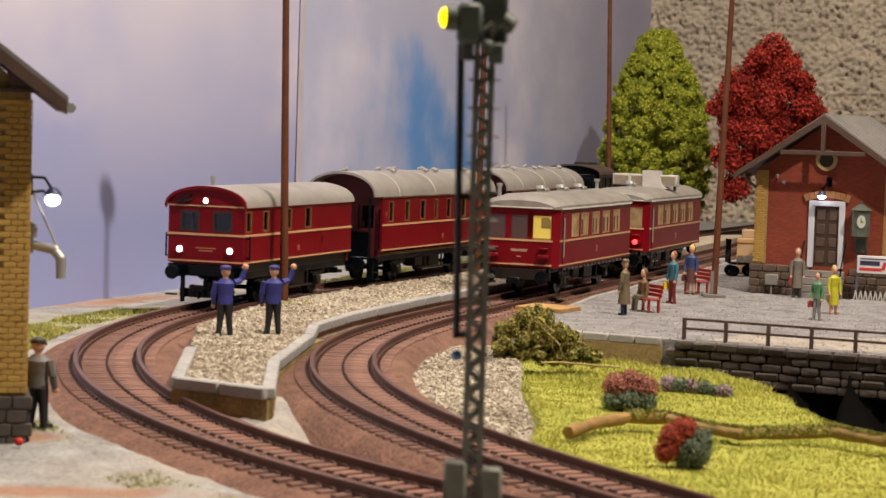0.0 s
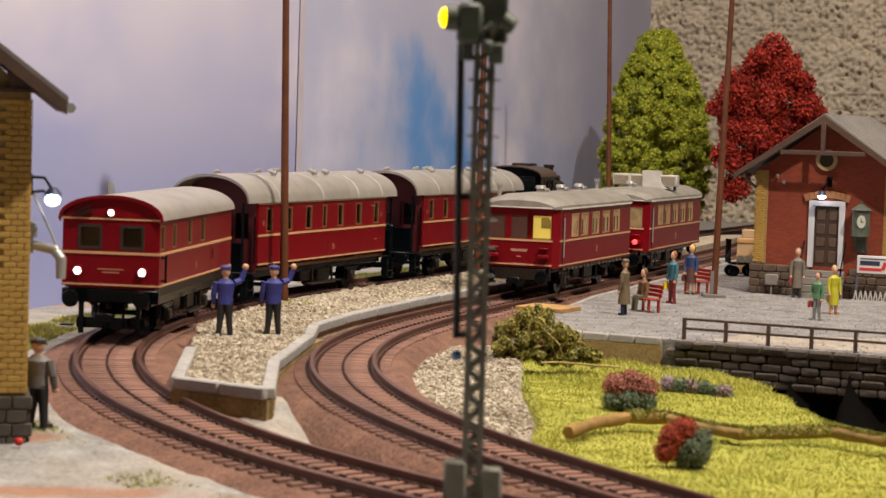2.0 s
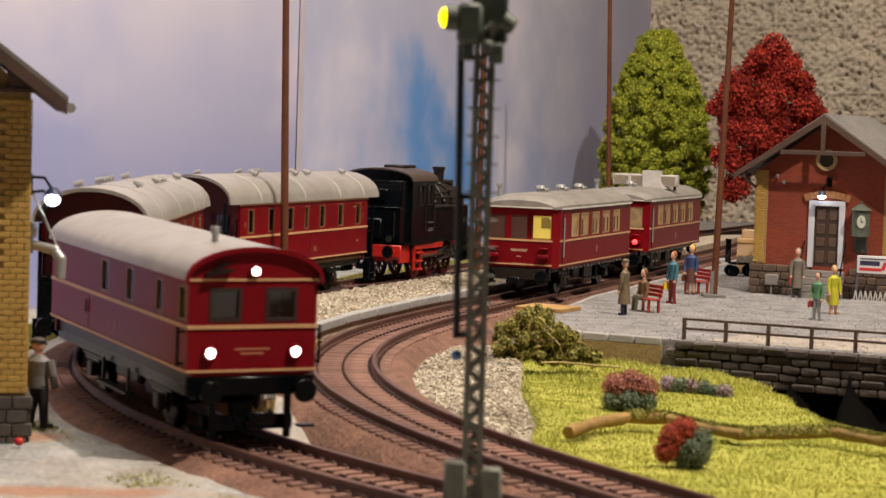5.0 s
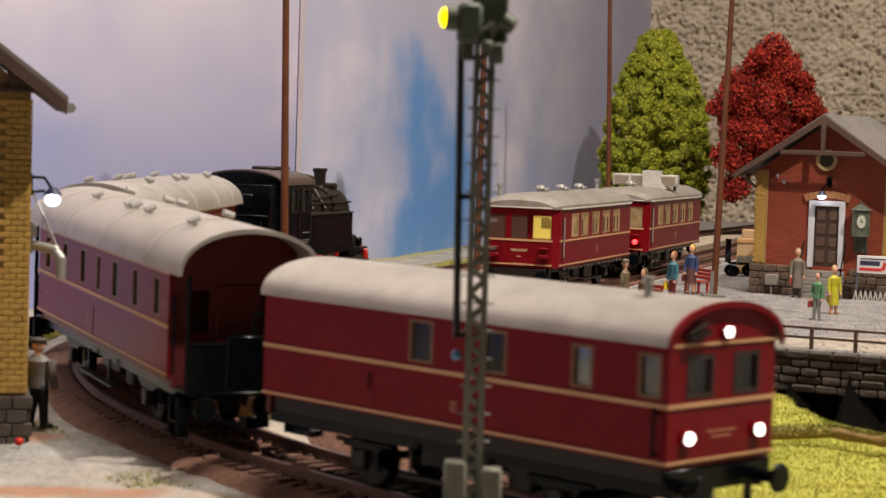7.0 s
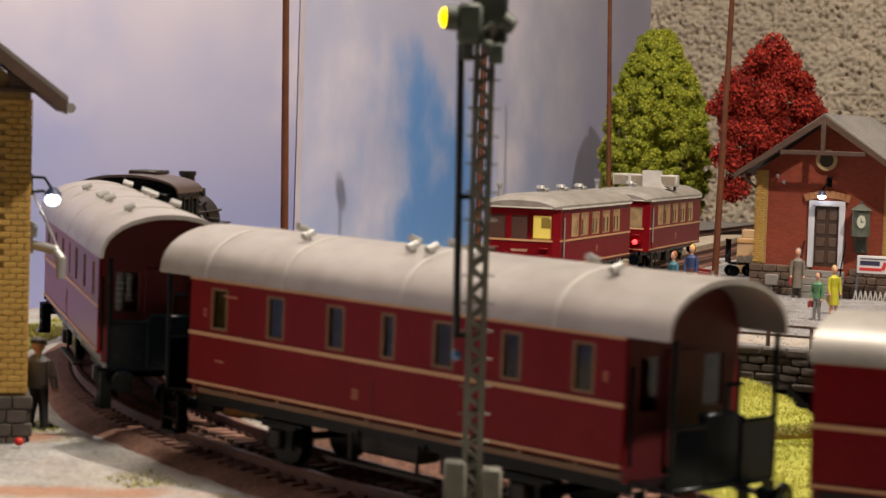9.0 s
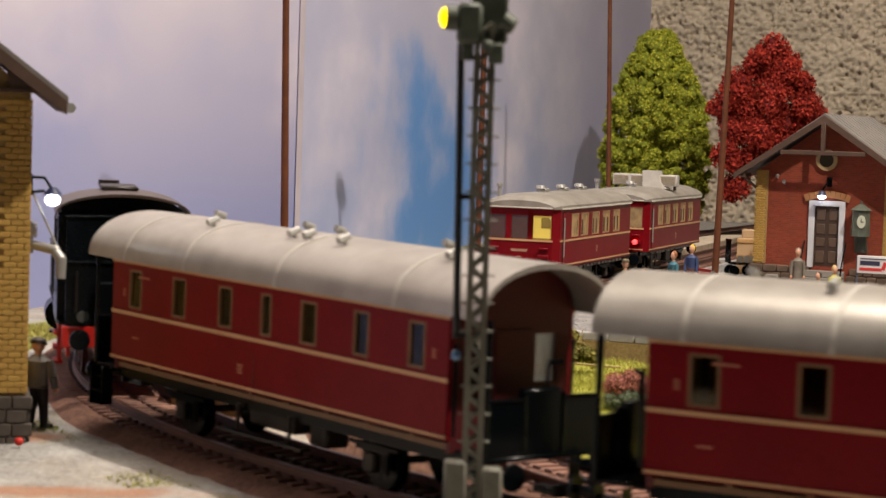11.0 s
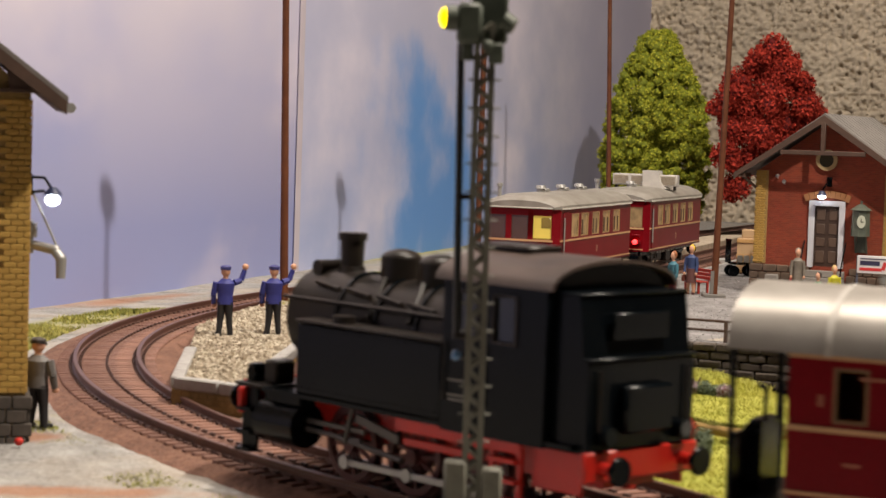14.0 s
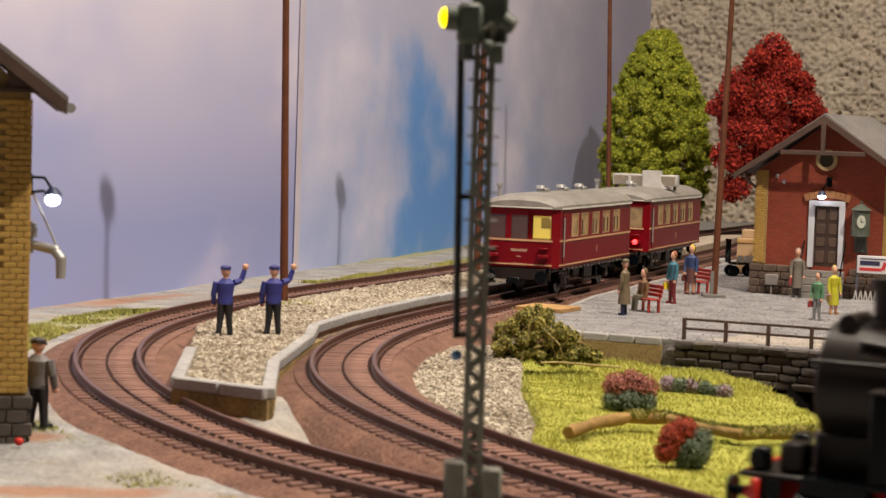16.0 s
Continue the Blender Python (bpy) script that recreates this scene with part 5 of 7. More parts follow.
def blades(name, spots, h, material, label, seed, w=0.32):
    """Grass fibres as thin triangles."""
    rnd = random.Random(seed)
    vs, fs = [], []
    for x, y, z, k in spots:
        a = rnd.random() * 6.283
        hh = h * k * rnd.uniform(0.5, 1.2)
        lean = hh * rnd.uniform(0.2, 0.9)
        b2 = rnd.random() * 6.283
        n = len(vs)
        vs += [((x - w * math.cos(a)) * S, (y - w * math.sin(a)) * S, z * S), ((x + w * math.cos(a)) * S, (y + w * math.sin(a)) * S, z * S),
               ((x + lean * math.cos(b2)) * S, (y + lean * math.sin(b2)) * S, (z + hh) * S)]
        fs.append((n, n + 1, n + 2))
    me = bpy.data.meshes.new(name)
    me.from_pydata(vs, [], fs)
    me.materials.append(material)
    return tagged(new(name, me), label, "grass", kind="stuff")


rnd = random.Random(11)
spots = []
while len(spots) < 70000:
    x, y = rnd.uniform(0, 140), rnd.uniform(330, 662)
    if inside(x, y, MEADOW):
        n = noise.noise((x * 0.06, y * 0.06, 9))
        spots.append((x, y, meadow_z(x, y) - 0.1, 0.7 + 0.9 * max(0, n) + (0.9 if y > 585 - 0.25 * x and n > -0.1 else 0)))
blades("grass", spots, 0.95, BLADES, "bright lime-green static grass fibres", 3, 0.2)
spots = []
for s0, s1, o0, o1, n in ((480, 640, -25, -46, 9000), (60, 330, -24, -46, 14000), (330, 370, 20, 26, 300)):
    for _ in range(n):
        s = rnd.uniform(s0, s1)
        o = o0 + (o1 - o0) * rnd.random()
        x, y = LINE_A.side(s, o)
        g = land(x, y)
        k = noise.noise((x * 0.05, y * 0.05, 4))
        if k > -0.12 or rnd.random() < 0.15:
            spots.append((x, y, g - 0.2, 0.8 + max(0, k) * 1.6))
for _ in range(500):
    a, r = rnd.random() * 6.28, 8 * rnd.random() ** 0.5
    spots.append((-51 + r * math.cos(a), 690 + r * 1.2 * math.sin(a), 0.8, 0.9))
blades("grass", spots, 1.25, TUFT, "olive and yellow-green tufts beside the tracks", 5)

spots = []
for _ in range(5200):
    s, o = rnd.uniform(690, 880), rnd.uniform(-23.5, -35)
    x, y = LINE_A.side(s, o)
    if noise.noise((x * 0.05, y * 0.05, 21)) > -0.05 - 0.012 * (o + 29):
        spots.append((x, y, land(x, y) - 0.2, 0.8))
blades("grass", spots, 0.8, mat("pale_green_fuzz", (0.46, 0.44, 0.17), 0.9, col2=(0.28, 0.29, 0.09), scale=90, island=0.7), "pale yellow-green fuzz along the outer track", 6, 0.28)


# ---- trees and shrubs ----
def leaf_cloud(centres, n, size, seed, flat=0.9):
    """Small bent leaves round many clump centres: (x, y, z, radius)."""
    r = random.Random(seed)
    vs, fs = [], []
    wts = [c[3] ** 2 for c in centres]
    for cx, cy, cz, rad in r.choices(centres, wts, k=n):
        while True:
            v = Vector((r.uniform(-1, 1), r.uniform(-1, 1), r.uniform(-1, 1)))
            if 0.05 < v.length < 1:
                break
        v = v.normalized() * rad * (0.6 + 0.55 * r.random())
        p = Vector((cx, cy, cz)) + v
        nrm = (v.normalized() + Vector((r.uniform(-1, 1), r.uniform(-1, 1), r.uniform(-0.6, 1))) * flat).normalized()
        t1 = nrm.orthogonal().normalized()
        t1.rotate(Matrix.Rotation(r.random() * 6.28, 3, nrm))
        t2 = nrm.cross(t1)
        s = size * r.uniform(0.6, 1.3)
        k = len(vs)
        for a, b2, c in ((-1, 0, 0), (0, -0.6, 0.25), (1, 0, 0), (0, 0.6, 0.25)):
            q = p + (t1 * a + t2 * b2 + nrm * c) * s
            vs.append((q.x * S, q.y * S, q.z * S))
        fs += [(k, k + 1, k + 2), (k, k + 2, k + 3)]
    me = bpy.data.meshes.new("leaves")
    me.from_pydata(vs, [], fs)
    return me


def tree(at, crown, leaves, core, n, size, seed, label, trunk_h):
    """Tapered trunk, limbs and a crown of leafy clumps: crown lists (x, y, z, radius)."""
    t = thing("tree", at, label, "tree")
    r = random.Random(seed)
    bm = B()
    tube(bm, (0, 0, -4), (1, 0, trunk_h * 0.5), 3.4, 2.4, n=10)
    tube(bm, (1, 0, trunk_h * 0.5), (0, 1, trunk_h), 2.4, 1.2, n=10)
    part("trunk", bm, BARK, t)
    for cx, cy, cz, rad in r.sample(crown, min(9, len(crown))):
        bm = B()
        z0 = max(8, min(trunk_h * 0.8, cz - 18))
        tube(bm, (0.5, 0, z0), (cx * 0.8, cy * 0.8, cz), 1.1, 0.4, n=6)
        part("limb", bm, BARK, t)
    # inner balls whose darker colour paints the crown's inner shade
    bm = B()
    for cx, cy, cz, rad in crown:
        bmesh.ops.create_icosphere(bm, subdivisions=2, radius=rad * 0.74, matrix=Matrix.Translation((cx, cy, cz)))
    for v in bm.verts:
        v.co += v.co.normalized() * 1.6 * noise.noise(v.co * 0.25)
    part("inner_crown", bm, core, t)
    me = leaf_cloud(crown, n, size, seed, 1.6)
    me.materials.append(leaves)
    ob = new("crown", me)
    ob.parent = t
    return t


rnd = random.Random(21)
crown = []
for i in range(1150):
    z = rnd.uniform(11, 141)
    f = (z - 13) / 126
    rr = 36.5 * float(np.interp(f, [0, 0.12, 0.3, 0.5, 0.7, 0.86, 0.96, 1.04], [0.72, 0.92, 1.0, 0.95, 0.76, 0.52, 0.32, 0.08]))
    a = rnd.random() * 6.28
    q = 0.78 + 0.25 * rnd.random() ** 0.6
    crown.append((rr * q * math.cos(a), rr * q * math.sin(a), z, rnd.uniform(2.2, 4.3)))
crown += [(3 * math.cos(i), 3 * math.sin(i), 20 + i * 6, 21 if i < 12 else 11) for i in range(18)]
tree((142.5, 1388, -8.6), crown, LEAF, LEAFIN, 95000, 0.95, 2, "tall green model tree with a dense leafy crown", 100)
crown = [(0, 0, 118, 11), (-6, 4, 106, 13), (9, -4, 104, 12), (-24, 0, 96, 12), (-18, 6, 82, 14), (0, -8, 90, 12), (20, 4, 96, 11), (26, -4, 84, 11), (28, 2, 72, 9), (12, 6, 72, 13), (-8, -6, 66, 14), (-26, 2, 66, 11),
         (-34, -2, 86, 9), (-33, 0, 50, 10), (-14, 4, 48, 12), (6, -6, 52, 12), (20, 4, 56, 10), (-20, 6, 30, 8), (12, 2, 110, 9), (-12, -6, 112, 8)]
more = [(c[0] + rnd.uniform(-8, 8), c[1] + rnd.uniform(-8, 8), c[2] + rnd.uniform(-8, 8), rnd.uniform(4, 6.5)) for c in crown for _ in range(2)]
crown = [(c[0] * 0.84, c[1] * 0.84, c[2], c[3] * 0.88) for c in crown]
more = [(c[0] * 0.88, c[1], c[2], c[3]) for c in more]
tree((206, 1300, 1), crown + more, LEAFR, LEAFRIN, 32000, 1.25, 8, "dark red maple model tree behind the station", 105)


def shrub(at, clumps, mats, n, size, seed, label):
    """Low bush: clumps (x, y, z, radius, material index)."""
    t = thing("bush", at, label, "bush")
    for k, (lm, cm) in enumerate(mats):
        cl = [c[:4] for c in clumps if c[4] == k]
        me = leaf_cloud(cl, n, size, seed + k)
        me.materials.append(lm)
        ob = new("foliage", me)
        ob.parent = t
        # filler balls in a darker tone that paints the bush's inner shade
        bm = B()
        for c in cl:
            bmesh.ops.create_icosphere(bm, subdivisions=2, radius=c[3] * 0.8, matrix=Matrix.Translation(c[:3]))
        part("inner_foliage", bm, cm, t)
    bm = B()
    for a in range(4):
        tube(bm, (0, 0, -1.5), (2.5 * math.cos(a * 1.6), 2.5 * math.sin(a * 1.6), 4), 0.45, 0.2, n=6)
    part("twigs", bm, BARK, t)
    return t


PINKF = mat("dusty_pink_flock", (0.46, 0.17, 0.13), 0.9, col2=(0.22, 0.08, 0.06), scale=120, island=0.8)
REDF = mat("red_flock", (0.46, 0.07, 0.03), 0.9, col2=(0.24, 0.03, 0.015), scale=120, island=0.7)
GREENF = mat("grey_green_flock", (0.19, 0.23, 0.15), 0.9, col2=(0.08, 0.105, 0.06), scale=120, island=0.8)
VIOLF = mat("violet_flock", (0.42, 0.29, 0.40), 0.9, col2=(0.24, 0.22, 0.18), scale=120, island=0.9)
OLIVE = mat("olive_twig_leaves", (0.40, 0.34, 0.08), 0.85, col2=(0.14, 0.13, 0.02), scale=120, island=0.9)
# bush cores: foliage colours darkened to stand for shade inside
OLIVEC = mat("olive_shade_core", (0.13, 0.115, 0.03), 0.9, vary=0.5, scale=500)
PINKC, GREENC = mat("pink_shade_core", (0.15, 0.05, 0.035), 0.9, bump=1, bscale=700), mat("green_shade_core", (0.045, 0.06, 0.03), 0.9, bump=1, bscale=700)
shrub((48, 508, -6.5), [(-3.5, 0, 5.5, 3.2, 0), (0.5, 1, 6.2, 3.3, 0), (4, 0, 5.2, 3, 0), (-4, -1, 2.0, 2.8, 1), (0, -1.6, 1.6, 3, 1), (4, -1, 2.0, 2.8, 1)], [(PINKF, PINKC), (GREENF, GREENC)], 4200, 0.36, 31, "low dusty pink and green foam bush in the meadow")
shrub((51.5, 418, -6.5), [(-2.6, 0, 6.2, 2.8, 0), (-0.4, 0.5, 7.6, 2.8, 0), (-4, -1, 3.6, 2.4, 0), (1.8, -1.0, 3.6, 3.2, 1), (3.2, 0, 5.8, 2.5, 1), (0.5, -1, 1.8, 2.8, 1)], [(REDF, PINKC), (GREENF, GREENC)], 4200, 0.32, 37, "round bush half red and half grey-green")
shrub((68, 545, -6.6), [(-6, 2, 1.8, 2.2, 0), (-3, 0, 1.6, 2.2, 1), (0, 0, 1.4, 2.1, 0), (3.5, -2, 1.3, 2.0, 1), (8, -8, 1.2, 2.2, 0), (6, -5, 1.0, 1.8, 1)], [(VIOLF, PINKC), (GREENF, GREENC)], 2000, 0.34, 41, "creeping violet and green flower patch on grass")


def twig_bush():
    """Loose olive heap of twigs beside the platform."""
    r = random.Random(17)
    cl = []
    for i in range(130):
        x = r.uniform(-14, 16)
        top = 15.5 * (1 - ((x + 2) / 19) ** 2) * (0.75 if x > 4 else 1)
        cl.append((x, r.uniform(-6, 6), r.uniform(0.3, max(2, top)), r.uniform(1.0, 2.2), 0))
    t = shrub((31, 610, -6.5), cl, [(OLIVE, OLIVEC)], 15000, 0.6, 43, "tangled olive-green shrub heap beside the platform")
    bm = B()
    for i in range(26):
        x = r.uniform(-12, 13)
        tube(bm, (x, r.uniform(-6, 0), r.uniform(0, 8)), (x + r.uniform(-7, 7), r.uniform(-9, 0), r.uniform(3, 16)), 0.28, 0.12, n=5)
    tube(bm, (4, -10, 0.6), (22, -20, 0.8), 0.35, 0.3, n=6)
    tube(bm, (4, -10, 0.6), (-1, -13, 0.7), 0.3, 0.3, n=6)
    part("bare_twig", bm, mat("pale_twig", (0.42, 0.32, 0.13), 0.8), t)


twig_bush()


def log():
    """Bent fallen branch with mossy stretch."""
    t = thing("fallen_branch", (0, 0, 0), "fallen ochre branch, partly mossy, lying in the meadow", "branch")
    pts = [(29, 448, -4.4), (36, 459, -3.6), (44, 468, -3.4), (53, 468, -3.2), (60, 455, -3.4), (67, 446, -3.2), (78, 449, -3.2), (88, 451, -2.8), (97, 441, -3.0), (112, 436, -3.6)]
    for nm, a, b2, m, rr in (("bare_wood", 0, 4, mat("ochre_branch", (0.42, 0.24, 0.07), 0.8, vary=0.5, scale=200, bump=0.4, bscale=500), 1.4), ("mossy_wood", 3, 10, mat("mossy_bark", (0.36, 0.23, 0.07), 0.9, vary=0.5, scale=300, bump=0.8, bscale=600), 1.25)):
        bm = B()
        way = [Vector(p) for p in pts[a:b2]]
        fine = [way[i].lerp(way[i + 1], k / 4) for i in range(len(way) - 1) for k in range(4)] + [way[-1]]
        rings = []
        for i, p in enumerate(fine):
            d = (fine[min(i + 1, len(fine) - 1)] - fine[max(i - 1, 0)]).normalized()
            u = d.cross(Vector((0, 0, 1))).normalized()
            w = u.cross(d)
            wr = rr * (1 + 0.28 * noise.noise((i * 0.55, a, 0)))
            rings.append([bm.verts.new(p + (u * math.cos(j * 0.5236) + w * math.sin(j * 0.5236)) * wr * (1 + 0.16 * noise.noise((i * 0.8, j * 0.9, a)))) for j in range(12)])
        for r1, r2 in zip(rings, rings[1:]):
            for j in range(12):
                bm.faces.new((r1[j], r1[(j + 1) % 12], r2[(j + 1) % 12], r2[j]))
        bm.faces.new(rings[0][::-1])
        bm.faces.new(rings[-1])
        bmesh.ops.recalc_face_normals(bm, faces=bm.faces)
        part(nm, bm, m, t)
    sp = []
    r = random.Random(5)
    for p, q in zip(pts[2:], pts[3:]):
        for _ in range(420):
            f = r.random()
            a = r.random() * 3.14
            sp.append((p[0] + (q[0] - p[0]) * f + 1.9 * math.cos(a) * 0.4, p[1] + (q[1] - p[1]) * f - 1.9 * math.cos(a) * 0.8, p[2] + (q[2] - p[2]) * f + 1.8 * math.sin(a) - 0.3, 0.6))
    ob = blades("moss", sp, 1.2, TUFT, "", 9)
    ob.parent = t
    del ob["category"]


log()


# ---- buildings ----
def shed():
    """Yellow brick building with a gable roof at the table's front."""
    t = thing("goods_shed", (-87.2, 429, -8.6, 0, 0, 13), "yellow brick railway building with a dark gable roof", "building")
    bm = B()
    box(bm, (-44, 12.6, 37.5), (87.2, 24, 75), bevel=0.2)
    wall = part("wall", bm, MORTAR, t)
    bm = B()
    extrude(bm, [(-87.6, 75), (-0.4, 75), (-44, 112)], "y", 0.7, 24.6)
    part("gable", bm, MORTAR, t)
    bm = B()
    box(bm, (0, 0, 0), (2.6, 1.2, 1.12), bevel=0.1)
    me = mesh_of("brick", bm, YBRICK)
    bm = B()
    box(bm, (0, 0, 0), (1.22, 1.2, 1.12), bevel=0.1)
    half = mesh_of("brick", bm, YBRICK)
    k = 0
    for r in range(49):
        z = 12.3 + r * 1.27
        x = -0.1
        i = 0
        while x > -12.5 and k < 296:
            w = 2.6 if (i or r % 2) else 1.22
            if not (x - w < -7.0 and 38 < z < 75.5):
                ob = new("brick", me if w > 2 else half)
                ob.matrix_basis = mm(x - w / 2, 0.55 + random.uniform(-0.05, 0.05), z)
                ob.parent = wall
                k += 1
            x -= w + 0.16
            i += 1
    # returns of the bricks on the narrow side
    lst = [(-0.45, 3.4 + i * 2.76 + (1.35 if r % 2 else 0), 11.74 + r * 1.27, 0, (1.0, 2.6, 1.12)) for r in range(49) for i in range(7)]
    ob = boxes_mesh("side_bricks", YBRICK, lst)
    ob.parent = wall
    tagged(ob, kind="stuff")
    for r in range(4):
        for i in range(4):
            bm = B()
            box(bm, (-2.2 - i * 4.4 + (r % 2) * 1.2, 0.1, 1.0 + r * 2.9), (4.2, 1.9, 2.75), bevel=0.25)
            part("plinth_stone", bm, mat("dark_plinth", (0.10, 0.08, 0.065), 0.9, vary=0.4, scale=400, rand=0.3), t)
            bm = B()
            box(bm, (0.1, 3 + i * 5, 1.0 + r * 2.9), (1.2, 4.8, 2.75), bevel=0.25)
            part("plinth_stone", bm, mat("dark_plinth", (0.10, 0.08, 0.065), 0.9, vary=0.4, scale=400, rand=0.3), t)
    bm = B()
    box(bm, (-11, 0.4, 57), (7.2, 0.9, 37), bevel=0.2)
    w = part("window", bm, mat("oxblood_frame", (0.09, 0.022, 0.016), 0.6), t)
    bm = B()
    box(bm, (-11.4, 0.0, 57), (5.4, 0.3, 34))
    part("pane", bm, GLASS, w)
    for sd, xa, xb in ((1, -44, 7.0), (-1, -44, -95)):
        bm = B()
        za, zb = 113.2, 113.2 - 52.4 * 0.81
        extrude(bm, [(xa, za), (xb, zb + 4.0), (xb, zb + 1.6), (xa, za - 2.6)], "y", -7, 31)
        part("roof", bm, TILE, t)
        # dark wood lining; its tone also paints the shade under the roof
        bm = B()
        extrude(bm, [(xa, za - 2.7), (xb - sd * 1.0, zb + 1.5), (xb - sd * 1.0, zb + 0.9), (xa, za - 3.4)], "y", -6.8, 30)
        part("soffit", bm, DARKWOOD, t)
        bm = B()
        extrude(bm, [(xa, za - 1.0), (xb - sd * 0.3, zb + 3.0), (xb - sd * 0.3, zb + 0.2), (xa, za - 4.4)], "y", -8, -7.02)
        part("bargeboard", bm, DARKWOOD, t)
        bm = B()
        tube(bm, (xb + sd * 0.5, -7, zb + 1.6), (xb + sd * 0.5, 31, zb + 1.6), 1.1, n=10)
        part("gutter", bm, ZINC, t)
    bm = B()
    extrude(bm, [(-5, 76), (4, 74.5), (-1, 79.5), (-6, 83)], "y", -6, -4.6)
    box(bm, (-3, -2, 75.6), (8, 9, 0.8))
    part("eave_bracket", bm, DARKWOOD, t)
    # water crane on the wall
    bm = B()
    tube(bm, (0, 8, 43), (5.2, 4, 42), 1.05, n=12)
    tube(bm, (5.2, 4, 42), (6.6, 3, 40.2), 1.1, n=12)
    tube(bm, (6.6, 3, 40.2), (6.6, 3, 36), 1.15, 1.0, n=12)
    ball(bm, (5.4, 3.9, 42), 1.15, 10)
    ball(bm, (6.6, 3, 40.2), 1.15, 10)
    cr = part("water_crane", bm, ZINC, t, "grey water crane pipe")
    bm = B()
    tube(bm, (0.6, 6, 54), (5.6, 4, 43), 0.28, n=6)
    box(bm, (0.4, 8, 44.5), (0.9, 3, 7), bevel=0.2)
    tube(bm, (0.8, 8, 46), (1.6, 8, 46), 1.6, n=12)
    part("stay_rod", bm, ZINC, cr)
    wall_lamp(t, (0.2, 6, 57.4), 1, 1.0)
    return t


def wall_lamp(parent, at, sx, k):
    """Bracket, reflector shade and glowing bulb."""
    bm = B()
    x, y, z = at
    tube(bm, (x, y, z), (x + sx * 2.6 * k, y - 1.4 * k, z), 0.3 * k, n=8)
    tube(bm, (x, y, z - 3.2 * k), (x + sx * 2.6 * k, y - 1.4 * k, z - 2.8 * k), 0.3 * k, n=8)
    tube(bm, (x + sx * 2.6 * k, y - 1.4 * k, z), (x + sx * 4.2 * k, y - 2 * k, z - 2.4 * k), 0.3 * k, n=8)
    box(bm, (x, y, z - 1.6 * k), (0.5 * k, 0.8 * k, 4.4 * k))
    l = part("wall_lamp", bm, BLACK, parent, "black wall lamp, switched on")
    c = (x + sx * 4.4 * k, y - 2 * k, z - 4.0 * k)
    bm = B()
    tube(bm, (c[0], c[1], c[2] + 0.4 * k), (c[0], c[1], c[2] + 2.0 * k), 2.2 * k, 0.7 * k, n=16)
    part("shade", bm, mat("dark_blue_shade", (0.03, 0.04, 0.10), 0.4), l)
    bm = B()
    ball(bm, (c[0], c[1], c[2] - 0.7 * k), 1.65 * k, 14, (1, 1, 0.8))
    part("bulb", bm, LAMP_BLUE, l)


shed()


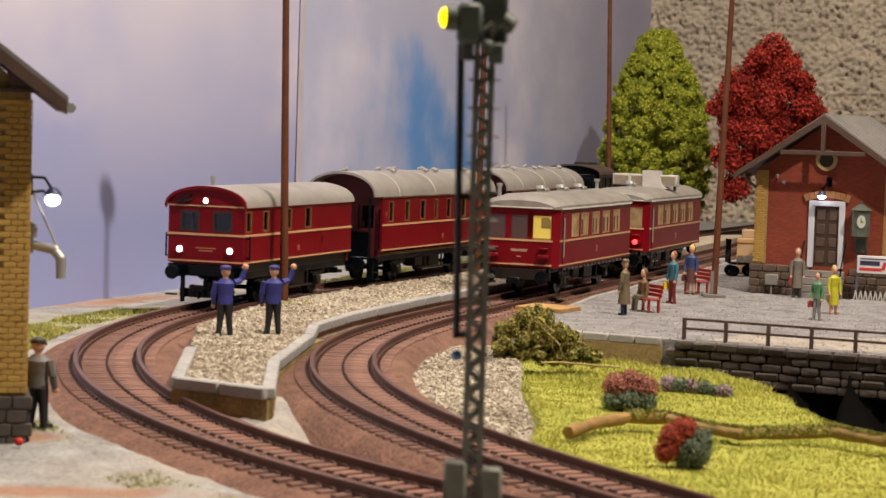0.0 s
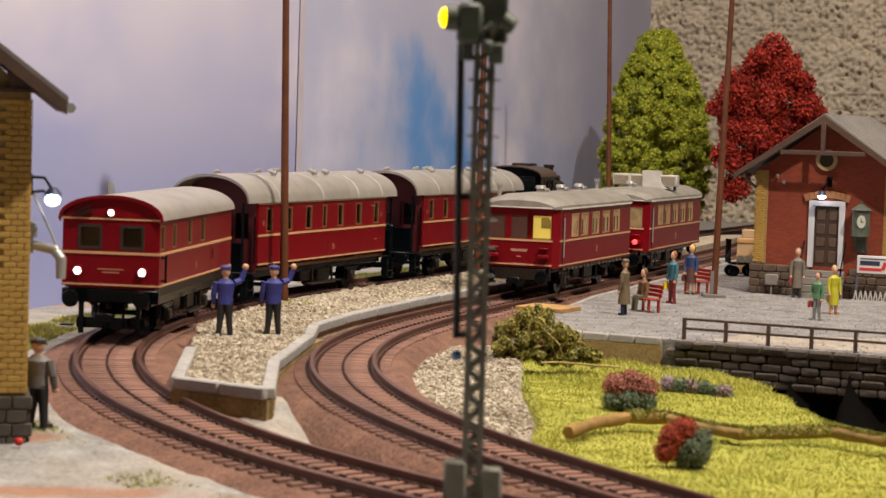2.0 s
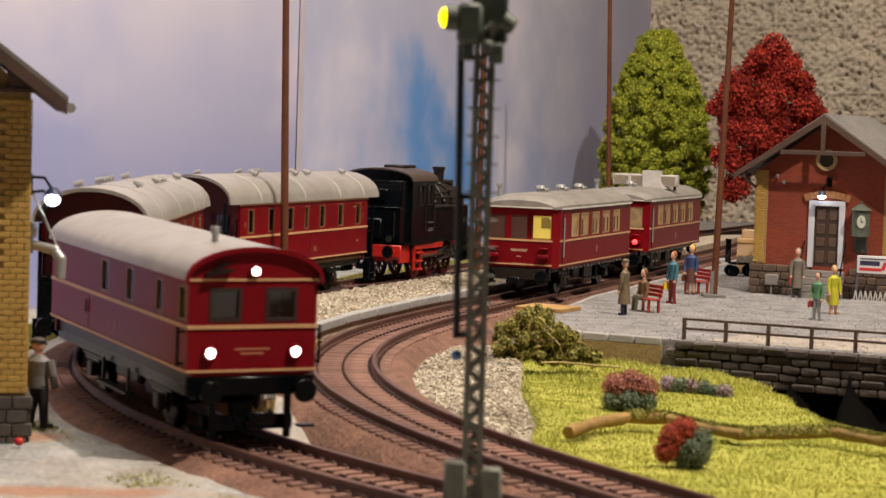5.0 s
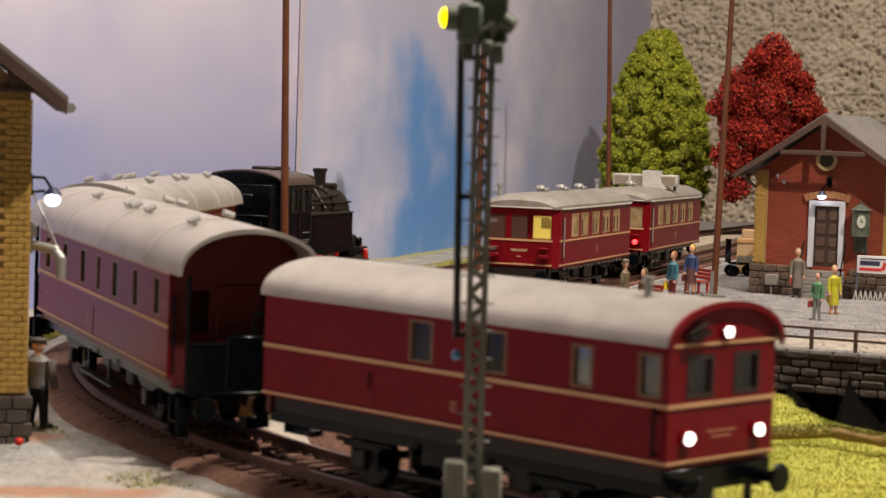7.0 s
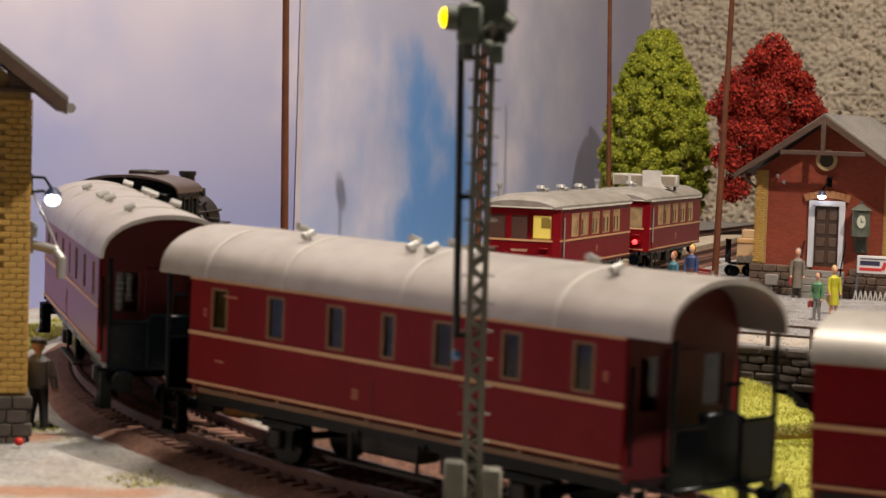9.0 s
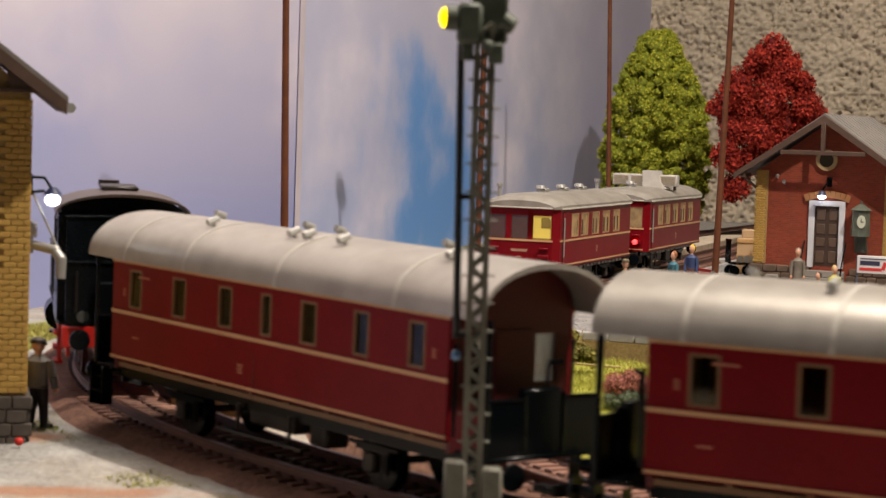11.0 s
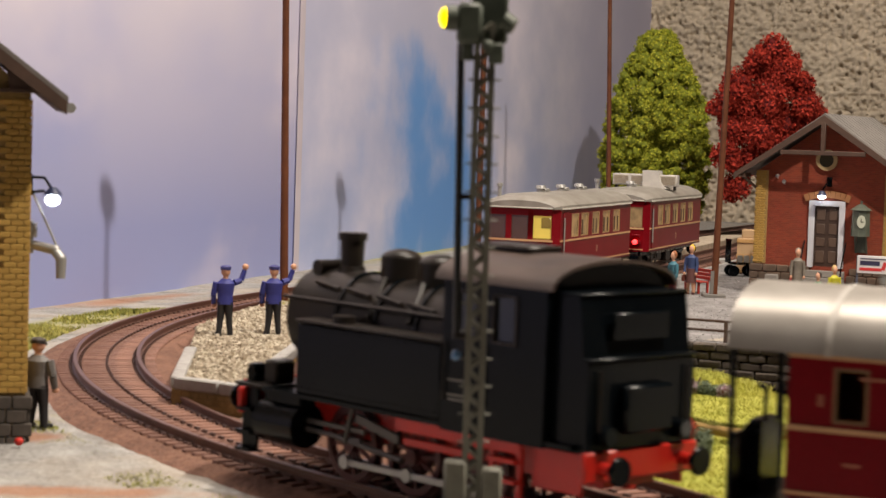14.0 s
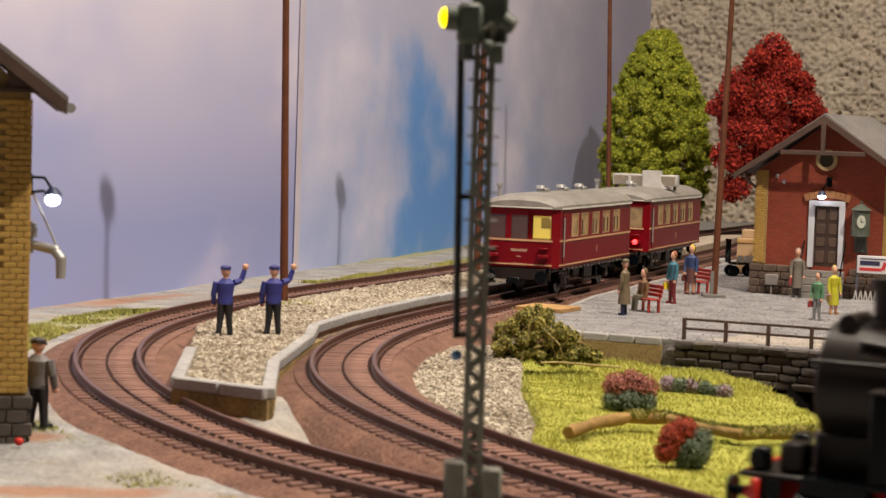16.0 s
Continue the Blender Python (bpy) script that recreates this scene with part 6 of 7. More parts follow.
def station():
    """Red brick station with stone plinth, yellow quoins and an open timber gable."""
    t = thing("station_building", (130, 848, -2, 0, 0, -23.7), "red brick station with timber gable and grey roof", "building")
    W2, D, ZE, ZA = 58.0, 78.0, 51.0, 72.0
    bm = B()
    panel(bm, 0, W2, 0, ZE, [(24.6, 35.2, 12.5, 38)], 0, 3.0)
    extrude(bm, [(0, ZE), (W2, ZE), (W2 / 2, ZA)], "y", 0, 3)
    wall = part("wall", bm, BRICKR, t)
    for xx in (1.5, W2 - 1.5):
        bm = B()
        box(bm, (xx, D / 2 + 1.5, ZE / 2), (3, D - 3, ZE))
        part("wall", bm, BRICKR, t)
    bm = B()
    box(bm, (W2 / 2, D - 1.5, ZE / 2), (W2 - 6, 3, ZE))
    extrude(bm, [(0, ZE), (W2, ZE), (W2 / 2, ZA)], "y", D - 3, D)
    part("wall", bm, BRICKR, t)
    bm = B()
    box(bm, (0, 0, 0), (2.0, 0.9, 0.85), bevel=0.1)
    me = mesh_of("brick", bm, YBRICK)
    for x0 in (0.9, W2 - 3.0):
        for r in range(38):
            for i in range(2):
                ob = new("brick", me)
                ob.matrix_basis = mm(x0 + i * 2.15 + (0.5 if r % 2 else 0) - 0.4, -0.2, 13.6 + r)
                ob.parent = wall
    for xx in (2.2, W2 - 2.2):
        bm = B()
        box(bm, (xx, -0.05, 32), (5.2, 0.7, 38.6))
        part("quoin_bed", bm, MORTAR, t)
    stones = []
    for k in range(3):
        bm = B()
        box(bm, (0, 0, 0), (3.6 + k, 1.8, 2.9), bevel=0.3)
        stones.append(mesh_of("plinth_stone", bm, PLINTH))
    r2 = random.Random(3)
    for r in range(4):
        x = -1.6
        while x < W2 + 1:
            k = r2.randrange(3)
            w = 3.6 + k
            if not 21.5 < x + w / 2 < 38:
                ob = new("plinth_stone", stones[k])
                ob.matrix_basis = mm(x + w / 2, -0.7 + r2.uniform(-0.2, 0.2), 1.6 + r * 3.1)
                ob.parent = t
            x += w + 0.25
        y = 1.5
        while y < D:
            k = r2.randrange(3)
            ob = new("plinth_stone", stones[k])
            ob.matrix_basis = mm(-0.7, y + 2, 1.6 + r * 3.1, 0, 0, 90)
            ob.parent = t
            y += 4.1 + k
    # roof
    for sd in (-1, 1):
        xe = W2 / 2 + sd * 36
        bm = B()
        extrude(bm, [(W2 / 2, ZA + 3.4), (xe, ZE - 0.6), (xe, ZE - 2.2), (W2 / 2, ZA + 0.8)], "y", -8, D + 6)
        rf = part("roof", bm, TILE, t)
        bm = B()
        for i in range(14):
            y = -6 + i * 7
            f0 = (W2 / 2, y, ZA + 3.5)
            tube(bm, f0, (xe, y, ZE - 0.5), 0.18, n=5)
        part("roof_seam", bm, TILE, rf)
        bm = B()
        extrude(bm, [(W2 / 2, ZA + 2.6), (xe + sd * 0.8, ZE - 1.0), (xe + sd * 0.8, ZE - 3.4), (W2 / 2, ZA - 0.4)], "y", -9.4, -8.02)
        part("bargeboard", bm, DARKWOOD, t)
        bm = B()
        for dz in (0,):
            tube(bm, (W2 / 2 + sd * 29.5, 0.2, ZE - 7), (W2 / 2 + sd * 33.5, -8, ZE - 2), 0.7, n=6)
        box(bm, (W2 / 2 + sd * 33, -4, ZE - 1.8), (2.0, 9, 1.6))
        part("purlin_end", bm, DARKWOOD, t)
    bm = B()
    box(bm, (W2 / 2, -8.7, ZE + 8.2), (35, 1.5, 1.9), bevel=0.2)
    part("tie_beam", bm, DARKWOOD, t)
    bm = B()
    box(bm, (W2 / 2, -8.8, ZE + 14.8), (1.9, 1.4, 12), bevel=0.2)
    part("king_post", bm, DARKWOOD, t)
    bm = B()
    tube(bm, (W2 / 2, 0.5, 56.4), (W2 / 2, -1.2, 56.4), 4.4, n=24)
    o = part("round_window", bm, mat("ochre_surround", (0.42, 0.30, 0.15), 0.8), t)
    bm = B()
    tube(bm, (W2 / 2, 0.5, 56.4), (W2 / 2, -1.4, 56.4), 2.9, n=24)
    part("pane", bm, GLASS, o)
    # door
    bm = B()
    for x in (23.6, 36.2):
        box(bm, (x, -0.3, 25), (2.4, 1.4, 26), bevel=0.2)
    box(bm, (29.9, -0.3, 38.6), (15, 1.5, 2.2), bevel=0.2)
    part("door_frame", bm, WHITE, t)
    bm = B()
    box(bm, (29.9, 1.2, 25), (10.4, 1.0, 25.2))
    d = part("door", bm, DOORW, t, "dark brown panelled double door")
    for x in (27.3, 32.5):
        for z, h in ((16.5, 5), (22.6, 3.6), (28, 4.2), (34, 4.6)):
            bm = B()
            box(bm, (x, 0.6, z), (3.6, 0.5, h), bevel=0.2)
            part("door_panel", bm, mat("door_panel_brown", (0.10, 0.06, 0.04), 0.5), d)
    bm = B()
    for i in range(9):
        a = (-4 + i) * 0.09
        box(bm, (29.9 + 24 * math.sin(a), -0.5, 18.4 + 24 * math.cos(a)), (2.0, 1.2, 2.8), ry=math.degrees(a))
    part("door_arch", bm, mat("tan_brick_arch", (0.34, 0.15, 0.06), 0.85), t)
    bm = B()
    for i in range(4):
        box(bm, (29.9, -2.2 - i * 2.2, 11.0 - i * 3.0 - 1.4), (17, 2.3, 2.8), bevel=0.2)
        box(bm, (29.9, -1.6 - i * 2.2 + 0.6, (9.6 - i * 3.0 - 1.4) / 2), (16.4, 2.6, max(0.5, 9.6 - i * 3.0 - 1.4)))
    part("front_steps", bm, mat("step_stone", (0.26, 0.235, 0.21), 0.85), t)
    bm = B()
    for x in (21.2, 38.4):
        tube(bm, (x, -1, 23), (x, -9, 12), 0.3, n=6)
        tube(bm, (x, -9, 12), (x, -9, 1), 0.3, n=6)
    part("stair_rail", bm, BLACK, t)
    # lamp above the door
    bm = B()
    tube(bm, (30.4, 0, 49), (30.4, -3, 47.5), 0.45, n=8)
    box(bm, (30.4, -0.3, 47.5), (2.2, 0.8, 4.0), bevel=0.2)
    tube(bm, (30.4, -3, 47.5), (28.6, -4.2, 44.2), 0.35, n=8)
    l = part("door_lamp", bm, BLACK, t, "black door lamp, switched on")
    bm = B()
    tube(bm, (28.4, -4.3, 42.0), (28.4, -4.3, 43.8), 2.1, 0.8, n=14)
    part("shade", bm, mat("dark_blue_shade", (0.03, 0.04, 0.10), 0.4), l)
    bm = B()
    ball(bm, (28.4, -4.3, 41.4), 1.7, 12, (1, 1, 0.65))
    part("bulb", bm, LAMP_BLUE, l)
    for x, z in ((8.8, 49.2), (11.6, 47.0)):
        bm = B()
        tube(bm, (x, -0.2, z - 1), (x, -1.2, z - 0.6), 0.3, n=6)
        i = part("insulator", bm, ZINC, t)
        bm = B()
        ball(bm, (x, -1.4, z), 0.85, 10)
        part("cap", bm, WHITE, i)
    # letter-box, clock lantern
    bm = B()
    box(bm, (8.6, -3.4, 6.2), (5.6, 1.6, 4.6), bevel=0.4)
    tube(bm, (8.6, -3.4, 0), (8.6, -3.4, 4), 0.4, n=8)
    part("post_box", bm, mat("grey_box", (0.22, 0.20, 0.18), 0.6), t)
    bm = B()
    tube(bm, (44.6, -3.4, 26), (44.6, -3.4, 36.6), 3.9, 3.6, n=8)
    tube(bm, (44.6, -3.4, 36.6), (44.6, -3.4, 39), 4.6, 1.0, n=8)
    tube(bm, (44.6, -3.4, 39), (44.6, -3.4, 40.4), 0.5, n=6)
    for x in (42.4, 46.8):
        tube(bm, (x, -0.2, 19), (x, -3, 26), 0.45, n=6)
    box(bm, (44.6, -0.4, 24), (4, 0.8, 10), bevel=0.2)
    c = part("clock_lantern", bm, GREENM, t, "green wall clock lantern")
    bm = B()
    m = bmesh.ops.create_cone(bm, cap_ends=True, segments=20, radius1=2.3, radius2=2.3, depth=0.5, matrix=Matrix.LocRotScale((45.6, -7.1, 32), Euler((radians(90), 0, radians(12))), Vector((0.75, 1.15, 1))))
    part("dial", bm, mat("pale_dial", (0.5, 0.52, 0.42), 0.5), c)
    bm = B()
    box(bm, (45.6, -7.42, 32.6), (0.25, 0.1, 1.6))
    box(bm, (46.0, -7.42, 32.0), (1.0, 0.1, 0.25))
    part("clock_hand", bm, BLACK, c)
    return t


station()


def sign():
    """Enamel sign on two posts before the station; its lettering is not spelled out."""
    t = thing("enamel_sign", (173, 820, -2, 0, 0, -22), "white enamel sign with dark and red lettering on posts", "sign")
    for x in (-5.5, 7.0):
        bm = B()
        box(bm, (x, 0, 9), (0.8, 0.8, 18))
        part("post", bm, mat("blue_grey_post", (0.09, 0.09, 0.12), 0.6), t)
    bm = B()
    box(bm, (1, -0.8, 15), (13, 0.6, 7.2), bevel=0.2)
    b2 = part("board", bm, mat("white_enamel", (0.66, 0.64, 0.64), 0.4), t)
    bm = B()
    box(bm, (1, -1.15, 17.3), (10.5, 0.1, 0.45))
    box(bm, (-0.3, -1.15, 15.6), (8.0, 0.1, 1.8))
    part("dark_lettering", bm, mat("navy_letter", (0.03, 0.03, 0.07), 0.5), b2)
    bm = B()
    box(bm, (0, -1.15, 13.1), (9.0, 0.1, 1.2))
    box(bm, (5.4, -1.15, 14.6), (1.4, 0.1, 3.2), ry=18)
    part("red_lettering", bm, mat("red_letter", (0.55, 0.03, 0.03), 0.5), b2)


sign()


def bench(at):
    t = thing("bench", at, "red wooden platform bench", "bench", "benches on the platform")
    for k in range(3):
        bm = B()
        box(bm, (0, -1.8 + k * 1.6, 4.8), (13, 1.35, 0.5), bevel=0.1)
        part("seat_slat", bm, BENCHR, t)
    for k in range(3):
        bm = B()
        box(bm, (0, 2.6 + k * 0.3, 6.3 + k * 1.5), (13, 0.45, 1.3), bevel=0.1)
        part("back_slat", bm, BENCHR, t)
    for x in (-5, 5):
        for y in (-2, 2.2):
            bm = B()
            box(bm, (x, y, 2.3), (0.8, 0.8, 4.6))
            part("leg", bm, BENCHR, t)
        bm = B()
        box(bm, (x, 2.9, 7), (0.6, 0.5, 5), rx=-10)
        part("upright", bm, BENCHR, t)
    return t


bench((74.5, 739, -2, 0, 0, 298))
bench((105, 838, -2, 0, 0, 295))


# ---- figures: painted dolls, one mesh each ----
def doll(name, at, label, coat, legs, hat=None, hair=None, arm_up=0, skirt=False, seat=False, bag=None, long_coat=False, k=1.0, wide=0.8):
    """A painted figure, about 20 mm high, facing +y of its own."""
    mats = [coat, legs, SKIN, hat or hair or legs, bag or coat]
    bm = B()

    def paint(vs, i):
        for f in {f for v in vs for f in v.link_faces}:
            f.material_index = i
    zh = 9.6 if not seat else 5.2
    if seat:
        for sd in (-1, 1):
            paint(tube(bm, (sd * 1.1, 0, 5.2), (sd * 1.2, 4.4, 5.2), 1.1, 0.95, n=8), 1)
            paint(tube(bm, (sd * 1.2, 4.4, 5.4), (sd * 1.2, 4.8, 0.4), 0.95, 0.7, n=8), 1)
    else:
        for sd in (-1, 1):
            paint(tube(bm, (sd * 1.6, 0.1 * sd, 0.7), (sd * 1.25, 0.3, 5.0), 0.8, 0.95, n=10), 2 if skirt else 1)
            paint(tube(bm, (sd * 1.25, 0.3, 4.8), (sd * 1.0, 0, zh), 0.98, 1.35, n=10), 2 if skirt else 1)
            paint(box(bm, (sd * 1.7, 0.6 + 0.1 * sd, 0.45), (1.25, 2.5, 0.9), rz=-sd * 12), 1)
    if skirt or long_coat:
        paint(tube(bm, (0, 0, 4.8 if not long_coat else 4.0), (0, 0, zh + 1), 2.9, 2.2, n=14), 1 if skirt and not long_coat else 0)
    t0 = zh - 0.6
    for z0, z1, r0, r1 in ((t0, t0 + 2.6, 2.35, 2.2), (t0 + 2.6, t0 + 6.0, 2.2, 2.75), (t0 + 6.0, t0 + 7.3, 2.75, 1.2)):
        vs = tube(bm, (0, 0, z0), (0, 0, z1), r0, r1, n=14)
        bmesh.ops.scale(bm, vec=(1.0, 0.68, 1.0), verts=vs)
        paint(vs, 0)
    sh = t0 + 6.2
    for sd in (-1, 1):
        if arm_up and sd > 0:
            paint(tube(bm, (2.5, 0, sh), (4.4, 0.8, sh + 0.6), 0.95, 0.85, n=8), 0)
            paint(tube(bm, (4.4, 0.8, sh + 0.6), (5.4, 1.0, sh + 3.6), 0.85, 0.7, n=8), 0)
            paint(ball(bm, (5.6, 1.0, sh + 4.5), 0.95, 8), 2)
        else:
            paint(tube(bm, (sd * 2.6, 0, sh), (sd * 3.3, 0.2, sh - 3.4), 0.95, 0.85, n=8), 0)
            paint(tube(bm, (sd * 3.3, 0.2, sh - 3.4), (sd * 3.2, 1.2, sh - 6.2), 0.85, 0.65, n=8), 0)
            paint(ball(bm, (sd * 3.2, 1.4, sh - 6.7), 0.75, 8), 2)
    paint(tube(bm, (0, 0, sh + 0.8), (0, 0, sh + 2.0), 0.75, n=8), 2)
    paint(ball(bm, (0, 0.1, sh + 3.2), 1.45, 12, (0.92, 1.0, 1.15)), 2)
    if hat:
        paint(tube(bm, (0, -0.1, sh + 3.5), (0, 0, sh + 4.3), 1.42, 1.62, n=14), 3)
        paint(ball(bm, (0, 0, sh + 4.3), 1.6, 12, (1, 1, 0.42)), 3)
        paint(tube(bm, (0, 0.9, sh + 3.5), (0, 1.0, sh + 3.7), 1.3, n=12), 3)
    elif hair:
        paint(ball(bm, (0, -0.35, sh + 3.6), 1.55, 12, (1, 0.95, 1.05)), 3)
    if bag:
        paint(box(bm, (3.4, 1.2, sh - 8.6), (1.2, 3.4, 2.6)), 4)
    bmesh.ops.scale(bm, vec=(k * wide, k * wide, k), verts=bm.verts)
    return solid(name, bm, mats, at, label, "figurine", "figures on the layout", smooth=False)


def paintc(name, c, r=0.6):
    return mat(name, c, r, vary=0.25, scale=700)


BLUEU, DARK = paintc("uniform_blue", (0.03, 0.035, 0.22)), paintc("dark_trousers", (0.014, 0.013, 0.015))
CAPB = paintc("cap_blue", (0.05, 0.05, 0.20))
doll("figurine", (-61.5, 577, 1.2, 0, 0, 8), "waving railwayman figurine in blue jacket and cap", BLUEU, DARK, hat=CAPB, arm_up=1, wide=1.0)
doll("figurine", (-48.3, 584, 1.2, 0, 0, 8), "waving railwayman figurine in blue jacket and cap", BLUEU, DARK, hat=CAPB, arm_up=1, wide=1.0)
doll("figurine", (-88.6, 447, -7.0, 0, 0, -20), "figurine in grey jacket and black trousers", paintc("jacket_grey", (0.17, 0.16, 0.155)), DARK, hat=paintc("brown_cap", (0.05, 0.04, 0.035)), wide=1.12)
doll("figurine", (65, 721, -2, 0, 0, 60), "figurine in long brown coat and felt hat", paintc("coat_brown", (0.16, 0.115, 0.06)), paintc("navy_trousers", (0.012, 0.015, 0.045)), hat=paintc("felt_hat", (0.19, 0.15, 0.09)), long_coat=True)
doll("figurine", (73.6, 739.6, -2, 0, 0, 118), "seated figurine in brown jacket on the bench", paintc("jacket_brown", (0.17, 0.085, 0.03)), paintc("olive_trousers", (0.10, 0.085, 0.05)), hair=paintc("hair_brown", (0.12, 0.07, 0.03)), seat=True)
doll("figurine", (88.6, 779, -2, 0, 0, 120), "figurine in teal jacket with yellow bag", paintc("jacket_teal", (0.05, 0.17, 0.22)), paintc("dark_red_trousers", (0.20, 0.02, 0.02)), hair=paintc("hair_red", (0.28, 0.09, 0.03)), bag=paintc("bag_yellow", (0.75, 0.55, 0.02)))
doll("figurine", (101.5, 828, -2, 0, 0, 150), "blonde figurine in blue jacket and skirt", paintc("jacket_blue", (0.035, 0.06, 0.16)), paintc("brown_skirt", (0.10, 0.035, 0.03)), hair=paintc("hair_blond", (0.85, 0.55, 0.05)), skirt=True, bag=paintc("bag_brown", (0.12, 0.03, 0.02)))
doll("figurine", (145, 829, -2, 0, 0, 170), "figurine in grey-brown coat before the steps", paintc("coat_grey", (0.17, 0.145, 0.115)), paintc("grey_trousers", (0.06, 0.055, 0.05)), hair=paintc("hair_grey", (0.3, 0.25, 0.2)), long_coat=True, bag=paintc("bag_red", (0.30, 0.03, 0.03)))
doll("figurine", (134.5, 726, -2, 0, 0, 140), "figurine in green jacket with red bag", paintc("jacket_green", (0.09, 0.22, 0.10)), paintc("pale_trousers", (0.22, 0.22, 0.21)), hair=paintc("hair_dark", (0.03, 0.02, 0.015)), bag=paintc("bag_red", (0.30, 0.03, 0.03)), k=0.86)
doll("figurine", (145.5, 753, -2, 0, 0, 200), "figurine in bright yellow coat with handbag", paintc("coat_yellow", (0.50, 0.46, 0.02)), paintc("skin_tights", (0.5, 0.3, 0.15)), hair=paintc("hair_fair", (0.55, 0.36, 0.14)), skirt=True, long_coat=True, bag=paintc("bag_mustard", (0.35, 0.24, 0.04)), k=0.9)


# ---- poles, signal, small things ----
def pole(at, h, lean, foot, label, disc=False):
    t = thing("pole", (*at, 0, lean, 0), label, "pole", "poles along the tracks")
    bm = B()
    tube(bm, (0, 0, 0), (0, 0, h), 1.45, 1.05, n=12)
    part("shaft", bm, POLE, t)
    if disc:
        bm = B()
        tube(bm, (0, -0.6, 0), (0, 0.6, 0), 6.4, n=24)
        bmesh.ops.scale(bm, vec=(0.75, 1, 1), verts=bm.verts)
        part("disc", bm, POLE, t, at=(0, 0, h + 4, 0, 0, 45))
    if foot:
        bm = B()
        box(bm, (0, 0, 0.5), (9, 7, 1.6), bevel=0.3)
        box(bm, (-1.2, -1.6, 5.6), (1.4, 1.0, 10))
        part("foot", bm, mat("foot_grey", (0.17, 0.155, 0.14), 0.8), t)
    return t


pole((-54, 696, 0.8), 132.5, -1.2, False, "tall brown pole standing between the tracks", True)
pole((15, 883, -2), 144, 0, False, "tall brown pole standing between the tracks", True)
pole((109.5, 817, -2), 119.5, 1.3, True, "tall brown pole with grey foot on the platform")
pole((92, 1130, -9), 190, -1.7, False, "tall brown pole standing far behind the railcar")


def signal():
    """Lattice signal mast with a lit yellow lamp, close to the camera."""
    t = thing("light_signal", (5.4, 300, -9.5, 0, -0.15, 0), "grey-green lattice signal mast with lit yellow lamp", "railway signal")
    H = 87
    for dx in (-1.1, 1.1):
        for dy in (-1.1, 1.1):
            bm = B()
            box(bm, (dx, dy, H / 2), (0.85, 0.85, H))
            part("mast_angle", bm, GREYG, t)
    bm = B()
    n = 46
    for i in range(n):
        z0, z1 = i * H / n, (i + 1) * H / n
        sg = 1 if i % 2 else -1
        for dy in (-1.1, 1.1):
            tube(bm, (-1.1 * sg, dy, z0), (1.1 * sg, dy, z1), 0.42, n=5)
            tube(bm, (dy, -1.1 * sg, z0), (dy, 1.1 * sg, z1), 0.42, n=5)
    part("lattice", bm, GREYG, t)
    for i in range(18):
        bm = B()
        tube(bm, (-2.3, -1.3, 9 + i * 4.1), (2.5, -1.3, 9 + i * 4.1), 0.16, n=5)
        part("ladder_rung", bm, GREYG, t)
    bm = B()
    tube(bm, (-2.9, 0.5, 40.5), (-3.5, 0.5, 84), 0.55, n=10)
    part("cable_tube", bm, mat("dark_tube", (0.03, 0.03, 0.03), 0.5), t)
    for z in (41, 61.5, 82):
        bm = B()
        box(bm, (-2.2, 0.3, z), (2.2, 1.0, 0.8), bevel=0.1)
        part("tube_bracket", bm, SOOT, t)
    bm = B()
    ball(bm, (-2.8, 0, 38.0), 0.85, 10)
    part("blue_lens", bm, mat("blue_glass", (0.10, 0.22, 0.42), 0.15), t)
    bm = B()
    box(bm, (-2.3, -0.4, 86.9), (3.8, 3.4, 6.0), bevel=0.6)
    box(bm, (0.6, 1.0, 89.6), (5.4, 0.8, 11), bevel=0.4)
    box(bm, (-2.6, -0.2, 83.0), (1.8, 2.0, 3.0), bevel=0.3)
    hd = part("signal_head", bm, GREENM, t, "green signal head box")
    bm = B()
    tube(bm, (-4.4, -1.6, 87.6), (-6.0, -1.9, 87.6), 1.9, 1.7, n=16)
    part("lamp_hood", bm, GREENM, hd)
    bm = B()
    ball(bm, (-5.9, -2.1, 87.6), 1.2, 14, (0.8, 0.8, 1.25))
    part("yellow_lamp", bm, LAMP_YEL, hd)
    bm = B()
    tube(bm, (2.6, -0.5, 87.5), (4.2, -0.8, 86.6), 1.5, 1.2, n=12)
    box(bm, (1.6, -1.4, 82.6), (2.2, 1.8, 3), bevel=0.3)
    ball(bm, (0.4, -2.2, 83.6), 1.0, 10)
    part("relay_box", bm, GREENM, hd)
    for x, w, h, z in ((-2.5, 3.4, 15, 10), (2.9, 3.2, 14, 9.5)):
        bm = B()
        box(bm, (x, -0.8, z + 5), (w, 3.0, h), bevel=0.4)
        part("switch_cabinet", bm, GREYG, t)
    bm = B()
    box(bm, (0, 0, 0.8), (12, 10, 2.4), bevel=0.4)
    part("foot", bm, KERB, t)


signal()


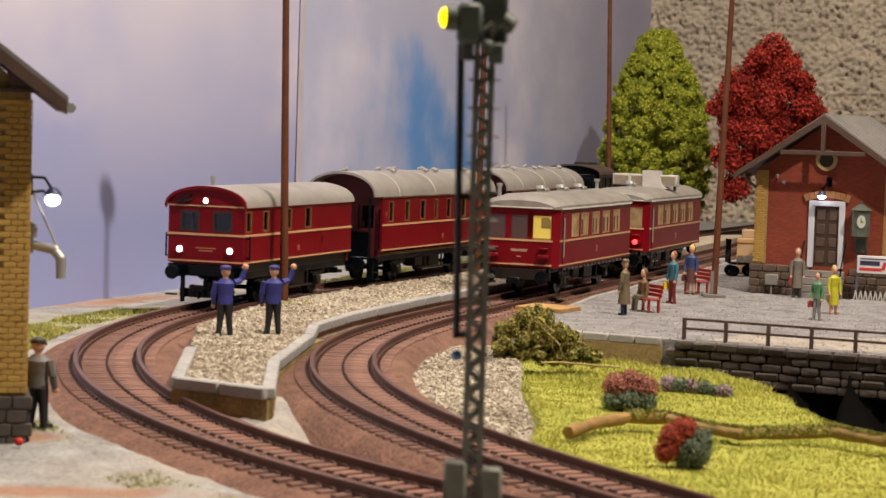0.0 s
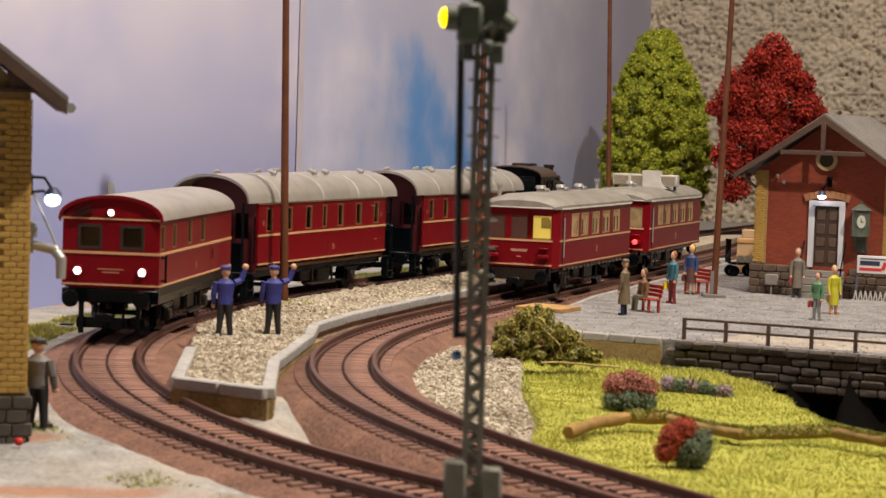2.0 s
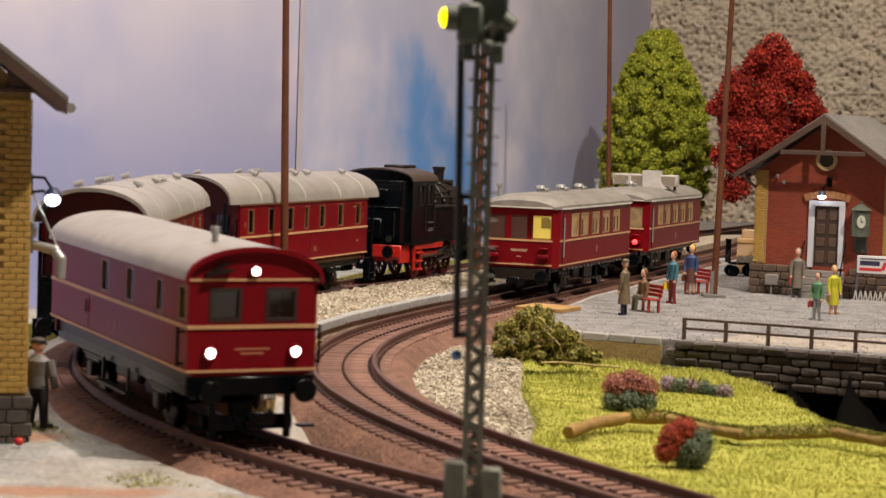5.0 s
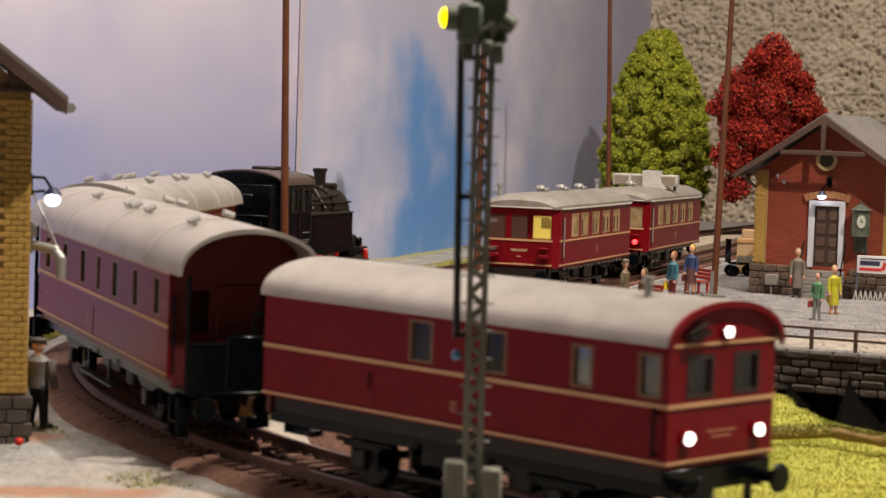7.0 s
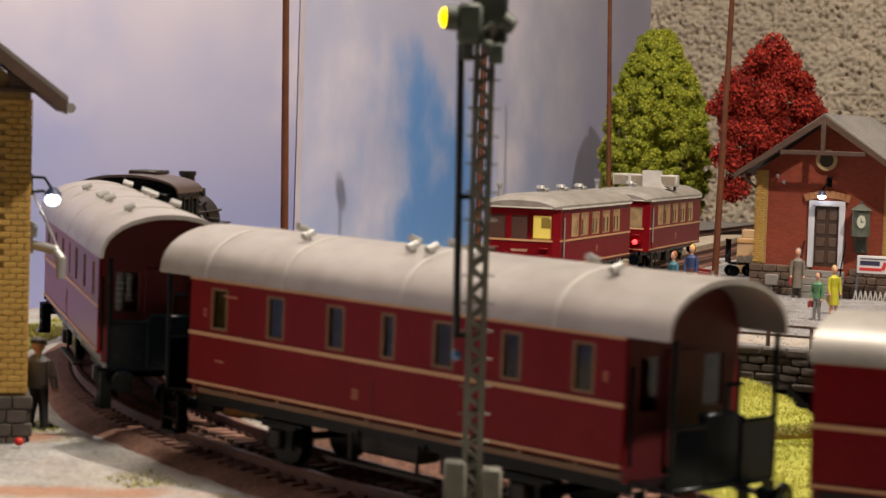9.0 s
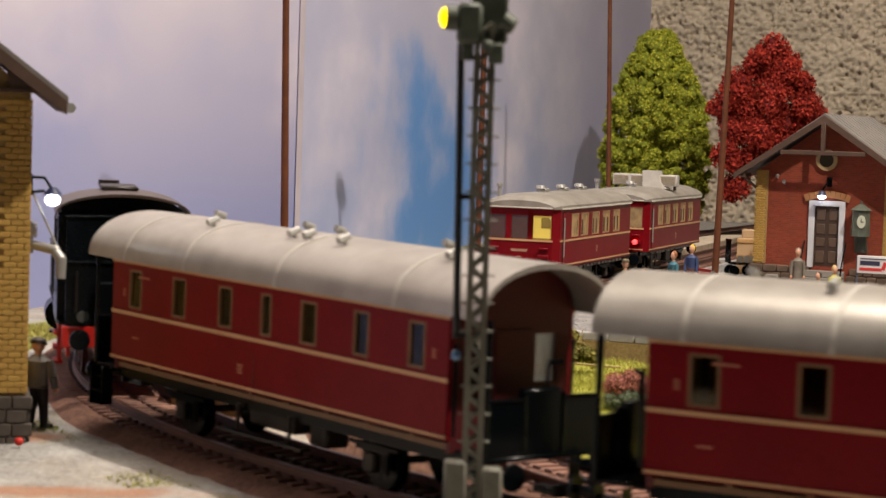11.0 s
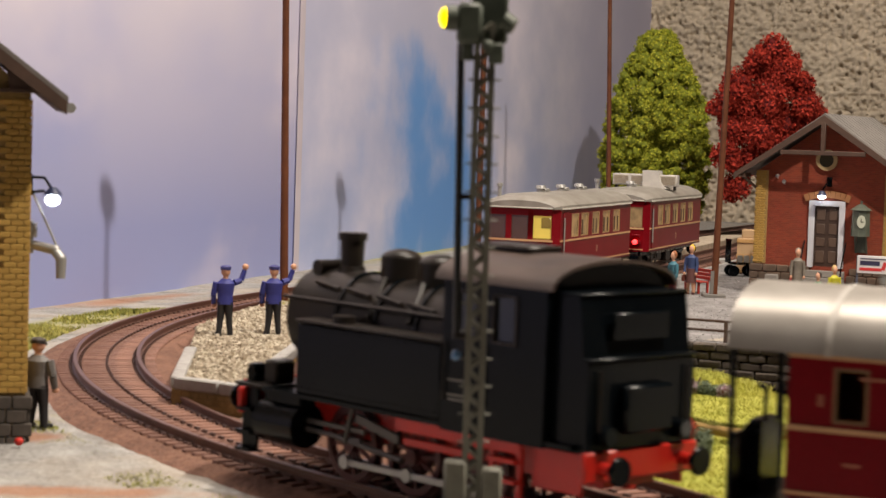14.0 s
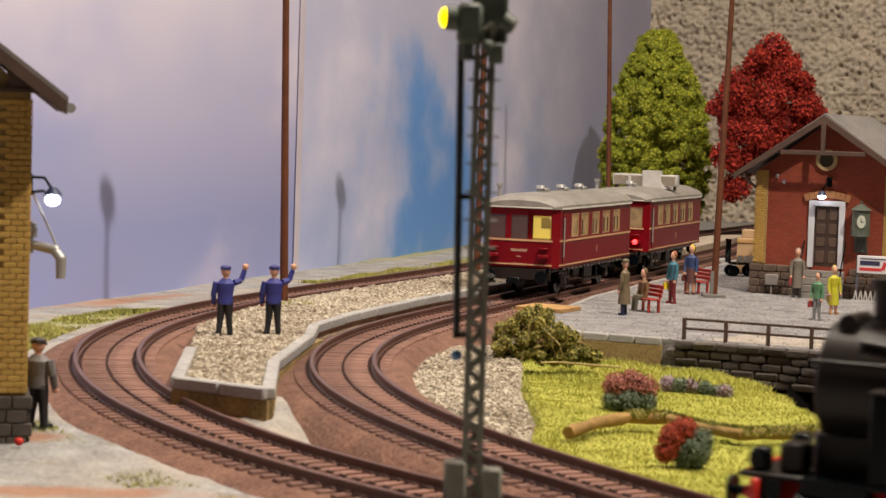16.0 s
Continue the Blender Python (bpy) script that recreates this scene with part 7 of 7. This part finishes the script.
def cart():
    """Luggage barrow with a slatted end, and crates behind it."""
    t = thing("luggage_cart", (137.5, 948, -2, 0, 0, 10), "black luggage cart with a barred end", "luggage cart")
    bm = B()
    box(bm, (2, 0, 6.0), (11, 7, 1.0), bevel=0.2)
    part("deck", bm, BLACK, t)
    for y in (-3, -1.5, 0, 1.5, 3):
        bm = B()
        box(bm, (-4.6, y, 11.8), (0.6, 0.6, 11))
        part("end_bar", bm, BLACK, t)
    for z in (7, 17):
        bm = B()
        box(bm, (-4.6, 0, z), (0.8, 7.4, 0.7))
        part("end_rail", bm, BLACK, t)
    for x in (-2.5, 6):
        for y in (-3.2, 3.2):
            bm = B()
            tube(bm, (x, y - 0.4, 2.6), (x, y + 0.4, 2.6), 2.6, n=16)
            part("wheel", bm, BLACK, t)
    bm = B()
    for k in range(3):
        box(bm, (0 + k * 3.2, -3.6, 8.2), (2.4, 1.2, 3.4), bevel=0.2)
    part("load", bm, mat("pale_load", (0.3, 0.28, 0.25), 0.8), t)
    for x, y, z, s in ((146, 968, -2, (11, 9, 17)), (150, 958, -2, (9, 8, 11)), (147, 968, 15, (9, 7, 4))):
        c = thing("crate", (x, y, z, 0, 0, -15), "brown wooden freight crate behind the cart", "crate", "freight crates")
        bm = B()
        box(bm, (0, 0, s[2] / 2), s, bevel=0.3)
        b2 = part("body", bm, CARD, c)
        if s[2] > 5:
            for zz in (1.4, s[2] / 2, s[2] - 1.4):
                bm = B()
                box(bm, (0, -s[1] / 2 - 0.2, zz), (s[0] + 0.3, 0.6, 1.6), bevel=0.1)
                part("batten", bm, PLANK, c)


cart()


def plank():
    t = thing("crossing_board", (38.5, 731, -2.2, 0, 0, 62), "pale wooden crossing board beside the rails", "board")
    for i in range(4):
        bm = B()
        box(bm, (0, -7 + i * 4.6, 1.0), (17, 4.4, 1.6), bevel=0.2)
        part("plank", bm, PLANK, t)


plank()
bm = B()
ball(bm, (0, 0, 0.9), 1.0, 12, (1, 1, 0.9))
solid("red_ball", bm, mat("red_plastic", (0.6, 0.03, 0.02), 0.35), (-87.5, 423, -7.2), "tiny red ball lying on the ground", "ball")


def bike_rack():
    t = thing("bicycle_rack", (172, 818, -2, 0, 0, -22), "pale wire bicycle rack in front of the station", "bicycle rack")
    for i in range(9):
        bm = B()
        tube(bm, (i * 2.0 - 6, 0, 0), (i * 2.0 - 5.2, 0, 4.4), 0.28, n=6)
        tube(bm, (i * 2.0 - 5.2, 0, 4.4), (i * 2.0 - 4.4, 0, 0), 0.28, n=6)
        part("hoop", bm, mat("pale_wire", (0.5, 0.48, 0.45), 0.5), t)
    bm = B()
    box(bm, (3, 0, 0.3), (20, 0.6, 0.6))
    part("base_bar", bm, mat("pale_wire", (0.5, 0.48, 0.45), 0.5), t)


bike_rack()
bm = B()
box(bm, (0, 0, 1.2), (9, 5, 2.4), rz=0, bevel=0.4)
solid("concrete_slab", bm, KERB, (146, 1060, -3.0, 0, 0, 70), "pale concrete slab lying between the tracks", "slab")

# ---- the trains ----
trailer, trailer_wheels, trailer_r = control_car()
coach_a, coach_a_wheels, coach_r = coach("carmine platform coach with cream lines and grey barrel roof")
coach_b, coach_b_wheels, coach_r = coach("carmine platform coach with cream lines and grey barrel roof")
engine, engine_wheels, engine_r, engine_rods = tank_engine()


def stand(ob, line, s, base):
    a, b2 = line.at(s + base / 2), line.at(s - base / 2)
    ob.matrix_basis = mm((a[0] + b2[0]) / 2, (a[1] + b2[1]) / 2, 0, 0, 0, math.degrees(math.atan2(a[1] - b2[1], a[0] - b2[0])))


rc_front = railcar("carmine diesel railcar with a lit cab window", True)
stand(rc_front, LINE_B, 264, 60)
rc_rear = railcar("carmine railcar trailer with a red tail light", False)
roof_boxes(rc_rear, 0)
stand(rc_rear, LINE_B, 127, 60)

# ---- movement ----
TIMES = [0, 2, 4, 7, 8, 9, 11.5, 12.5, 13.5, 15, 16]
FRONT = [506.1, 617.7, 746.5, 925.7, 981.6, 1035.7, 1171.3, 1225.7, 1281.2, 1361.5, 1417]
SLOPE = np.gradient(np.array(FRONT, float), np.array(TIMES, float))


def front(t):
    """Way of the train's leading end along the line, smooth through the known places."""
    i = int(np.clip(np.searchsorted(TIMES, t, side="right") - 1, 0, len(TIMES) - 2))
    h = TIMES[i + 1] - TIMES[i]
    u = (t - TIMES[i]) / h
    return ((2 * u**3 - 3 * u**2 + 1) * FRONT[i] + (u**3 - 2 * u**2 + u) * h * SLOPE[i] + (-2 * u**3 + 3 * u**2) * FRONT[i + 1] + (u**3 - u**2) * h * SLOPE[i + 1])


def rows_of(offset, base):
    rows = []
    for i in range(65):
        t = i * 0.25
        sa, sb = LINE_A.back(front(t), offset - base / 2), LINE_A.back(front(t), offset + base / 2)
        a, b2, za, zb = LINE_A.at(sa), LINE_A.at(sb), LINE_A.height(sa), LINE_A.height(sb)
        rows.append((t, mm((a[0] + b2[0]) / 2, (a[1] + b2[1]) / 2, (za + zb) / 2, 0, math.degrees(math.atan2(zb - za, base)), math.degrees(math.atan2(a[1] - b2[1], a[0] - b2[0])))))
    return rows


def spin_rows(x, r, step):
    n = round(16 / step)
    return [(i * 16 / n, mm(x, 0, r, 0, math.degrees((front(i * 16 / n) - FRONT[0]) / r), 0)) for i in range(n + 1)]


def motions():
    for ob, offset, base, wheels, r in ((trailer, 48.9, 62, trailer_wheels, trailer_r), (coach_a, 183.2, 66, coach_a_wheels, coach_r), (coach_b, 335.8, 66, coach_b_wheels, coach_r), (engine, 471.7, 34, engine_wheels, engine_r)):
        walk(ob, rows_of(offset, base))
        for w in wheels:
            walk(w, spin_rows(w.location.x / S, r, 0.1))
    for rod, sd in engine_rods:
        rows = []
        for i in range(161):
            t = i * 0.1
            a = -(front(t) - FRONT[0]) / engine_r + (math.pi / 2 if sd > 0 else 0)
            rows.append((t, mm(3.2 * math.cos(a), sd * 9.9, 7.0 + 3.2 * math.sin(a))))
        walk(rod, rows)


motions()
